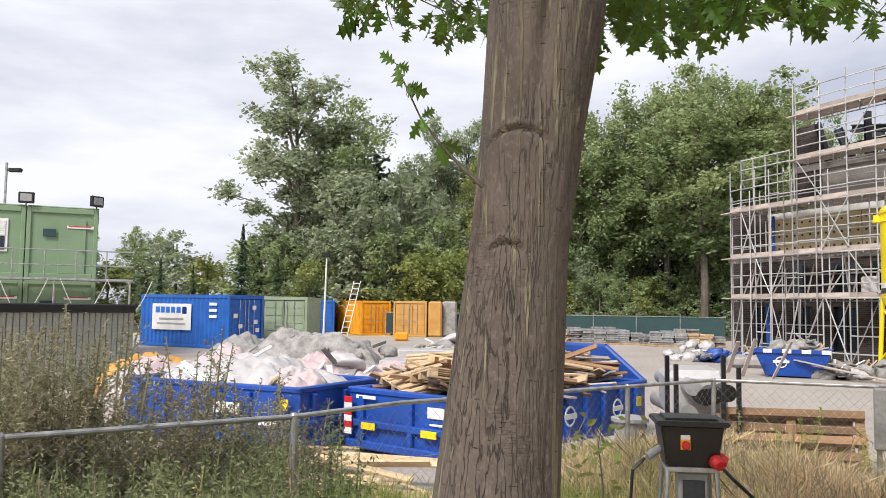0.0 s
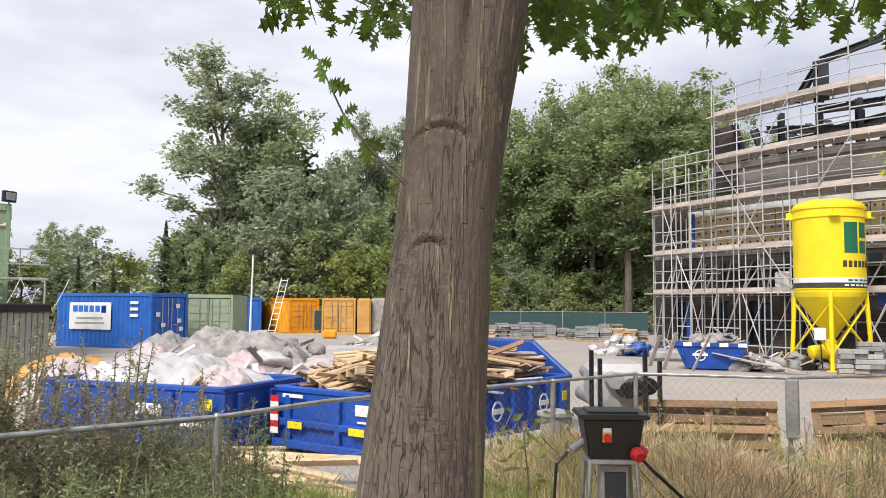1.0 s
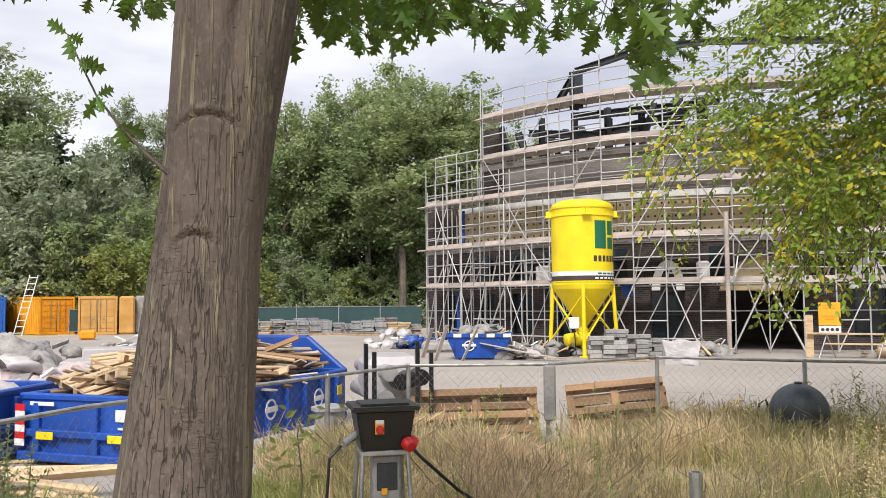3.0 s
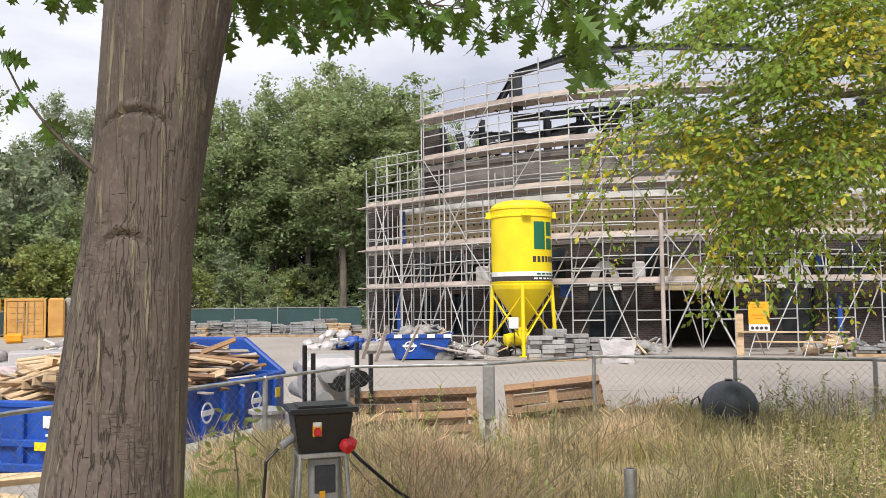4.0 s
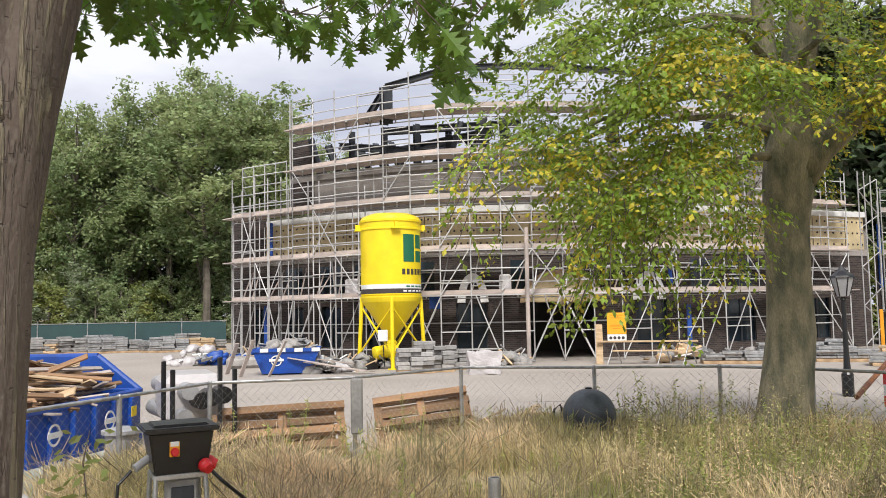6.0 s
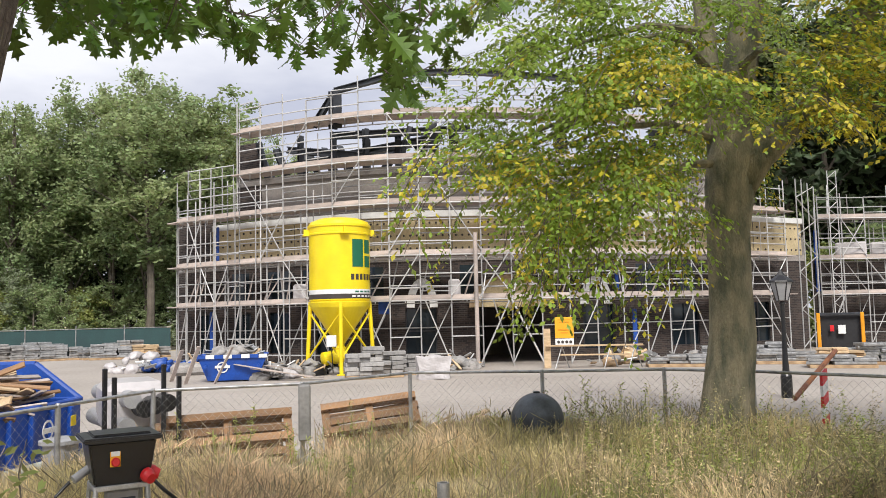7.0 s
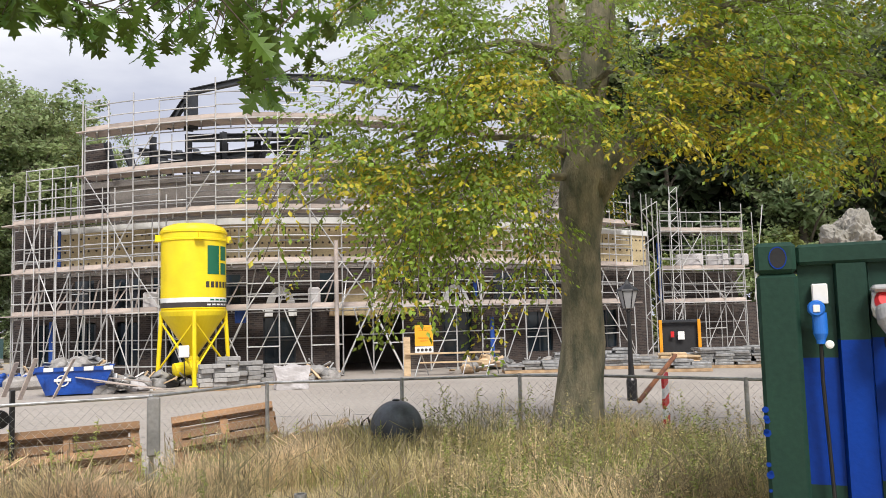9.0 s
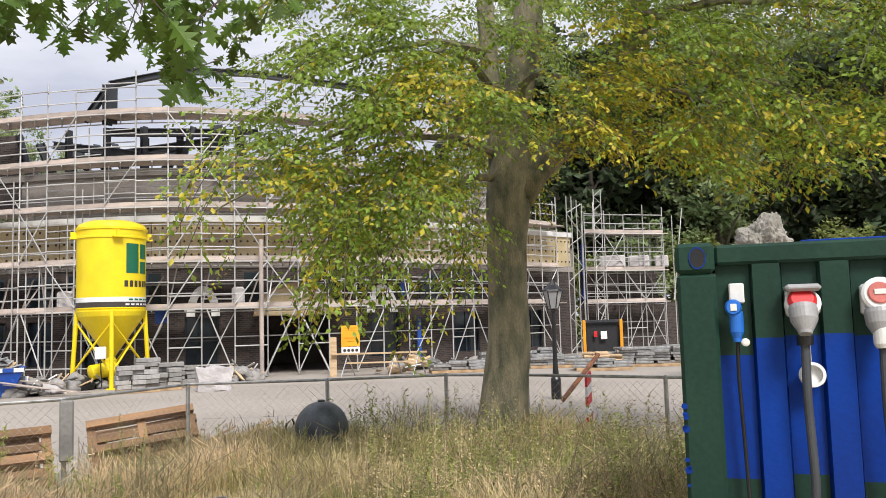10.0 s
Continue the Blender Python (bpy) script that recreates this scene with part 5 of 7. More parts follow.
for az1, t1, d1, az0, t0 in [(-46, 0.2, 9, -57.0, 0.2), (-40, 0.19, 9, -56.8, 0.24), (-37, 0.13, 9.4, -56.8, 0.27), (-44, 0.3, 9, -56.6, 0.33), (-50, 0.1, 9.5, -57.2, 0.17), (-52, 0.33, 8.6, -56.8, 0.28),
                             (-63, 0.27, 9.4, -58.6, 0.28), (-72, 0.24, 10, -64, 0.25), (-79, 0.22, 11, -65.8, 0.3), (-75, 0.36, 11, -66.4, 0.33), (-84, 0.3, 11.5, -67, 0.36), (-48, 0.42, 9.5, -56.4, 0.42), (-70, 0.19, 12, -61.5, 0.21)]:
    a, e = bp_(az0, t0), bp_(az1, t1, d1)
    part("branch", loft([a, a.lerp(e, 0.35) + Vector((0, 0, 0.25)), a.lerp(e, 0.7) + Vector((0, 0, 0.2)), e], [0.07, 0.045, 0.025, 0.008], 8, 0.1), M["beechbark"], beech)


# ---- low chain-link fence ----
fence = thing("chain_link_fence", Matrix.Identity(4), "low galvanised chain-link fence with a tube top rail", "fence")
TOP = 1.25
POSTS = [45, 28.3, 10.2, -12.8, -18.4, -28.1, -35.5, -44.7, -52.9, -58.5, -67.8, -80]


def fence_point(az, z):
    return polar(az, fence_d(az), z)


bm = bmesh.new()
rod(bm, (0, 0, 0.1), (0, 0, TOP), 0.03, 12)
rod(bm, (0, 0, TOP), (0, 0, TOP + 0.02), 0.034, 12, 0.02)
post0 = part("post", bm, M["steel"], fence)
post0.matrix_basis = Matrix.Translation(fence_point(POSTS[0], 0))
for az in POSTS[1:]:
    share("post", post0, fence, Matrix.Translation(fence_point(az, 0)))
line = [45, 36, 28.3, 10.2, 2.8, -12.8, -18.4, -28.1, -35.5, -44.7, -52.9, -58.5, -67.8, -80]
for a, b in zip(line, line[1:]):
    pa, pb = fence_point(a, TOP - 0.01), fence_point(b, TOP - 0.01)
    part("rail", rod(bmesh.new(), pa, pb, 0.021, 10), M["steel"], fence)
    part("line_wire", rod(bmesh.new(), pa - Vector((0, 0, 0.5)), pb - Vector((0, 0, 0.5)), 0.002, 4), M["steel"], fence)
    L = (pb - pa).length
    u = (pb - pa) / L
    nrm = Vector((-u.y, u.x, 0))
    V, F = [], []
    cell, r = 0.055, 0.0019
    z0, z1 = 0.25, TOP - 0.02
    rows = int((z1 - z0) / cell)
    for i in range(int(L / cell)):
        for j in range(rows):
            s = 1 if (i + j) % 2 else -1
            x0, x1 = i * cell + (cell / 2 - s * cell / 2), i * cell + (cell / 2 + s * cell / 2)
            p, q = pa + u * x0, pa + u * x1
            k = len(V)
            za, zb = z0 + j * cell, z0 + (j + 1) * cell
            for pt, z in ((p, za), (q, zb)):
                V += [(pt.x + u.x * r, pt.y + u.y * r, z), (pt.x - u.x * r, pt.y - u.y * r, z), (pt.x + nrm.x * r, pt.y + nrm.y * r, z)]
            F += [(k, k + 3, k + 4, k + 1), (k + 1, k + 4, k + 5, k + 2), (k + 2, k + 5, k + 3, k)]
    tagged(raw("wire_mesh", V, F, M["steel"], fence), kind="stuff")


# ---- painted steel container at the verge ----
def box_container():
    cx, cy = 4.10, 1.585
    ang = math.atan2(-0.935, 0.355)
    m = Matrix.Translation((cx, cy, 0.06)) @ Matrix.Rotation(ang, 4, "Z")
    root = thing("power_container", m, "dark green steel container brushed over in blue, with power sockets", "container")
    L, W, H = 3.0, 2.3, 2.355
    paint = M["cgreen"]
    # the socket side lies along x at y = 0 and looks towards -y
    part("corner_post", bevelled(0.192, 0.16, H - 0.14, 0.018, (0.096, 0.08, (H - 0.14) / 2)), paint, root)
    bm = bevelled(0.19, 0.18, 0.155, 0.02, (0.093, 0.08, H - 0.062))
    part("corner_casting", bm, paint, root)
    # flat black disc on the casting, painted for the shade inside its slot
    bm = bmesh.new()
    bmesh.ops.create_circle(bm, cap_ends=True, segments=24, radius=0.5, matrix=Matrix.Translation((0.105, -0.0135, H - 0.062)) @ Matrix.Rotation(radians(90), 4, "X") @ Matrix.Diagonal((0.074, 0.10, 1, 1)))
    ring = lathe([(0.5, 0), (0.5, 0.008), (0.56, 0.008), (0.56, 0)], 28, False)
    rim = part("casting_rim", ring, M["cblue"], root, "worn blue rim of the corner slot", smooth=False)
    rim.matrix_basis = Matrix.Translation((0.105, -0.0105, H - 0.062)) @ Matrix.Rotation(radians(90), 4, "X") @ Matrix.Diagonal((0.074, 0.10, 0.6, 1))
    part("casting_hole", bm, M["black"], root, "corner casting slot, its inner shade painted as a black disc")
    part("top_rail", bevelled(L - 0.19, 0.1, 0.1, 0.014, (0.19 + (L - 0.19) / 2, 0.07, H - 0.05)), paint, root)
    part("worn_edge", bevelled(L - 0.6, 0.05, 0.012, 0.004, (0.6 + (L - 0.6) / 2, 0.06, H + 0.002)), M["cblue"], root, "blue paint along the top edge")
    part("bottom_rail", bevelled(L, 0.1, 0.15, 0.014, (L / 2, 0.06, 0.07)), paint, root)
    # ribs and recesses between post and rail, green above, blue below
    x = 0.192
    k = 0
    edges = []
    while x < L:
        w = 0.16 if k % 2 == 0 else 0.152
        y0 = 0.075 if k % 2 == 0 else 0.03
        edges.append((x, min(x + w, L), y0, k % 2))
        x += w
        k += 1
    zb = [1.80, 1.895, 1.885, 1.90, 1.89, 1.895, 1.885]
    for i, (x0, x1, y0, rib) in enumerate(edges):
        split = zb[i % 7] + 0.02 * noise.noise(Vector((i * 1.7, 0, 0)))
        low = (1.19, 0.6, 1.22, 0.75)[i % 4]
        for z0, z1, mm in ((split, H - 0.1, paint), (low, split, M["cblue"]), (0.14, low, paint)):
            if z1 <= z0:
                continue
            bm = bmesh.new()
            box(bm, (x0 + x1) / 2, y0 + 0.01, (z0 + z1) / 2, x1 - x0, 0.02, z1 - z0)
            if rib:
                bmesh.ops.delete(bm, geom=bm.verts[:], context="VERTS")
                outline = [(x0, y0 + 0.055), (x0 + 0.012, y0), (x1 - 0.012, y0), (x1, y0 + 0.055), (x1 - 0.016, y0 + 0.055), (x1 - 0.026, y0 + 0.02), (x0 + 0.026, y0 + 0.02), (x0 + 0.016, y0 + 0.055)]
                lo_ring = [bm.verts.new((px, py, z0)) for px, py in outline]
                hi_ring = [bm.verts.new((px, py, z1)) for px, py in outline]
                for q in range(8):
                    bm.faces.new((lo_ring[q], lo_ring[(q + 1) % 8], hi_ring[(q + 1) % 8], hi_ring[q]))
                bm.faces.new(lo_ring[::-1])
                bm.faces.new(hi_ring)
            part("side_panel", bm, mm, root)
    part("roof", bevelled(L, W, 0.04, 0.01, (L / 2, W / 2 + 0.05, H - 0.03)), paint, root)
    part("side_panel", bevelled(0.04, W - 0.2, H - 0.2, 0.01, (0.05, W / 2 + 0.1, H / 2)), paint, root)
    part("side_panel", bevelled(L, 0.04, H - 0.2, 0.01, (L / 2, W + 0.05, H / 2)), paint, root)
    rnd = random.Random(3)
    for i in range(14):
        bm = bmesh.new()
        bmesh.ops.create_circle(bm, cap_ends=True, segments=7, radius=rnd.uniform(0.006, 0.02), matrix=Matrix.Translation((rnd.choice((0.005, 0.0)) + rnd.uniform(0.0, 0.012), -0.0025, rnd.uniform(0.5, 1.6))) @ Matrix.Rotation(radians(90), 4, "X"))
        part("paint_splash", bm, M["cblue"], root)

    def turned(name, profile, m2, material, parent, label="", n=20):
        ob = part(name, lathe(profile, n), material, parent, label)
        ob.matrix_basis = m2
        return ob

    out = Matrix.Rotation(radians(90), 4, "X")
    # blue single-phase socket
    s = part("socket", bevelled(0.072, 0.05, 0.10, 0.006, (0.285, 0.045, 2.11)), M["white"], root, "white surface socket box with a blue plug")
    turned("lid", [(0.035, 0), (0.04, 0.01), (0.04, 0.04), (0.032, 0.055)], Matrix.Translation((0.262, 0.0, 2.04)) @ out, M["bluep"], s)
    part("plug_face", bevelled(0.03, 0.006, 0.035, 0.002, (0.262, -0.057, 2.04)), M["white"], s)
    turned("plug", [(0.032, 0), (0.034, 0.02), (0.034, 0.1), (0.022, 0.13), (0.02, 0.15)], Matrix.Translation((0.275, -0.01, 2.02)) @ Matrix.Rotation(radians(180), 4, "X"), M["bluep"], s)
    turned("cap", [(0.012, 0), (0.02, 0.003), (0.02, 0.012), (0.012, 0.016)], Matrix.Translation((0.31, -0.03, 1.868)) @ out, M["white"], s, "", 12)
    pts = [(0.275, -0.012, 1.9), (0.272, 0.0, 1.7), (0.285, 0.01, 1.3), (0.30, 0.01, 0.8), (0.305, 0.0, 0.2)]
    part("cable", loft(pts, [0.009] * 5, 8), M["black"], s)
    # two red three-phase sockets with grey plugs
    for x, up in ((0.575, False), (0.912, True)):
        t = part("socket", bevelled(0.13, 0.06, 0.15, 0.012, (x, 0.045, 2.06)), M["white"], root, "red and white three-phase socket with a grey plug")
        turned("collar", [(0.075, 0), (0.082, 0.01), (0.082, 0.05), (0.07, 0.06)], Matrix.Translation((x + 0.005, 0.0, 2.075 if up else 2.03)) @ Matrix.Rotation(radians(80 if up else 58), 4, "X"), M["white"], t, "", 28)
        if up:
            turned("red_face", [(0.05, 0), (0.052, 0.012), (0.046, 0.016)], Matrix.Translation((x, -0.052, 2.088)) @ Matrix.Rotation(radians(80), 4, "X"), M["redfade"], t, "faded red lid disc", 28)
        else:
            turned("red_ring", [(0.055, 0), (0.066, 0.005), (0.066, 0.05), (0.05, 0.07)], Matrix.Translation((x, -0.02, 2.04)) @ Matrix.Rotation(radians(58), 4, "X"), M["red"], t, "", 28)
        if up:
            part("label_plate", bevelled(0.05, 0.006, 0.025, 0.002, (x, -0.071, 2.095)), M["white"], t)
        else:
            lid = part("lid", bevelled(0.16, 0.11, 0.035, 0.014, (x + 0.005, -0.04, 2.125)), M["greyp"], t)
        turned("plug", [(0.062, 0), (0.066, 0.02), (0.062, 0.07), (0.048, 0.1), (0.034, 0.125), (0.03, 0.14)], Matrix.Translation((x - 0.005, -0.04 if up else -0.095, 2.01 if up else 2.035)) @ Matrix.Rotation(radians(165 if up else 158), 4, "X"), M["greyp"], t, "", 24)
        if up:
            turned("gland", [(0.04, 0), (0.044, 0.01), (0.044, 0.08), (0.034, 0.1)], Matrix.Translation((x, -0.07, 1.93)) @ Matrix.Rotation(radians(175), 4, "X"), M["white"], t)
        else:
            turned("gland", [(0.034, 0), (0.04, 0.01), (0.036, 0.05)], Matrix.Translation((x, -0.07, 1.9)) @ Matrix.Rotation(radians(175), 4, "X"), M["black"], t)
        pts = [(x, -0.07, 1.89), (x - 0.005, -0.07, 1.6), (x + 0.01, -0.05, 1.2), (x - 0.01, -0.03, 0.8), (x - 0.03, -0.02, 0.2)]
        part("cable", loft(pts, [0.021] * 5, 12), M["cablegrey"], t)
    c = turned("dangling_cap", [(0.045, 0), (0.058, 0.0), (0.06, 0.02), (0.06, 0.045), (0.046, 0.047), (0.044, 0.012)], Matrix.Translation((0.605, 0.02, 1.70)) @ Matrix.Rotation(radians(80), 4, "X"), M["white"], root, "white protective cap on a cord", 28)
    part("cord", rod(bmesh.new(), (0.605, 0.0, 1.76), (0.60, -0.01, 1.92), 0.004), M["greyp"], root)
    return root


box_container()


# ---- power distribution box on a stand ----
def power_box(m):
    root = thing("power_box", m, "black plastic power distribution box on a galvanised stand", "power box")
    bm = bmesh.new()
    box(bm, 0, 0, 1.375, 0.40, 0.34, 0.25)
    for v in bm.verts:
        if v.co.z < 1.3:
            v.co.x *= 0.80
            v.co.y *= 0.80
    bmesh.ops.bevel(bm, geom=bm.edges[:], offset=0.012, segments=2, affect="EDGES")
    body = part("housing", bm, M["black"], root)
    bm = bmesh.new()
    box(bm, 0, 0, 1.512, 0.46, 0.40, 0.03)
    box(bm, 0, 0, 1.53, 0.34, 0.28, 0.02)
    bmesh.ops.bevel(bm, geom=bm.edges[:], offset=0.008, segments=2, affect="EDGES")
    part("lid", bm, M["black"], root)
    sw = part("switch_plate", bevelled(0.062, 0.012, 0.088, 0.004, (-0.045, -0.168, 1.40)), M["amber"], root, "yellow switch plate with a red knob")
    part("switch_top", bevelled(0.055, 0.014, 0.028, 0.003, (-0.045, -0.169, 1.43)), M["white"], sw)
    k = part("knob", lathe([(0.026, 0), (0.026, 0.02), (0.02, 0.03)], 16), M["red"], sw)
    k.matrix_basis = Matrix.Translation((-0.045, -0.172, 1.385)) @ Matrix.Rotation(radians(90), 4, "X")
    for i, (x, y, rz) in enumerate(((0.135, -0.15, 20), (0.165, -0.06, 75))):
        s = part("red_socket", lathe([(0.034, 0), (0.042, 0.01), (0.042, 0.035), (0.036, 0.05), (0.03, 0.075)], 18), M["red"], root)
        s.matrix_basis = Matrix.Translation((x, y, 1.30)) @ Matrix.Rotation(radians(rz), 4, "Z") @ Matrix.Rotation(radians(110), 4, "X")
    part("clear_hatch", bevelled(0.012, 0.15, 0.13, 0.004, (0.19, -0.02, 1.42)), M["greyp"], root)
    for sx in (-1, 1):
        for sy in (-1, 1):
            part("leg", rod(bmesh.new(), (sx * 0.15, sy * 0.13, 1.245), (sx * 0.215, sy * 0.2, 0.22), 0.016, 8), M["steel"], root)
        part("stretcher", bevelled(0.03, 0.28, 0.03, 0.004, (sx * 0.15, 0, 1.235)), M["steel"], root)
    part("stretcher", bevelled(0.32, 0.03, 0.03, 0.004, (0, -0.13, 1.235)), M["steel"], root)
    meter = part("meter_box", bevelled(0.19, 0.15, 0.30, 0.012, (0.02, 0.0, 1.06)), M["stone"], root, "grey clear-lidded meter case under the box")
    part("window", bevelled(0.14, 0.012, 0.17, 0.004, (0.02, -0.078, 1.08)), M["darksteel"], meter)
    part("warning_label", bevelled(0.04, 0.006, 0.04, 0.002, (0.0, -0.09, 0.99)), M["amber"], meter)
    part("plug", rod(bmesh.new(), (-0.17, 0.05, 1.33), (-0.26, 0.02, 1.28), 0.026, 12), M["greyp"], root)
    pts = [(-0.28, 0.02, 1.27), (-0.36, 0.0, 1.2), (-0.38, -0.02, 0.95), (-0.36, 0, 0.6), (-0.5, 0.05, 0.3)]
    part("cable", loft(pts, [0.011] * 5, 8), M["black"], root)
    pts = [(0.17, -0.18, 1.27), (0.24, -0.2, 1.2), (0.5, -0.12, 0.98), (0.8, 0.05, 0.78), (1.3, 0.4, 0.45)]
    part("cable", loft(pts, [0.011] * 5, 8), M["black"], root)
    return root


power_box(Matrix.Translation(polar(-16.75, 5.15, -0.03)) @ Matrix.Rotation(radians(-16 + 9), 4, "Z") @ Matrix.Diagonal((0.91, 0.91, 0.978, 1)))


# ---- skips and waste ----
def waste_skip(m, L, W, H, label, gate=0.0):
    """Open steel skip; x along its length, the origin at its near corner."""
    root = thing("waste_skip", m, label, "skip", "skips")
    paint = M["skip"]
    t = 0.05
    part("floor", bevelled(L - 0.2, W - 0.2, 0.06, 0.01, (L / 2, W / 2, 0.16)), paint, root)
    for y in (t / 2, W - t / 2):
        part("side_wall", bevelled(L, t, H - 0.15, 0.01, (L / 2, y, (H + 0.1) / 2)), paint, root)
        part("top_rim", bevelled(L + 0.06, 0.11, 0.09, 0.02, (L / 2, y, H)), paint, root)
        part("bottom_rail", bevelled(L - 0.1, 0.1, 0.12, 0.015, (L / 2, y, 0.14)), paint, root)
        for x in np.arange(0.35, L, 0.55):
            part("rib", bevelled(0.09, 0.09, H - 0.2, 0.015, (x, y + (-0.05 if y < 1 else 0.05), H / 2 + 0.04)), paint, root)
    for x in (t / 2, L - t / 2):
        part("end_wall", bevelled(t, W - 0.1, H - 0.15, 0.01, (x, W / 2, (H + 0.1) / 2)), paint, root)
        part("top_rim", bevelled(0.11, W + 0.06, 0.09, 0.02, (x, W / 2, H + 0.003)), paint, root)
        s = -0.05 if x < 1 else 0.05
        for y in (0.3, W / 2, W - 0.3):
            part("rib", bevelled(0.09, 0.1, H - 0.2, 0.015, (x + s, y, H / 2 + 0.04)), paint, root)
        part("cross_rail", bevelled(0.1, W - 0.1, 0.1, 0.015, (x + s, W / 2, 0.42)), paint, root)
        part("bumper", bevelled(0.12, W, 0.12, 0.02, (x + s, W / 2, 0.12)), paint, root)
    if gate:
        bm = bmesh.new()
        pr = [(0, H), (0.75, H + gate), (W, H + gate), (W, H)]
        lo = [bm.verts.new((L - 0.05, y, z)) for y, z in pr]
        hi = [bm.verts.new((L + 0.02, y, z)) for y, z in pr]
        bm.faces.new(lo)
        bm.faces.new(hi[::-1])
        for i in range(4):
            bm.faces.new((lo[i], hi[i], hi[(i + 1) % 4], lo[(i + 1) % 4]))
        part("raised_gate", bm, paint, root)
        part("gate_rim", rod(bmesh.new(), (L, 0, H), (L, 0.75, H + gate), 0.05, 8), paint, root)
        part("gate_rim", rod(bmesh.new(), (L, 0.75, H + gate), (L, W, H + gate), 0.05, 8), paint, root)
    return root


skip_m = Matrix.Translation((0.55, 10.55, 0)) @ Matrix.Rotation(radians(50.1), 4, "Z")
s1 = waste_skip(skip_m, 4.6, 2.5, 0.88, "bright blue steel skip full of broken pallet wood", 0.58)
# markings on its end and side
part("letter_bar", bevelled(0.012, 0.3, 0.15, 0.003, (-0.02, 0.8, 0.68)), M["white"], s1, "white bar of lettering")
part("letter_bar", bevelled(0.012, 0.26, 0.03, 0.003, (-0.02, 0.78, 0.52)), M["white"], s1)
part("letter_bar", bevelled(0.012, 0.4, 0.05, 0.003, (-0.06, 2.1, 0.8)), M["white"], s1)
for y in (0.85, 2.0):
    part("yellow_plate", bevelled(0.012, 0.28, 0.1, 0.003, (-0.11, y, 0.40)), M["yellow"], s1, "yellow number plate reduced to a bar")
for k in range(6):
    o = part("hazard_stripe", bevelled(0.012, 0.16, 0.09, 0.002, (-0.105, 2.42, 0.30 + 0.09 * k)), M["red"] if k % 2 else M["white"], s1)
for x in (1.95, 3.4):
    ring = part("round_emblem", lathe([(0.12, 0), (0.15, 0.0), (0.15, 0.008), (0.12, 0.008), (0.12, 0)], 28, False), M["white"], s1, "white ring emblem")
    ring.matrix_basis = Matrix.Translation((x, -0.105, 0.55)) @ Matrix.Rotation(radians(90), 4, "X")
    part("letter_bar", bevelled(0.34, 0.01, 0.08, 0.003, (x, -0.118, 0.55)), M["white"], s1)
part("yellow_plate", bevelled(0.16, 0.012, 0.16, 0.003, (4.15, -0.11, 0.6)), M["yellow"], s1)
d2 = Vector((0.896, -0.445, 0))
skip2_m = Matrix.Translation((-5.1, 13.15, 0)) @ Matrix.Rotation(math.atan2(-0.445, 0.896), 4, "Z")
s2 = waste_skip(skip2_m, 3.45, 2.2, 0.9, "blue steel skip heaped with plastic film")
part("letter_bar", bevelled(0.5, 0.012, 0.16, 0.003, (2.2, -0.11, 0.6)), M["white"], s2)
part("letter_bar", bevelled(0.4, 0.012, 0.13, 0.003, (2.95, -0.11, 0.45)), M["white"], s2)
part("yellow_plate", bevelled(0.14, 0.012, 0.16, 0.003, (3.25, -0.11, 0.7)), M["yellow"], s2)

plank_me = bpy.data.meshes.new("plank")
bm = bevelled(1.0, 0.1, 0.024, 0.003)
bm.to_mesh(plank_me)
bm.free()
plank_me.materials.append(M["wood"])
rng = random.Random(21)


old_plank_me = plank_me.copy()
old_plank_me.materials[0] = M["oldwood"]
grey_plank_me = plank_me.copy()
grey_plank_me.materials[0] = M["deck"]


def plank_at(parent, x, y, z, rz, tilt, roll, length, w=1.0, me=None):
    o = new("plank", me or plank_me)
    o.parent = parent
    o.matrix_basis = pose(x, y, z, roll, tilt, rz) @ Matrix.Diagonal((length, w, 1.3, 1))
    return o


heap1 = thing("scrap_wood_heap", skip_m, "heap of broken pale pallet boards in a skip", "wood heap")
for i in range(230):
    x, y = rng.uniform(0.5, 4.1), rng.uniform(0.35, 2.15)
    top = 0.85 + 0.55 * math.sin(math.pi * y / 2.5) * min(1, 0.45 + x / 4.6 * 0.75)
    z = 0.5 + (top - 0.5) * rng.random() ** 0.45
    plank_at(heap1, x, y, z, rng.choice((rng.gauss(-40, 14), rng.gauss(-25, 10), rng.gauss(35, 25))), rng.gauss(4, 10), rng.gauss(0, 25), rng.uniform(0.8, 1.6), rng.uniform(0.7, 1.3), rng.choice((plank_me, plank_me, old_plank_me, old_plank_me, grey_plank_me)))


def pallet(m, label, L=1.2, W=0.8, name="pallet", old=False):
    board = old_plank_me if old else plank_me
    root = thing(name, m, label, "pallet", "pallets")
    for y in np.linspace(-W / 2 + 0.06, W / 2 - 0.06, 5):
        o = new("plank", board)
        o.parent, o.matrix_basis = root, pose(0, y, 0.132) @ Matrix.Diagonal((L, 1.15, 1, 1))
    for x in (-L / 2 + 0.06, 0, L / 2 - 0.06):
        o = new("plank", board)
        o.parent, o.matrix_basis = root, pose(x, 0, 0.107, 0, 0, 90) @ Matrix.Diagonal((W, 1.2, 1, 1))
        for y in (-W / 2 + 0.06, 0, W / 2 - 0.06):
            o = new("block", board)
            o.parent, o.matrix_basis = root, pose(x, y, 0.058) @ Matrix.Diagonal((0.12, 1.1, 3.2, 1))
    for y in (-W / 2 + 0.06, 0, W / 2 - 0.06):
        o = new("plank", board)
        o.parent, o.matrix_basis = root, pose(0, y, 0.012) @ Matrix.Diagonal((L, 1.1, 1, 1))
    return root


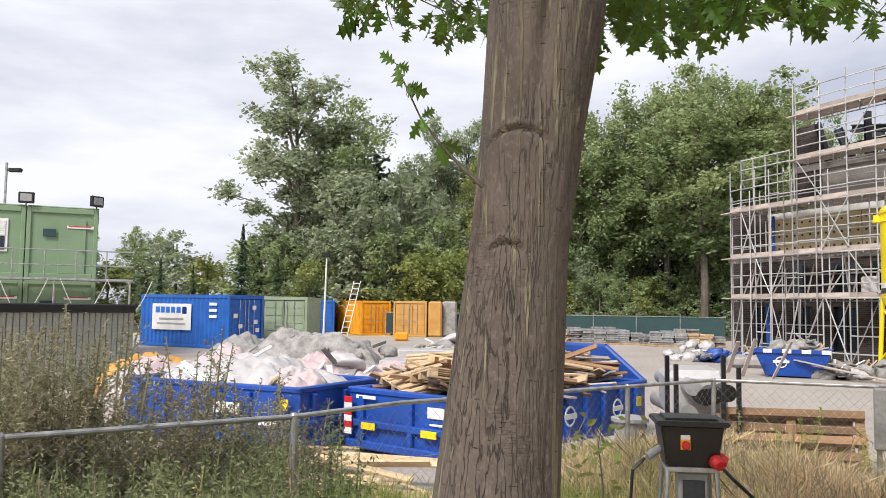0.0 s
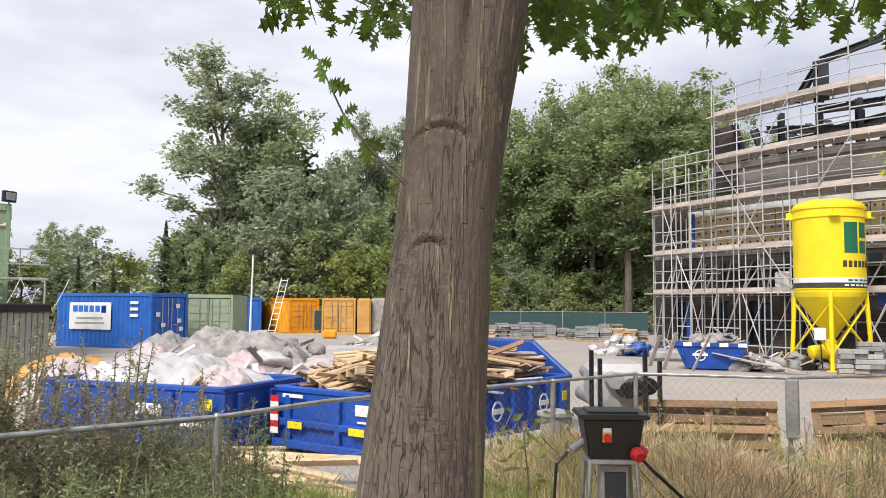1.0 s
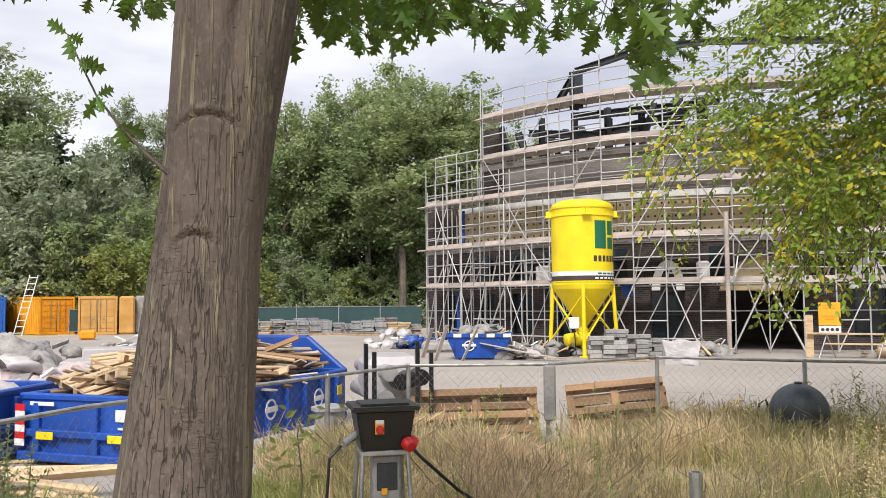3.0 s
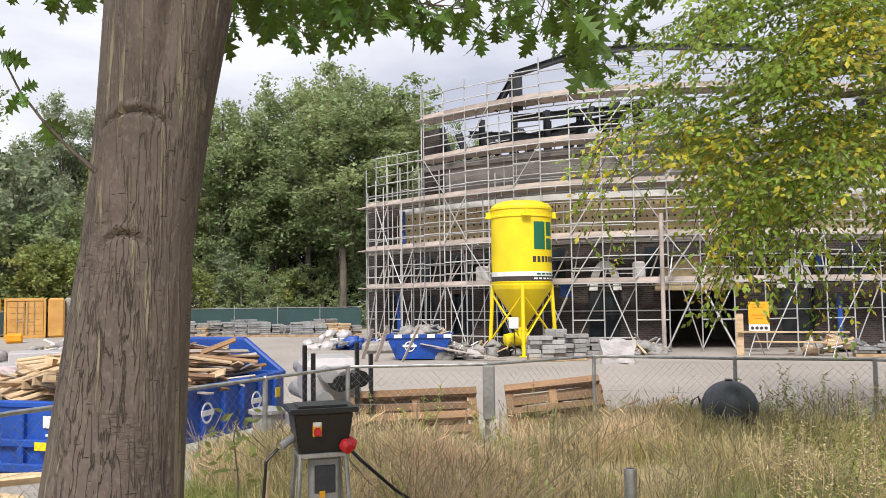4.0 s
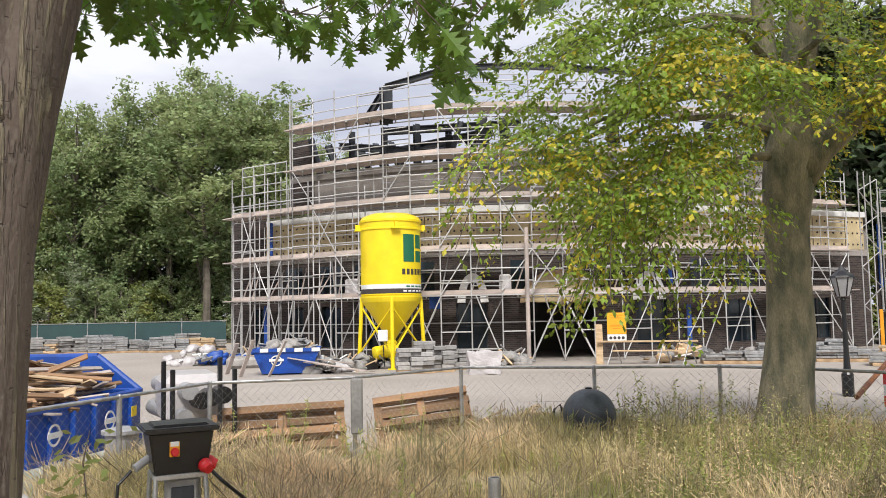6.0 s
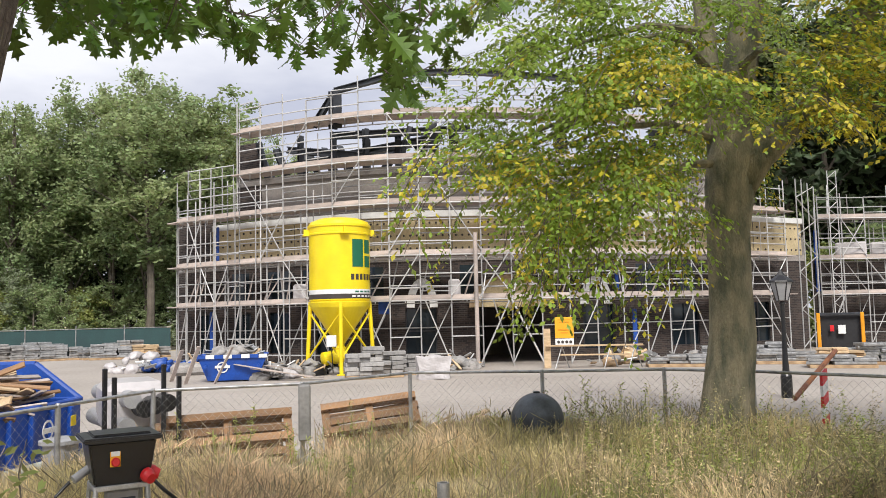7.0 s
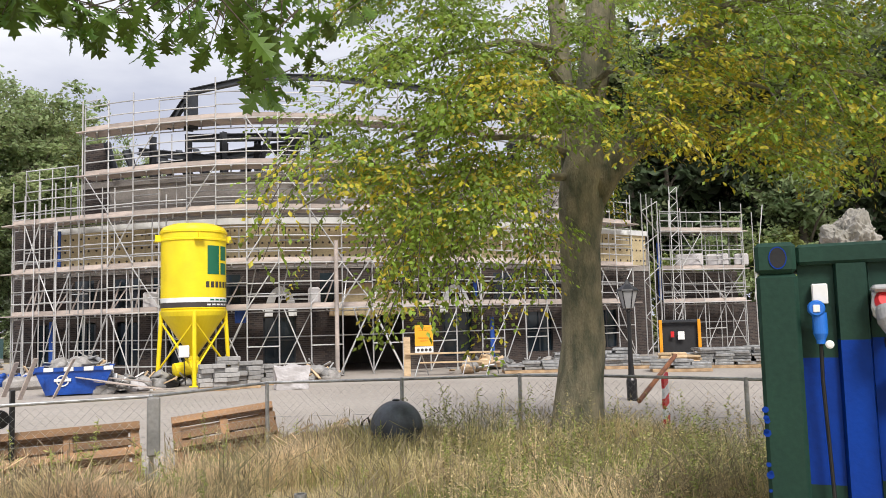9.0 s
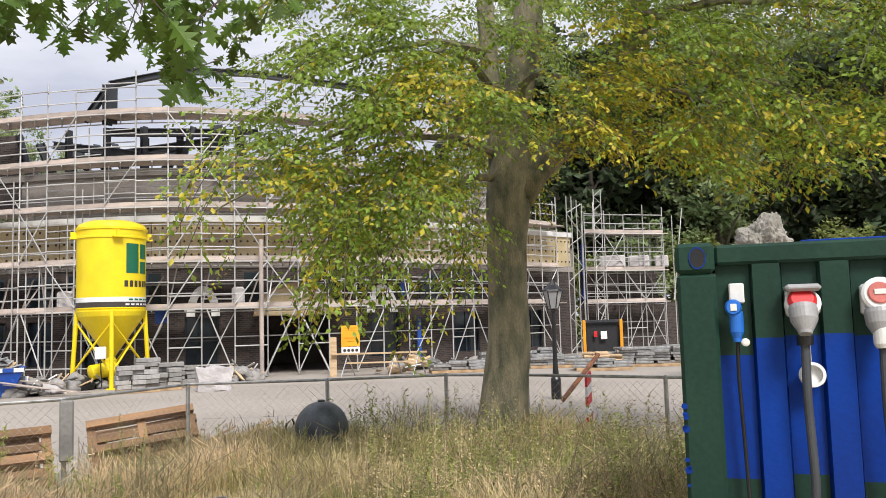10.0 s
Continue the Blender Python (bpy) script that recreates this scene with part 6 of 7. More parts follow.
# whole pallets thrown on the heap, seen at the near end
for x, y, z, rz, rx, ry in [(0.75, 1.6, 1.0, -20, 14, -12), (0.6, 0.9, 1.02, -32, -10, 8), (1.3, 1.2, 1.2, 10, 8, 5), (1.5, 1.9, 1.16, -45, 12, -5)]:
    pallet(skip_m @ pose(x, y, z, rx, ry, rz), "broken pallet thrown on a waste heap", 1.2, 0.9)


def lumpy(name, m, sx, sy, h, material, label, category, seed=0, folds=1.0, n=46):
    """A crumpled heap with folds."""
    verts, faces = [], []
    for i in range(n + 1):
        for j in range(n + 1):
            u, v = i / n * 2 - 1, j / n * 2 - 1
            env = max(0, 1 - (abs(u) ** 2.6)) * max(0, 1 - (abs(v) ** 2.6))
            p = Vector((u * sx * 2.2 + seed, v * sy * 2.2, seed * 0.7))
            a = 0.8 + 0.3 * noise.noise(p * 0.45) + folds * (0.16 * noise.noise(p * 1.1) + 0.26 * (0.3 - abs(noise.noise(p * 1.7 + Vector((3, 1, 0))))) + 0.13 * (0.3 - abs(noise.noise(p * 4.2))) + 0.06 * (0.3 - abs(noise.noise(p * 9))))
            verts.append((u * sx * (1 + 0.08 * noise.noise(p)), v * sy * (1 + 0.08 * noise.noise(p + Vector((5, 0, 0)))), max(0, h * env ** 0.55 * a)))
    for i in range(n):
        for j in range(n):
            a = i * (n + 1) + j
            faces.append((a, a + n + 1, a + n + 2, a + 1))
    ob = raw(name, verts, faces, material)
    for p in ob.data.polygons:
        p.use_smooth = True
    ob.matrix_world = m
    return tagged(ob, label, category)


def crumpled_box(w, l, h, seed):
    bm = bmesh.new()
    box(bm, 0, 0, h / 2, w, l, h)
    bmesh.ops.subdivide_edges(bm, edges=bm.edges[:], cuts=9, use_grid_fill=True)
    for v in bm.verts:
        p = v.co * 2.2 + Vector((seed, 0, 0))
        v.co += Vector((noise.noise(p), noise.noise(p + Vector((9, 0, 0))), noise.noise(p + Vector((0, 9, 0))))) * 0.10
        v.co -= v.co.normalized() * 0.07 * abs(noise.noise(v.co * 6 + Vector((seed, 3, 0))))
        v.co.z = max(v.co.z, 0)
    return bm


lumpy("packing_film", skip2_m @ pose(1.75, 1.05, 0.55), 1.62, 1.02, 0.85, M["film"], "crumpled white plastic film heaped in a skip", "plastic film", 1)
lumpy("packing_film", skip2_m @ pose(2.95, 0.6, 0.62), 0.45, 0.5, 0.72, M["filmpink"], "crumpled film with pink print hanging over the skip", "plastic film", 4)
lumpy("packing_film", Matrix.Translation((-1.75, 15.5, 0)), 1.7, 1.1, 1.3, M["filmpink"], "tall heap of pinkish white plastic film behind the skips", "plastic film", 9)
lumpy("packing_film", Matrix.Translation((-4.9, 16.6, 0)), 1.8, 1.2, 1.25, M["filmpink"], "heap of white and pink printed packing film", "plastic film", 13)
lumpy("packing_film", Matrix.Translation((-6.2, 17.6, 0)), 1.3, 1.0, 1.05, M["orange_pale"], "pile of tan cardboard and packing waste", "waste heap", 15)
lumpy("rubble_mound", Matrix.Translation((-5.0, 30.5, 0)), 2.6, 1.2, 1.2, M["rubble"], "heap of grey bags and tarpaulin", "rubble", 17)
lumpy("rubble_mound", Matrix.Translation((-7.6, 31.5, 0)), 1.6, 1.1, 1.0, M["stone"], "heap of grey rubble under a sheet", "rubble", 19)
lumpy("white_bag", Matrix.Translation(polar(-9.6, 9.0, 0.1)), 0.62, 0.33, 0.42, M["film"], "white plastic bundle lying by the fence", "bag", 23, 0.5, 30)
bm = crumpled_box(1.1, 0.8, 0.75, 27)
bag = part("white_bag", bm, M["film"])
bag.matrix_world = Matrix.Translation(polar(-37.0, 27.2)) @ Matrix.Rotation(radians(-30), 4, "Z")
tagged(bag, "white big-bag standing on the yard", "bag")
# board packs behind the skips
for i, (x, y, w, l, h, z) in enumerate([(0.3, 21, 3.2, 1.4, 0.55, 0), (-0.2, 20.4, 2.6, 1.2, 0.25, 0.56), (0.2, 24, 3.0, 1.4, 0.9, 0), (-1.6, 19.6, 1.8, 1.0, 0.5, 0)]):
    b = bevelled(w, l, h, 0.02, (0, 0, h / 2))
    o = part("board_pack", b, M["film"])
    o.matrix_world = Matrix.Translation((x, y, z)) @ Matrix.Rotation(radians(-12 + 7 * i), 4, "Z")
    tagged(o, "flat pack of white foil-wrapped boards", "board pack")
for i, (az, d, w, h, mm, lab) in enumerate([(0.55, 60, 1.0, 2.6, "orange_pale", "tall tan wrapped pallet load"), (-0.45, 60.5, 1.1, 2.62, "rubble", "tall pale grey wrapped pallet load"), (2.9, 52, 0.9, 0.55, "orange", "orange plastic barrier lying on the yard"), (-20.6, 33.5, 1.6, 0.45, "rubble", "low load of pale blocks on a pallet")]):
    o = part("pallet_load", bevelled(w, 1.0, h, 0.12, (0, 0, h / 2)), M[mm])
    o.matrix_world = Matrix.Translation(polar(az, d)) @ Matrix.Rotation(radians(az), 4, "Z")
    tagged(o, lab, "pallet load")
# loose timber at the foot of the skip
debris = thing("timber_debris", Matrix.Identity(4), "broken boards and branches lying by the skip", "timber debris")
for i in range(26):
    p = polar(rng.uniform(1, 15), rng.uniform(8.6, 10.6))
    plank_at(debris, p.x, p.y, 0.1 + rng.random() * 0.25, rng.uniform(-60, 40), rng.gauss(0, 8), rng.gauss(0, 20), rng.uniform(0.7, 2.0), rng.uniform(0.7, 1.6))
bm = bmesh.new()
for i in range(30):
    p = polar(rng.uniform(-3, 3.5), rng.uniform(6.0, 7.0), 0.3 + 0.15 * rng.random())
    q = p + Vector((rng.uniform(-0.6, 0.6), rng.uniform(-0.2, 0.3), rng.uniform(-0.05, 0.15)))
    rod(bm, p, q, 0.012, 5, 0.006)
tagged(part("brushwood", bm, M["farbark"], debris), kind="stuff")

# pallet stacks behind the fence
pm = Matrix.Translation(polar(-23.2, 12.2, 0.40)) @ Matrix.Rotation(radians(-23.7 + 5), 4, "Z") @ Matrix.Rotation(radians(-1), 4, "Y") @ pose(0, 0, 0, -117, 0, 0)
pallet(pm, "orange-brown wooden pallet standing on edge, leaning back", 1.85, 0.85, old=True)
pallet(pm @ pose(-0.12, 0.03, 0.17, 0, 0, 1.5), "weathered wooden pallet leaning behind another", 1.8, 0.8, old=True)
pallet(pm @ pose(-0.3, -0.02, 0.34, 0, 0, -2), "weathered wooden pallet leaning behind two others", 1.7, 0.75, old=True)
pallet(pm @ pose(-0.6, 0.12, 0.52, 6, 0, 3), "pale wooden pallet slipped down behind the stack", 1.7, 0.7)
pm = Matrix.Translation(polar(-32.8, 12.8, 0.45)) @ Matrix.Rotation(radians(-32.5 + 4), 4, "Z") @ Matrix.Rotation(radians(-6), 4, "Y") @ pose(0, 0, 0, -125, 0, 0)
pallet(pm, "dark weathered pallet standing on edge at a slant", 1.5, 0.95, old=True)
pallet(pm @ pose(0.1, 0.06, 0.17, 0, 0, -2), "weathered wooden pallet leaning behind another", 1.4, 0.85, old=True)
pallet(pm @ pose(0.02, -0.04, 0.34, 0, 0, 2), "weathered wooden pallet leaning behind two others", 1.45, 0.8, old=True)
lean = thing("timber_debris", Matrix.Identity(4), "old boards lying between pallets and fence", "timber debris")
for i in range(12):
    p = polar(rng.uniform(-41.5, -37), rng.uniform(13, 14.5))
    plank_at(lean, p.x, p.y, 0.1 + 0.2 * rng.random(), rng.uniform(-60, 10), rng.gauss(-8, 10), rng.gauss(0, 30), rng.uniform(0.5, 1.3), 1.2)

# black fence stakes, drain pipes, bin
for az, top, d in ((-15.42, 1.47, 12.2), (-16.0, 1.36, 12.0), (-19.02, 1.5, 12.2), (-19.98, 1.33, 12.2)):
    o = part("stake", bevelled(0.06, 0.06, top, 0.008, (0, 0, top / 2)), M["black"])
    o.matrix_world = Matrix.Translation(polar(az, d))
    tagged(o, "black upright plastic stake beside drain pipes", "stake", "black stakes")
for i, (az, z, mm) in enumerate(((-17.1, 1.0, "greyp"), (-17.9, 0.86, "black"), (-18.5, 0.9, "black"), (-19.3, 0.93, "black"), (-16.8, 0.62, "greyp"))):
    o = part("drain_pipe", lathe([(0.095, 0), (0.125, 0), (0.125, 2.0), (0.095, 2.0), (0.09, 0.02)], 24), M[mm])
    o.matrix_world = Matrix.Translation(polar(az, 12.5, z)) @ Matrix.Rotation(radians(az + 15), 4, "Z") @ Matrix.Rotation(radians(-90), 4, "X")
    tagged(o, "plastic drain pipe lying on a stack, open end showing", "pipe", "drain pipes")
rack = thing("pipe_rack", Matrix.Translation(polar(-18.1, 13.4)) @ Matrix.Rotation(radians(-10), 4, "Z"), "rough timber crate that carries drain pipes", "crate")
part("crate_body", bevelled(1.1, 1.5, 0.42, 0.02, (0, 0, 0.22)), M["woodmix"], rack)
part("wrap", bevelled(0.9, 1.4, 0.75, 0.12, (-0.25, 0.1, 0.85)), M["film"], rack, "clear plastic wrap round the load")
o = part("litter_bin", lathe([(0.15, 0), (0.19, 0.55), (0.2, 0.57), (0.23, 0.57), (0.23, 0.61), (0.1, 0.64)], 16), M["greyp"])
o.matrix_world = Matrix.Translation(polar(-12.95, 10.2, 0.2))
tagged(o, "weathered grey plastic bin with a lid", "bin")
o = part("concrete_pipe", rod(bmesh.new(), polar(-13.5, 11.2, 0.3), polar(-7.6, 10.4, 0.2), 0.2, 20), M["wallgrey"])
tagged(o, "pale concrete pipe lying along the skip", "pipe")
o = part("wooden_stake", rod(bmesh.new(), polar(-13.1, 5.6, 0.2), polar(-13.1, 5.6, 0.98), 0.022, 8), M["wood"])
tagged(o, "pale wooden stake in the grass", "stake")
o = part("steel_stub", lathe([(0.042, 0.2), (0.042, 1.0), (0.03, 1.0), (0.03, 0.9)], 18), M["steel"])
o.matrix_world = Matrix.Translation(polar(-37.95, 5.5, 0))
tagged(o, "short galvanised steel tube standing in the grass", "post")
o = part("junction_box", bevelled(0.16, 0.12, 0.72, 0.02, (0, 0, 0.88)), M["stone"])
o.matrix_world = Matrix.Translation(polar(-28.25, 10.85, 0)) @ Matrix.Rotation(radians(-28), 4, "Z")
tagged(o, "grey-green slim cabinet fixed to the fence post", "cabinet")
ball = thing("buoy", Matrix.Translation(polar(-44.3, 11.0, 0.70)), "dark grey dented plastic float lying in tall grass", "float")
prof = [(0.35 * math.sin(t), -0.35 * math.cos(t)) for t in np.linspace(0.12, math.pi - 0.12, 24)]
part("shell", lathe(prof, 36), mat("grey_float", (0.10, 0.115, 0.135), 0.42, scale=4, fine=40, bump=0.15, color2=(0.045, 0.05, 0.058)), ball, smooth=True)
part("eyelet", lathe([(0.05, 0.32), (0.05, 0.36), (0.03, 0.37)], 12), M["black"], ball)
o = part("concrete_pipe", rod(bmesh.new(), polar(-41.8, 13.6, 0.22), polar(-46.5, 14.0, 0.22), 0.2, 20), M["wallgrey"])
tagged(o, "pale concrete pipe lying behind the float", "pipe")
bm = loft([polar(-41.6, 12.9, 0.2), polar(-41.9, 12.9, 0.55), polar(-42.3, 12.9, 0.62), polar(-42.6, 12.9, 0.4)], [0.018] * 4, 8)
tagged(part("hose", bm, M["black"]), "black hose end arching out of the grass", "hose")


# ---- small things on the yard ----
mini_m = Matrix.Translation(polar(-20.9, 28.9)) @ Matrix.Rotation(radians(-28), 4, "Z")
mini = thing("small_skip", mini_m, "small blue tapered skip with a white rim full of rubble", "skip", "skips")
bm = bmesh.new()
L, W, H = 2.35, 1.5, 0.92
lo = [bm.verts.new(p) for p in ((0.35, 0.15, 0.05), (L - 0.35, 0.15, 0.05), (L - 0.35, W - 0.15, 0.05), (0.35, W - 0.15, 0.05))]
hi = [bm.verts.new(p) for p in ((0, 0, H), (L, 0, H), (L, W, H), (0, W, H))]
bm.faces.new(lo[::-1])
for i in range(4):
    bm.faces.new((lo[i], lo[(i + 1) % 4], hi[(i + 1) % 4], hi[i]))
part("body", bm, M["skip"], mini)
for k in range(8):
    part("rim_stripe", bevelled(L / 8 - 0.01, 0.06, 0.13, 0.008, (L / 16 + k * L / 8, -0.01, H - 0.06)), M["white"] if k % 2 else M["skip"], mini)
ring = part("round_emblem", lathe([(0.15, 0), (0.19, 0), (0.19, 0.01), (0.15, 0.01), (0.15, 0)], 24, False), M["white"], mini)
ring.matrix_basis = Matrix.Translation((0.85, 0.05, 0.5)) @ Matrix.Rotation(radians(99), 4, "X")
part("letter_bar", bevelled(0.5, 0.012, 0.09, 0.003, (0.85, 0.028, 0.52)), M["white"], mini)
for x in (0.3, L - 0.3):
    part("lug", rod(bmesh.new(), (x, -0.05, 0.55), (x, -0.16, 0.55), 0.05, 10), M["skip"], mini)
yard_timber = thing("timber_debris", Matrix.Identity(4), "long pale boards leaning and lying round the small skip", "timber debris")
for az, d, z, rz, tilt, ln in ((-20.6, 28.4, 0.6, -70, -62, 1.5), (-22.6, 28.2, 0.55, -50, -62, 1.5), (-26, 28.4, 0.35, -42, 10, 2.8), (-26.8, 28.6, 0.25, -40, 8, 2.6), (-25.6, 28.9, 0.5, -36, 8, 2.4), (-19.6, 30, 0.5, -75, -60, 1.4)):
    p = polar(az, d)
    plank_at(yard_timber, p.x, p.y, z, rz, tilt, 0, ln, 1.7, grey_plank_me)


def block_stack(az, d, nx, nz, label, mm="stone", size=(0.42, 0.4, 0.16), rz=0.0):
    root = thing("block_stack", Matrix.Translation(polar(az, d)) @ Matrix.Rotation(radians(az + rz), 4, "Z"), label, "stack", "material stacks")
    first = None
    r2 = random.Random(int(az * 10))
    for i in range(nx):
        for k in range(nz):
            if k == nz - 1 and r2.random() < 0.3:
                continue
            m2 = pose((i - nx / 2) * (size[0] + 0.015) + r2.gauss(0, 0.03), r2.gauss(0, 0.07), 0.12 + size[2] / 2 + k * (size[2] + 0.01), 0, 0, r2.gauss(0, 6))
            if first is None:
                first = part("block", bevelled(*size, 0.015), M[mm], root)
                first.matrix_basis = m2
            else:
                share("block", first, root, m2)
    part("pallet_base", bevelled(nx * size[0], size[1] + 0.3, 0.11, 0.01, (-size[0] / 2, 0, 0.055)), M["woodmix"], root)
    return root


for az, d, nx, nz, lab in ((-32.6, 28.2, 3, 5, "stack of grey concrete blocks beside the silo"), (-34.0, 28.6, 3, 4, "stack of grey concrete blocks beside the silo"), (-35.1, 29.6, 3, 5, "pallet of dark mortar-stained blocks"), (-33.2, 30.3, 2, 6, "pallet of grey blocks by the scaffold"),
                           (-57.6, 34, 3, 5, "stack of steel scaffold parts on the yard"), (-59.3, 34.5, 3, 6, "stack of galvanised scaffold frames"), (-61.0, 33.5, 3, 4, "stack of scaffold couplers in a crate"), (-66.0, 34, 3, 4, "stack of grey scaffold boards"), (-67.6, 33.5, 4, 6, "stack of grey scaffold boards"), (-64.3, 31.5, 3, 3, "steel crate of scaffold parts"),
                           (-70.5, 38, 4, 5, "stack of grey scaffold boards"), (-54.2, 32, 3, 3, "low stack of scaffold boards")):
    block_stack(az, d, nx, nz, lab, "stone" if d < 31 else "steel", (0.42, 0.5, 0.14) if d < 31 else (0.7, 0.9, 0.1), 8)
block_stack(-64.1, 33.0, 3, 5, "pallet of tan boards by the hoist", "wood", (0.5, 0.7, 0.09), 5)


def trestle(az, d, label):
    root = thing("trestle_bench", Matrix.Translation(polar(az, d)) @ Matrix.Rotation(radians(az), 4, "Z"), label, "bench")
    part("top_board", bevelled(3.6, 0.3, 0.06, 0.008, (0, 0, 0.85)), M["wood"], root)
    part("lower_board", bevelled(3.0, 0.3, 0.05, 0.008, (0.2, 0.1, 0.5)), M["wood"], root)
    for x in (-1.2, 0.6, 1.5):
        for s in (-1, 1):
            part("leg", rod(bmesh.new(), (x, 0, 0.82), (x + s * 0.25, s * 0.3, 0), 0.025, 6), M["steel"], root)
    part("upright_board", bevelled(0.26, 0.05, 1.5, 0.01, (-1.75, 0.05, 0.75)), M["wood"], root)


trestle(-48.2, 31.2, "builder's bench of pale boards on steel trestles")
# site sign on the scaffold
sign = thing("site_sign", Matrix.Translation(polar(-46.2, 32.9)) @ Matrix.Rotation(radians(-46.2), 4, "Z"), "amber and white site rules sign hung on the scaffold", "sign")
part("panel", bevelled(0.74, 0.03, 0.84, 0.006, (0, 0, 1.5)), M["amber"], sign)
part("lower_panel", bevelled(0.74, 0.03, 0.27, 0.006, (0, 0, 0.93)), M["white"], sign)
for k, (w, z) in enumerate(((0.5, 1.82), (0.4, 1.72), (0.5, 1.42), (0.3, 1.3))):
    part("text_bar", bevelled(w, 0.012, 0.04 if k != 2 else 0.07, 0.003, (0, -0.02, z)), M["orange"], sign)
for k in range(4):
    o = part("pictogram", lathe([(0.001, 0), (0.06, 0), (0.06, 0.008), (0.001, 0.008)], 16), M["ink"], sign)
    o.matrix_basis = Matrix.Translation((-0.24 + 0.16 * k, -0.016, 0.93)) @ Matrix.Rotation(radians(90), 4, "X")
# pale thick poles, blue film columns, leaning boards on the decks
for az in (-40.15,):
    tagged(part("timber_prop", rod(bmesh.new(), face(az, -0.45, 0), face(az, -0.45, 5.4), 0.085, 12), M["deck"]), "pale thick timber prop before the entrance", "prop")
for az, z0, z1, w, inset in ((-22.25, 4.75, 6.5, 0.14, 1.5), (-21.9, 0, 2.5, 0.25, 1.3), (-51.0, 0, 2.2, 0.2, 1.2), (-33.6, 2.2, 2.9, 0.45, 0.6), (-62.6, 2.9, 6.2, 0.2, 1.4), (-49.9, 3.0, 3.9, 0.16, 1.2)):
    o = part("blue_film", bevelled(w, 0.1, z1 - z0, 0.03, (0, 0, (z0 + z1) / 2)), M["bluetarp"])
    o.matrix_world = Matrix.Translation(face(az, inset)) @ Matrix.Rotation(radians(az), 4, "Z")
    tagged(o, "strip of bright blue protective film on the facade", "plastic film")
decks = thing("deck_clutter", Matrix.Identity(4), "loose boards and plates leaning on the scaffold decks", "timber debris")
for i, (az, z) in enumerate(((-20.6, 3.4), (-20.9, 3.5), (-25.6, 3.4), (-26.0, 3.5), (-26.6, 3.45), (-27.0, 3.4), (-28.1, 3.4), (-21.2, 3.5), (-50.6, 3.3), (-52.5, 3.3), (-56.2, 3.4), (-22.6, 3.5), (-23.3, 3.4), (-24.4, 3.45), (-29.2, 3.4), (-33.2, 3.45), (-39.6, 3.4), (-45.6, 3.45), (-46.4, 3.4))):
    p = face(az, 0.9, z)
    o = plank_at(decks, p.x, p.y, p.z, az + 10, -68 + rng.gauss(0, 10), 0, 1.5, 2.6, grey_plank_me)
for az, z, w in ((-64.6, 4.75, 1.5), (-66.4, 4.75, 1.2), (-67.9, 4.75, 0.8), (-27.8, 2.85, 0.6), (-38.6, 2.85, 0.5)):
    o = part("sack_load", bevelled(w, 0.8, 0.7, 0.08, (0, 0, 0.38)), M["film"])
    o.matrix_world = Matrix.Translation(face(az, 0.7, z)) @ Matrix.Rotation(radians(az), 4, "Z")
    tagged(o, "pale wrapped load standing on a scaffold deck", "pallet load")
# goods hoist gate
gate = thing("hoist_gate", Matrix.Translation(polar(-63.75, 37.5)) @ Matrix.Rotation(radians(-63.75), 4, "Z"), "orange-framed goods hoist cage with notices", "hoist")
for sx in (-1, 1):
    part("frame_post", bevelled(0.14, 0.14, 1.85, 0.02, (sx * 0.82, 0, 0.92)), M["orange"], gate)
part("frame_top", bevelled(1.5, 0.1, 0.08, 0.01, (0, 0, 1.8)), M["darksteel"], gate)
# solid block, its near-black colour stands for the shade inside the cage
part("cage", bevelled(1.5, 0.9, 1.7, 0.02, (0, 0.6, 0.9)), M["dark"], gate)
part("notice", bevelled(0.28, 0.02, 0.36, 0.005, (0.05, -0.02, 1.15)), M["white"], gate)
part("notice", bevelled(0.15, 0.02, 0.26, 0.005, (-0.32, -0.02, 1.2)), M["red"], gate)
# park lantern
lan = thing("street_lantern", Matrix.Translation(polar(-60.45, 20.8)), "black cast post with a tapered glass lantern", "lantern")
part("post", lathe([(0.13, 0), (0.13, 0.5), (0.08, 0.6), (0.06, 1.0), (0.05, 2.15), (0.08, 2.2), (0.05, 2.25)], 14), M["black"], lan)
part("lantern_glass", lathe([(0.13, 2.27), (0.24, 2.68), (0.24, 2.7)], 6), M["greyp"], lan, "frosted tapered lantern panes")
part("cap", lathe([(0.28, 2.7), (0.26, 2.74), (0.1, 2.86), (0.04, 2.95), (0.02, 3.0)], 6), M["black"], lan)
for k in range(6):
    t = 2 * math.pi * k / 6
    part("frame_bar", rod(bmesh.new(), (0.135 * math.cos(t), 0.135 * math.sin(t), 2.27), (0.245 * math.cos(t), 0.245 * math.sin(t), 2.7), 0.014, 5), M["black"], lan)
haz = thing("hazard_post", Matrix.Translation(polar(-62.65, 15.2)), "red and white striped marker board", "marker post")
for k in range(5):
    bm = bmesh.new()
    box(bm, 0, 0, 0.2 + 0.18 * k, 0.17, 0.05, 0.18)
    for v in bm.verts:
        v.co.z += 0.05 * (1 if v.co.x > 0 else -1)
    part("stripe", bm, M["red"] if k % 2 == 0 else M["white"], haz)
o = part("barrier_pole", rod(bmesh.new(), polar(-60.9, 17.2, 0.35), polar(-63.4, 19.5, 1.15), 0.05, 10), M["rust"])
tagged(o, "rust-red barrier pole slanting upwards", "barrier")
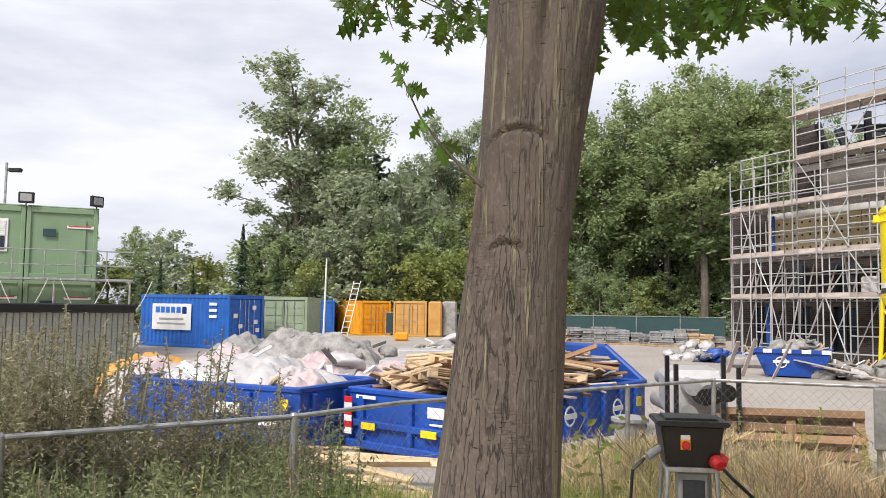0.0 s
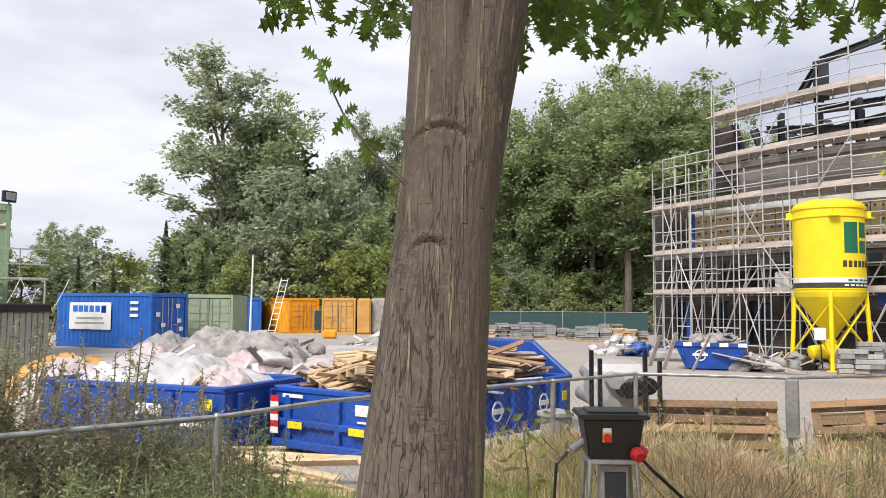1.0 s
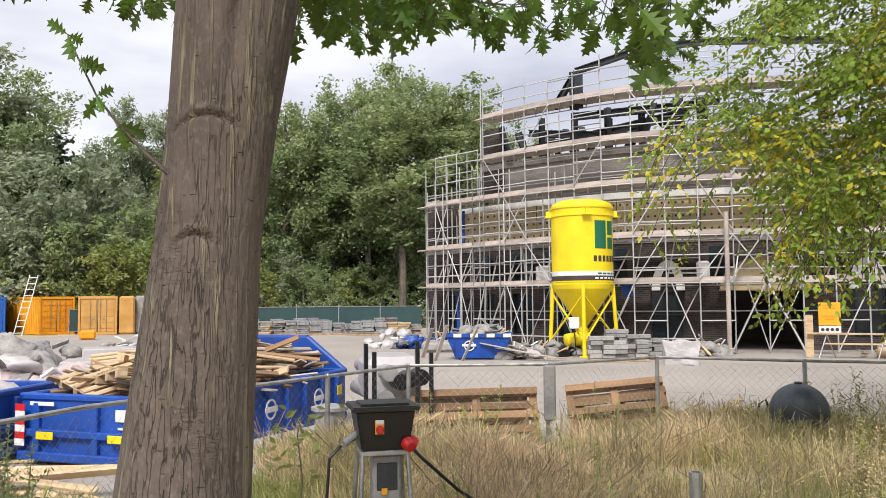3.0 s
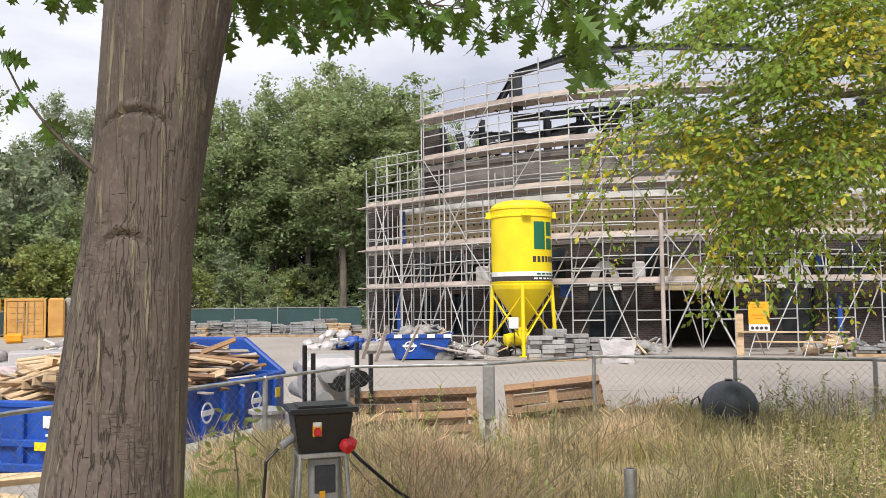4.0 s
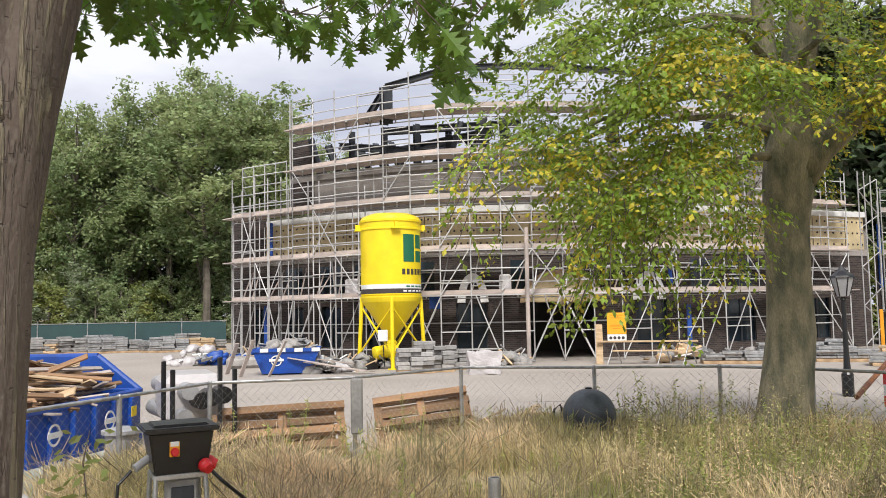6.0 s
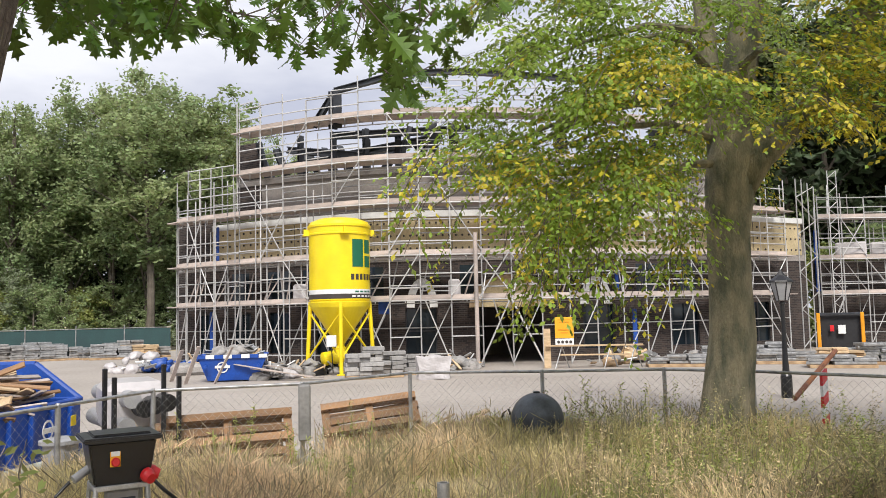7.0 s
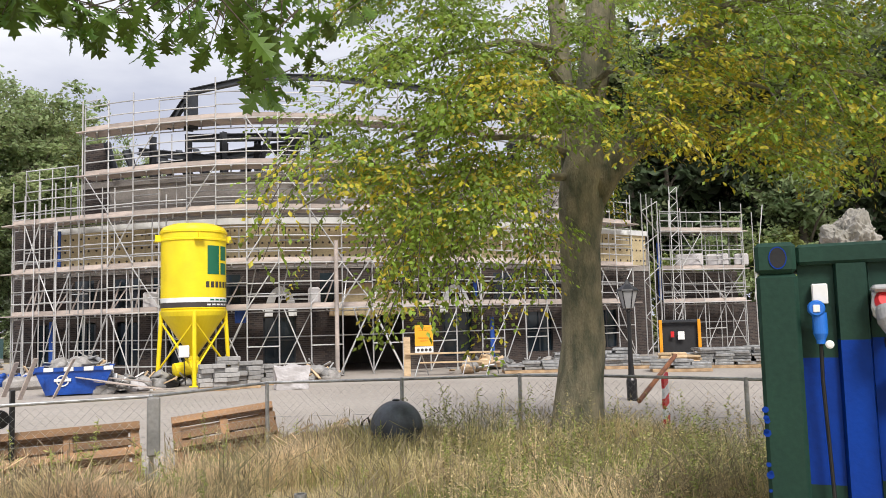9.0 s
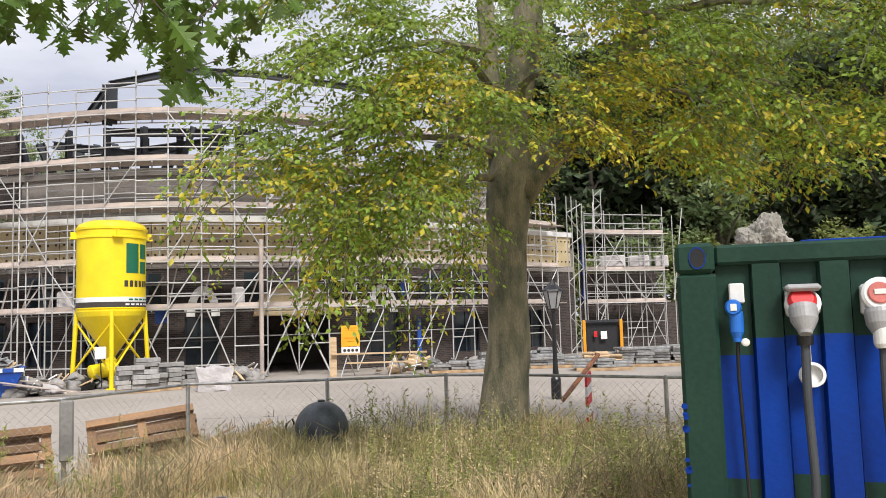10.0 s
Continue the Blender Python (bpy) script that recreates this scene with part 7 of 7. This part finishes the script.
# light mast by the containers
o = thing("light_mast", Matrix.Translation(polar(8.35, 52)), "slim white mast with a small camera head", "mast")
part("pole", rod(bmesh.new(), (0, 0, 0), (0.1, 0, 5.2), 0.07, 10, 0.05), M["white"], o)
part("head", bevelled(0.4, 0.3, 0.3, 0.04, (0.1, 0, 5.4)), M["black"], o)
mast2 = thing("light_mast", Matrix.Translation(polar(28.7, 36)), "slim grey mast with a lamp arm behind the cabins", "mast")
part("pole", rod(bmesh.new(), (0, 0, 0), (0, 0, 7.6), 0.05, 8), M["steel"], mast2)
part("head", bevelled(0.5, 0.2, 0.16, 0.03, (0.35, 0, 7.3)), M["black"], mast2)
ladder = thing("ladder", Matrix.Translation(polar(6.6, 60)), "pale ladder leaning on a container", "ladder")
for x in (-0.25, 0.25):
    part("stile", rod(bmesh.new(), (x - 0.35, 0, 0), (x + 0.35, 2.0, 4.1), 0.03, 6), M["white"], ladder)
for k in range(10):
    f = (k + 0.5) / 10
    part("rung", rod(bmesh.new(), (-0.25 - 0.35 + 0.7 * f, 2 * f, 4.1 * f), (0.25 - 0.35 + 0.7 * f, 2 * f, 4.1 * f), 0.03, 5), M["white"], ladder)

# far screen fence and the stores before it
ff = thing("screen_fence", Matrix.Identity(4), "mobile site fence hung with dark green screen cloth", "fence")
azs = [4 - 2.9 * k for k in range(9)]
for a, b in zip(azs, azs[1:]):
    pa, pb = polar(a, 61), polar(b, 61)
    d = pb - pa
    bm = bmesh.new()
    box(bm, 0, 0, 0.95, d.length - 0.06, 0.02, 1.45)
    o = part("cloth", bm, M["mesh_green"], ff)
    o.matrix_basis = Matrix.Translation((pa + pb) / 2) @ Matrix.Rotation(math.atan2(d.y, d.x), 4, "Z")
    for z in (0.2, 1.72):
        part("rail", rod(bmesh.new(), pa + Vector((0, -0.03, z)), pb + Vector((0, -0.03, z)), 0.03, 6), M["steel"], ff)
    part("post", rod(bmesh.new(), pa, pa + Vector((0, 0, 1.95)), 0.04, 8), M["steel"], ff)
for i in range(16):
    az = -8.5 - i * 0.68
    d = rng.uniform(50, 56)
    block_stack(az, d, rng.randint(2, 4), rng.randint(3, 7), "stack of steel frames stored before the screen fence", rng.choice(("steel", "steel", "stone", "wood")), (0.75, 0.9, 0.12), rng.uniform(-20, 20))
# boulder behind the container
bm = bmesh.new()
bmesh.ops.create_icosphere(bm, subdivisions=6, radius=1)
for v in bm.verts:
    n = 1 + 0.35 * noise.noise(v.co * 1.6) + 0.2 * noise.noise(v.co * 3.5) + 0.12 * noise.noise(v.co * 8) - 0.12 * abs(noise.noise(v.co * 5)) + 0.05 * noise.noise(v.co * 19)
    v.co = Vector((v.co.x * 0.72 * n, v.co.y * 0.7 * n, v.co.z * 0.95 * n))
rk = part("boulder", bm, M["rock"])
rk.matrix_world = Matrix.Translation(polar(-74.5, 26, 3.95))
tagged(rk, "pale grey rough boulder on top of a mound", "rock")
mound = lumpy("earth_mound", Matrix.Translation(polar(-75.5, 26.6, -0.05)), 2.0, 1.8, 3.7, M["soil"], "grown-over earth mound under a boulder", "mound", 41, 0.4, 40)


# ---- mixed building waste ----
def crumpled(seed, sx, sy, sz):
    """A crumpled sack or torn sheet."""
    bm = bmesh.new()
    bmesh.ops.create_icosphere(bm, subdivisions=3, radius=1)
    for v in bm.verts:
        p = v.co * 1.3 + Vector((seed * 3.1, 0, 0))
        n = 1 + 0.3 * noise.noise(p) - 0.3 * abs(noise.noise(p * 2.3)) - 0.2 * abs(noise.noise(p * 4.8))
        v.co = Vector((v.co.x * sx * n, v.co.y * sy * n, max(v.co.z, -0.6) * sz * n))
    return bm


sacks = {}
for mm in ("film", "rubble", "stone", "filmpink", "bluetarp", "wood", "black", "insul"):
    for k in range(2):
        me = bpy.data.meshes.new("sack")
        bm = crumpled(k + len(sacks), 0.32, 0.24, 0.2)
        bm.to_mesh(me)
        bm.free()
        me.materials.append(M[mm])
        for pl in me.polygons:
            pl.use_smooth = True
        sacks[mm, k] = me
shards = {}
for mm in ("white", "stone", "wood", "steel", "insul", "black", "bluetarp"):
    me = bpy.data.meshes.new("offcut")
    bm = bevelled(0.5, 0.16, 0.05, 0.008)
    bm.to_mesh(me)
    bm.free()
    me.materials.append(M[mm])
    shards[mm] = me


def junk(m, n, sx, sy, h, kinds, pieces, label, seed, frac=0.45, big=1.0):
    """A heap of sacks and offcuts, highest in the middle."""
    root = thing("waste_heap", m, label, "waste heap", "waste heaps")
    r2 = random.Random(seed)
    for i in range(n):
        u, v = r2.uniform(-1, 1), r2.uniform(-1, 1)
        z = h * max(0.05, (1 - 0.7 * max(abs(u), abs(v)) ** 2)) * r2.uniform(0.15, 0.95)
        if r2.random() < frac:
            o = new("sack", sacks[r2.choice(kinds), r2.randint(0, 1)])
            s = r2.uniform(0.6, 1.5) * big
            o.matrix_basis = pose(u * sx, v * sy, z, r2.gauss(0, 20), r2.gauss(0, 20), r2.uniform(0, 360)) @ Matrix.Diagonal((s, s, s / big, 1))
        else:
            o = new("offcut", shards[r2.choice(pieces)])
            o.matrix_basis = pose(u * sx, v * sy, z + 0.08, r2.gauss(0, 25), r2.gauss(0, 28), r2.uniform(0, 360)) @ Matrix.Diagonal((r2.uniform(0.4, 2.2), r2.uniform(0.5, 1.6), 1, 1))
        o.parent = root
    return root


pale = ("film", "film", "rubble")
junk(mini_m @ pose(1.35, 0.8, 0.72), 46, 0.75, 0.45, 0.5, ("film", "rubble", "rubble"), ("white", "stone", "steel", "wood"), "grey and white building rubble heaped over a small skip", 1)
junk(Matrix.Translation(polar(-25.9, 29.6)), 46, 0.9, 0.7, 0.55, ("rubble", "film", "stone"), ("white", "stone", "steel", "wood"), "mixed rubble, sheets and offcuts beside the small skip", 2)
junk(Matrix.Translation(polar(-28.4, 30.8)), 34, 1.0, 0.6, 0.45, ("stone", "black"), ("stone", "wood", "steel"), "dark tubs and rubble at the silo's foot", 3)
junk(Matrix.Translation(polar(-34.2, 30.6)), 44, 1.4, 0.6, 0.7, ("stone", "black", "rubble"), ("stone", "black", "steel", "wood"), "dark building clutter at the scaffold's foot", 4)
junk(Matrix.Translation(polar(-38.9, 31.6)), 26, 0.9, 0.4, 0.5, ("stone", "rubble"), ("stone", "wood", "steel"), "coiled hoses and offcuts by the entrance", 5)
junk(Matrix.Translation(polar(-50.5, 33.6)), 40, 1.9, 0.5, 0.45, ("stone", "rubble", "wood"), ("stone", "wood", "wood", "steel"), "boards and rubble at the scaffold's foot", 6)
junk(Matrix.Translation(polar(-54.3, 33.8)), 30, 1.4, 0.6, 0.4, ("stone", "rubble"), ("stone", "wood", "steel"), "boards and rubble at the scaffold's foot", 7)
junk(Matrix.Translation(polar(-21.6, 36.5)), 40, 1.6, 0.6, 0.6, ("rubble", "bluetarp", "film"), ("white", "steel", "bluetarp", "wood"), "pipes, blue sheet and offcuts at the facade's end", 8)
junk(Matrix.Translation(polar(-17.5, 37)), 34, 1.2, 0.7, 0.75, ("film", "film", "rubble"), ("white", "wood"), "white wrapped bags on a pallet", 9)
junk(Matrix.Translation(polar(-18.7, 36)), 26, 0.9, 0.5, 0.5, ("stone", "bluetarp"), ("steel", "stone", "wood"), "blue and grey materials on low racks", 10)
junk(skip2_m @ pose(1.7, 1.0, 0.75), 9, 1.45, 0.8, 0.42, ("film", "film", "filmpink"), ("white", "insul"), "torn white and pink packing film in a skip", 11, 0.4, 1.6)
junk(Matrix.Translation((-1.8, 15.3, 0.45)), 10, 1.5, 0.9, 0.85, ("film", "film", "filmpink"), ("white", "wood", "stone"), "torn white film and grey boards heaped up", 12, 0.3, 1.6)
junk(Matrix.Translation((-4.9, 16.4, 0.3)), 9, 1.8, 0.9, 0.6, ("film", "filmpink", "insul"), ("insul", "wood", "white"), "packing film and cardboard heaped up", 13, 0.3, 1.6)
junk(Matrix.Translation((-5.2, 30.2, 0.0)), 18, 2.6, 1.0, 0.95, ("rubble", "stone", "film"), ("stone", "steel", "white"), "grey sacks and sheets heaped before the containers", 14)
junk(Matrix.Translation((-3.6, 33, 0)), 14, 1.6, 0.8, 0.9, ("stone", "rubble"), ("wood", "stone", "steel"), "planks and grey tarpaulin on the yard", 15)
junk(Matrix.Translation(polar(-2.5, 40)), 40, 3.0, 1.0, 0.7, ("film", "rubble"), ("white", "wood", "insul"), "pale wrapped boards lying on the yard", 16, 0.6, 1.5)

# ---- rough grass, weeds and bushes ----
def blades(spots, material, hmin, hmax, width, lean, seed, head=0.0):
    r = np.random.default_rng(seed)
    n = len(spots)
    P = np.array(spots)
    h = r.uniform(hmin, hmax, n)
    h *= np.array([0.78 + 0.55 * noise.noise(Vector((px * 1.1, py * 1.1, seed * 3.3))) + 0.35 * noise.noise(Vector((px * 4, py * 4, seed))) for px, py, pz in spots])
    a = r.uniform(0, 2 * np.pi, n)
    le = r.normal(0, lean, n) * h
    dx, dy = np.cos(a) * le, np.sin(a) * le
    b = r.uniform(0, 2 * np.pi, n)
    wx, wy = np.cos(b) * width, np.sin(b) * width
    x, y, z = P[:, 0], P[:, 1], P[:, 2]
    v = np.stack([
        np.stack([x - wx, y - wy, z], 1), np.stack([x + wx, y + wy, z], 1),
        np.stack([x + dx * 0.35 + wx * 0.8, y + dy * 0.35 + wy * 0.8, z + h * 0.6], 1), np.stack([x + dx * 0.35 - wx * 0.8, y + dy * 0.35 - wy * 0.8, z + h * 0.6], 1),
        np.stack([x + dx + wx * head, y + dy + wy * head, z + h * 0.93], 1), np.stack([x + dx * 1.1, y + dy * 1.1, z + h], 1), np.stack([x + dx - wx * head, y + dy - wy * head, z + h * 0.93], 1)], 1)
    k = np.arange(n)[:, None] * 7
    f = [tuple(q) for q in (k + np.array([0, 1, 2, 3])).tolist()] + [tuple(q) for q in (k + np.array([3, 2, 4, 5, 6])).tolist()]
    return v.reshape(-1, 3).tolist(), f


def verge_spots(n, seed, az0, az1, dmin, patch=None):
    r = random.Random(seed)
    out = []
    while len(out) < n:
        az = r.uniform(az0, az1)
        top = fence_d(az) + 0.5
        d = math.sqrt(r.uniform(dmin * dmin, top * top))
        p = polar(az, d)
        if patch and noise.noise(Vector((p.x * 0.55, p.y * 0.55, patch))) < r.uniform(-0.25, 0.3):
            continue
        if -38 < az < -18 and d > fence_d(az) - 1.5 and r.random() < 0.8:
            continue
        if (p - polar(-56.7, BD)).length < 0.45 or p.x > 3.75 and p.y < 1.75:
            continue
        out.append((p.x, p.y, bank(az, d) - 0.03))
    return out


for nm, n, seed, patch, mm, h0, h1, w, hd, lab in (
        ("dry_grass", 74000, 1, 1.3, "grass", 0.2, 0.56, 0.0022, 1.7, "dry straw-coloured grass with seed heads"),
        ("green_grass", 44000, 2, 6.7, "grassgreen", 0.12, 0.38, 0.003, 0.4, "green blades mixed into the dry grass"),
        ("brown_grass", 14000, 3, 11.2, "weedgrey", 0.3, 0.72, 0.0019, 2.4, "brown dead stalks standing over the grass")):
    v, f = blades(verge_spots(n, seed, -86, -8, 3.0, patch), M[mm], h0, h1, w, 0.42, seed, hd)
    tagged(raw(nm, v, f, M[mm]), lab, "grass", kind="stuff")
v, f = blades(verge_spots(9000, 5, -8, 40, 3.0, 2.2), M["weed"], 0.2, 0.5, 0.005, 0.3, 5, 0.4)
tagged(raw("green_grass", v, f, M["weed"]), "green grass under the tall weeds", "grass", kind="stuff")


def herb(V, F, base, h, r, leaf, nleaf, spread):
    """A branching weed: stem, side shoots, small narrow leaves."""
    tip = base + Vector((r.gauss(0, 0.12) * h, r.gauss(0, 0.12) * h, h))
    segs = [(base, tip, 0.006 + 0.003 * h)]
    nside = int(7 * h + 3)
    for i in range(nside):
        t = 0.25 + 0.72 * i / nside
        p = base.lerp(tip, t)
        a = r.uniform(0, 6.28)
        ln = spread * h * (1.05 - t) * r.uniform(0.6, 1.1)
        segs.append((p, p + Vector((math.cos(a) * ln, math.sin(a) * ln, ln * r.uniform(0.5, 1.2))), 0.003))
    for p, q, w in segs:
        k = len(V)
        s = Vector((w, w * 0.4, 0))
        V.extend([tuple(p - s), tuple(p + s), tuple(q + s * 0.3), tuple(q - s * 0.3)])
        F.append((k, k + 1, k + 2, k + 3))
        n = max(3, int(nleaf * (q - p).length))
        for j in range(n):
            c = p.lerp(q, 0.1 + 0.9 * (j + r.random()) / n)
            d = Vector((r.gauss(0, 1), r.gauss(0, 1), r.gauss(0.1, 0.6))).normalized() * leaf * r.uniform(0.5, 1.3)
            u = d.cross(Vector((r.gauss(0, 1), r.gauss(0, 1), 1))).normalized() * leaf * 0.16
            k = len(V)
            V.extend([tuple(c), tuple(c + d * 0.5 + u), tuple(c + d), tuple(c + d * 0.5 - u)])
            F.append((k, k + 1, k + 2, k + 3))


def herb_patch(name, plants, material, leaf, nleaf, spread, seed, label):
    r = random.Random(seed)
    V, F = [], []
    for p, h in plants:
        herb(V, F, Vector(p), h, r, leaf, nleaf, spread)
    return tagged(raw(name, V, F, material), label, "weeds", kind="stuff")


r = random.Random(31)


def plants(n, az0, az1, d0, d1, h0, h1):
    out = []
    for i in range(n):
        az = r.uniform(az0, az1)
        d = r.uniform(d0, min(d1, fence_d(az) + 0.8))
        out.append((polar(az, d, bank(az, d) - 0.02), r.uniform(h0, h1)))
    return out


def behind_fence(n, az0, az1, o0, o1, h0, h1):
    out = []
    for i in range(n):
        az = r.uniform(az0, az1)
        d = fence_d(az) + r.uniform(o0, o1)
        out.append((polar(az, d, bank(az, d) - 0.02), r.uniform(h0, h1)))
    return out


herb_patch("mugwort", behind_fence(105, 21.5, 33, 0.15, 1.6, 1.3, 2.0) + behind_fence(9, 15.6, 18.8, 0.2, 0.8, 1.4, 1.9) + behind_fence(110, 9, 33, 0.15, 1.5, 0.7, 1.35) + behind_fence(36, 10, 21, 0.1, 1.2, 0.9, 1.5), M["mugwort"], 0.038, 92, 0.40, 1, "tall grey-brown mugwort gone to seed")
herb_patch("green_weeds", behind_fence(150, 7, 33, 0.1, 1.8, 0.5, 1.2) + plants(430, 6, 34, 4.2, 6.3, 0.4, 0.95), M["bush"], 0.042, 70, 0.4, 2, "leafy green weeds along the fence")
herb_patch("mugwort", plants(90, 8, 34, 4.0, 6.0, 0.45, 1.0), M["mugwort"], 0.03, 60, 0.42, 12, "low brown mugwort stalks by the fence")
herb_patch("dry_weeds", plants(300, -74, -46.5, 5.0, 12.5, 0.45, 0.95) + plants(120, -46, -10, 5.0, 11, 0.35, 0.6), M["grass"], 0.035, 30, 0.3, 13, "pale straw-coloured stalks standing over the grass")
herb_patch("dry_weeds", plants(60, 5, 30, 4.4, 6.6, 0.3, 0.8), M["grass"], 0.04, 36, 0.4, 3, "straw-coloured weeds along the fence")
herb_patch("green_weeds", plants(120, -80, -19, 5.4, 12.2, 0.35, 0.75) + plants(80, -73, -46.5, 6.5, 12.4, 0.45, 0.85), M["weed"], 0.05, 42, 0.36, 4, "green weeds standing in dry grass")
herb_patch("dry_weeds", plants(60, -84, -30, 4.6, 12.5, 0.4, 0.8) + plants(130, -74, -46.5, 6.5, 12.5, 0.5, 0.95), M["weedgrey"], 0.035, 34, 0.36, 5, "brown seeding weeds standing in dry grass")
herb_patch("green_weeds", [(polar(a, fence_d(a) - 0.25, 0.2), h) for a, h in ((-24.3, 0.85), (-23.8, 0.7), (-47, 0.95), (-48.2, 1.0), (-49.5, 0.95), (-51, 0.9), (-53.4, 0.95), (-61.5, 0.85), (-64, 0.9), (-66, 0.85), (-46, 0.8), (-27.4, 0.6))], M["weed"], 0.05, 60, 0.34, 6, "tall green weeds growing through the fence")
# sapling with yellowing leaves
sap = thing("sapling", Matrix.Translation(polar(-11.0, 6.9, 0.25)), "thin young tree with yellow-green drooping leaves", "sapling")
part("stem", loft([(0, 0, 0), (0.02, 0, 0.4), (-0.02, 0, 0.75), (0.03, 0, 1.0)], [0.008, 0.007, 0.005, 0.003], 6), M["farbark"], sap)
V, F = [], []
for i in range(46):
    t = r.uniform(0.35, 1.0)
    c = Vector((r.gauss(0, 0.13), r.gauss(0, 0.1), t))
    d = Vector((r.gauss(0, 1), r.gauss(0, 0.6), r.gauss(-0.5, 0.4))).normalized() * r.uniform(0.07, 0.13)
    u = d.cross(Vector((r.gauss(0, 0.5), 1, 0.5))).normalized() * 0.022
    k = len(V)
    V.extend([tuple(c), tuple(c + d * 0.5 + u), tuple(c + d), tuple(c + d * 0.5 - u)])
    F.append((k, k + 1, k + 2, k + 3))
tagged(raw("leaves", V, F, M["leafyel"], sap), kind="stuff")
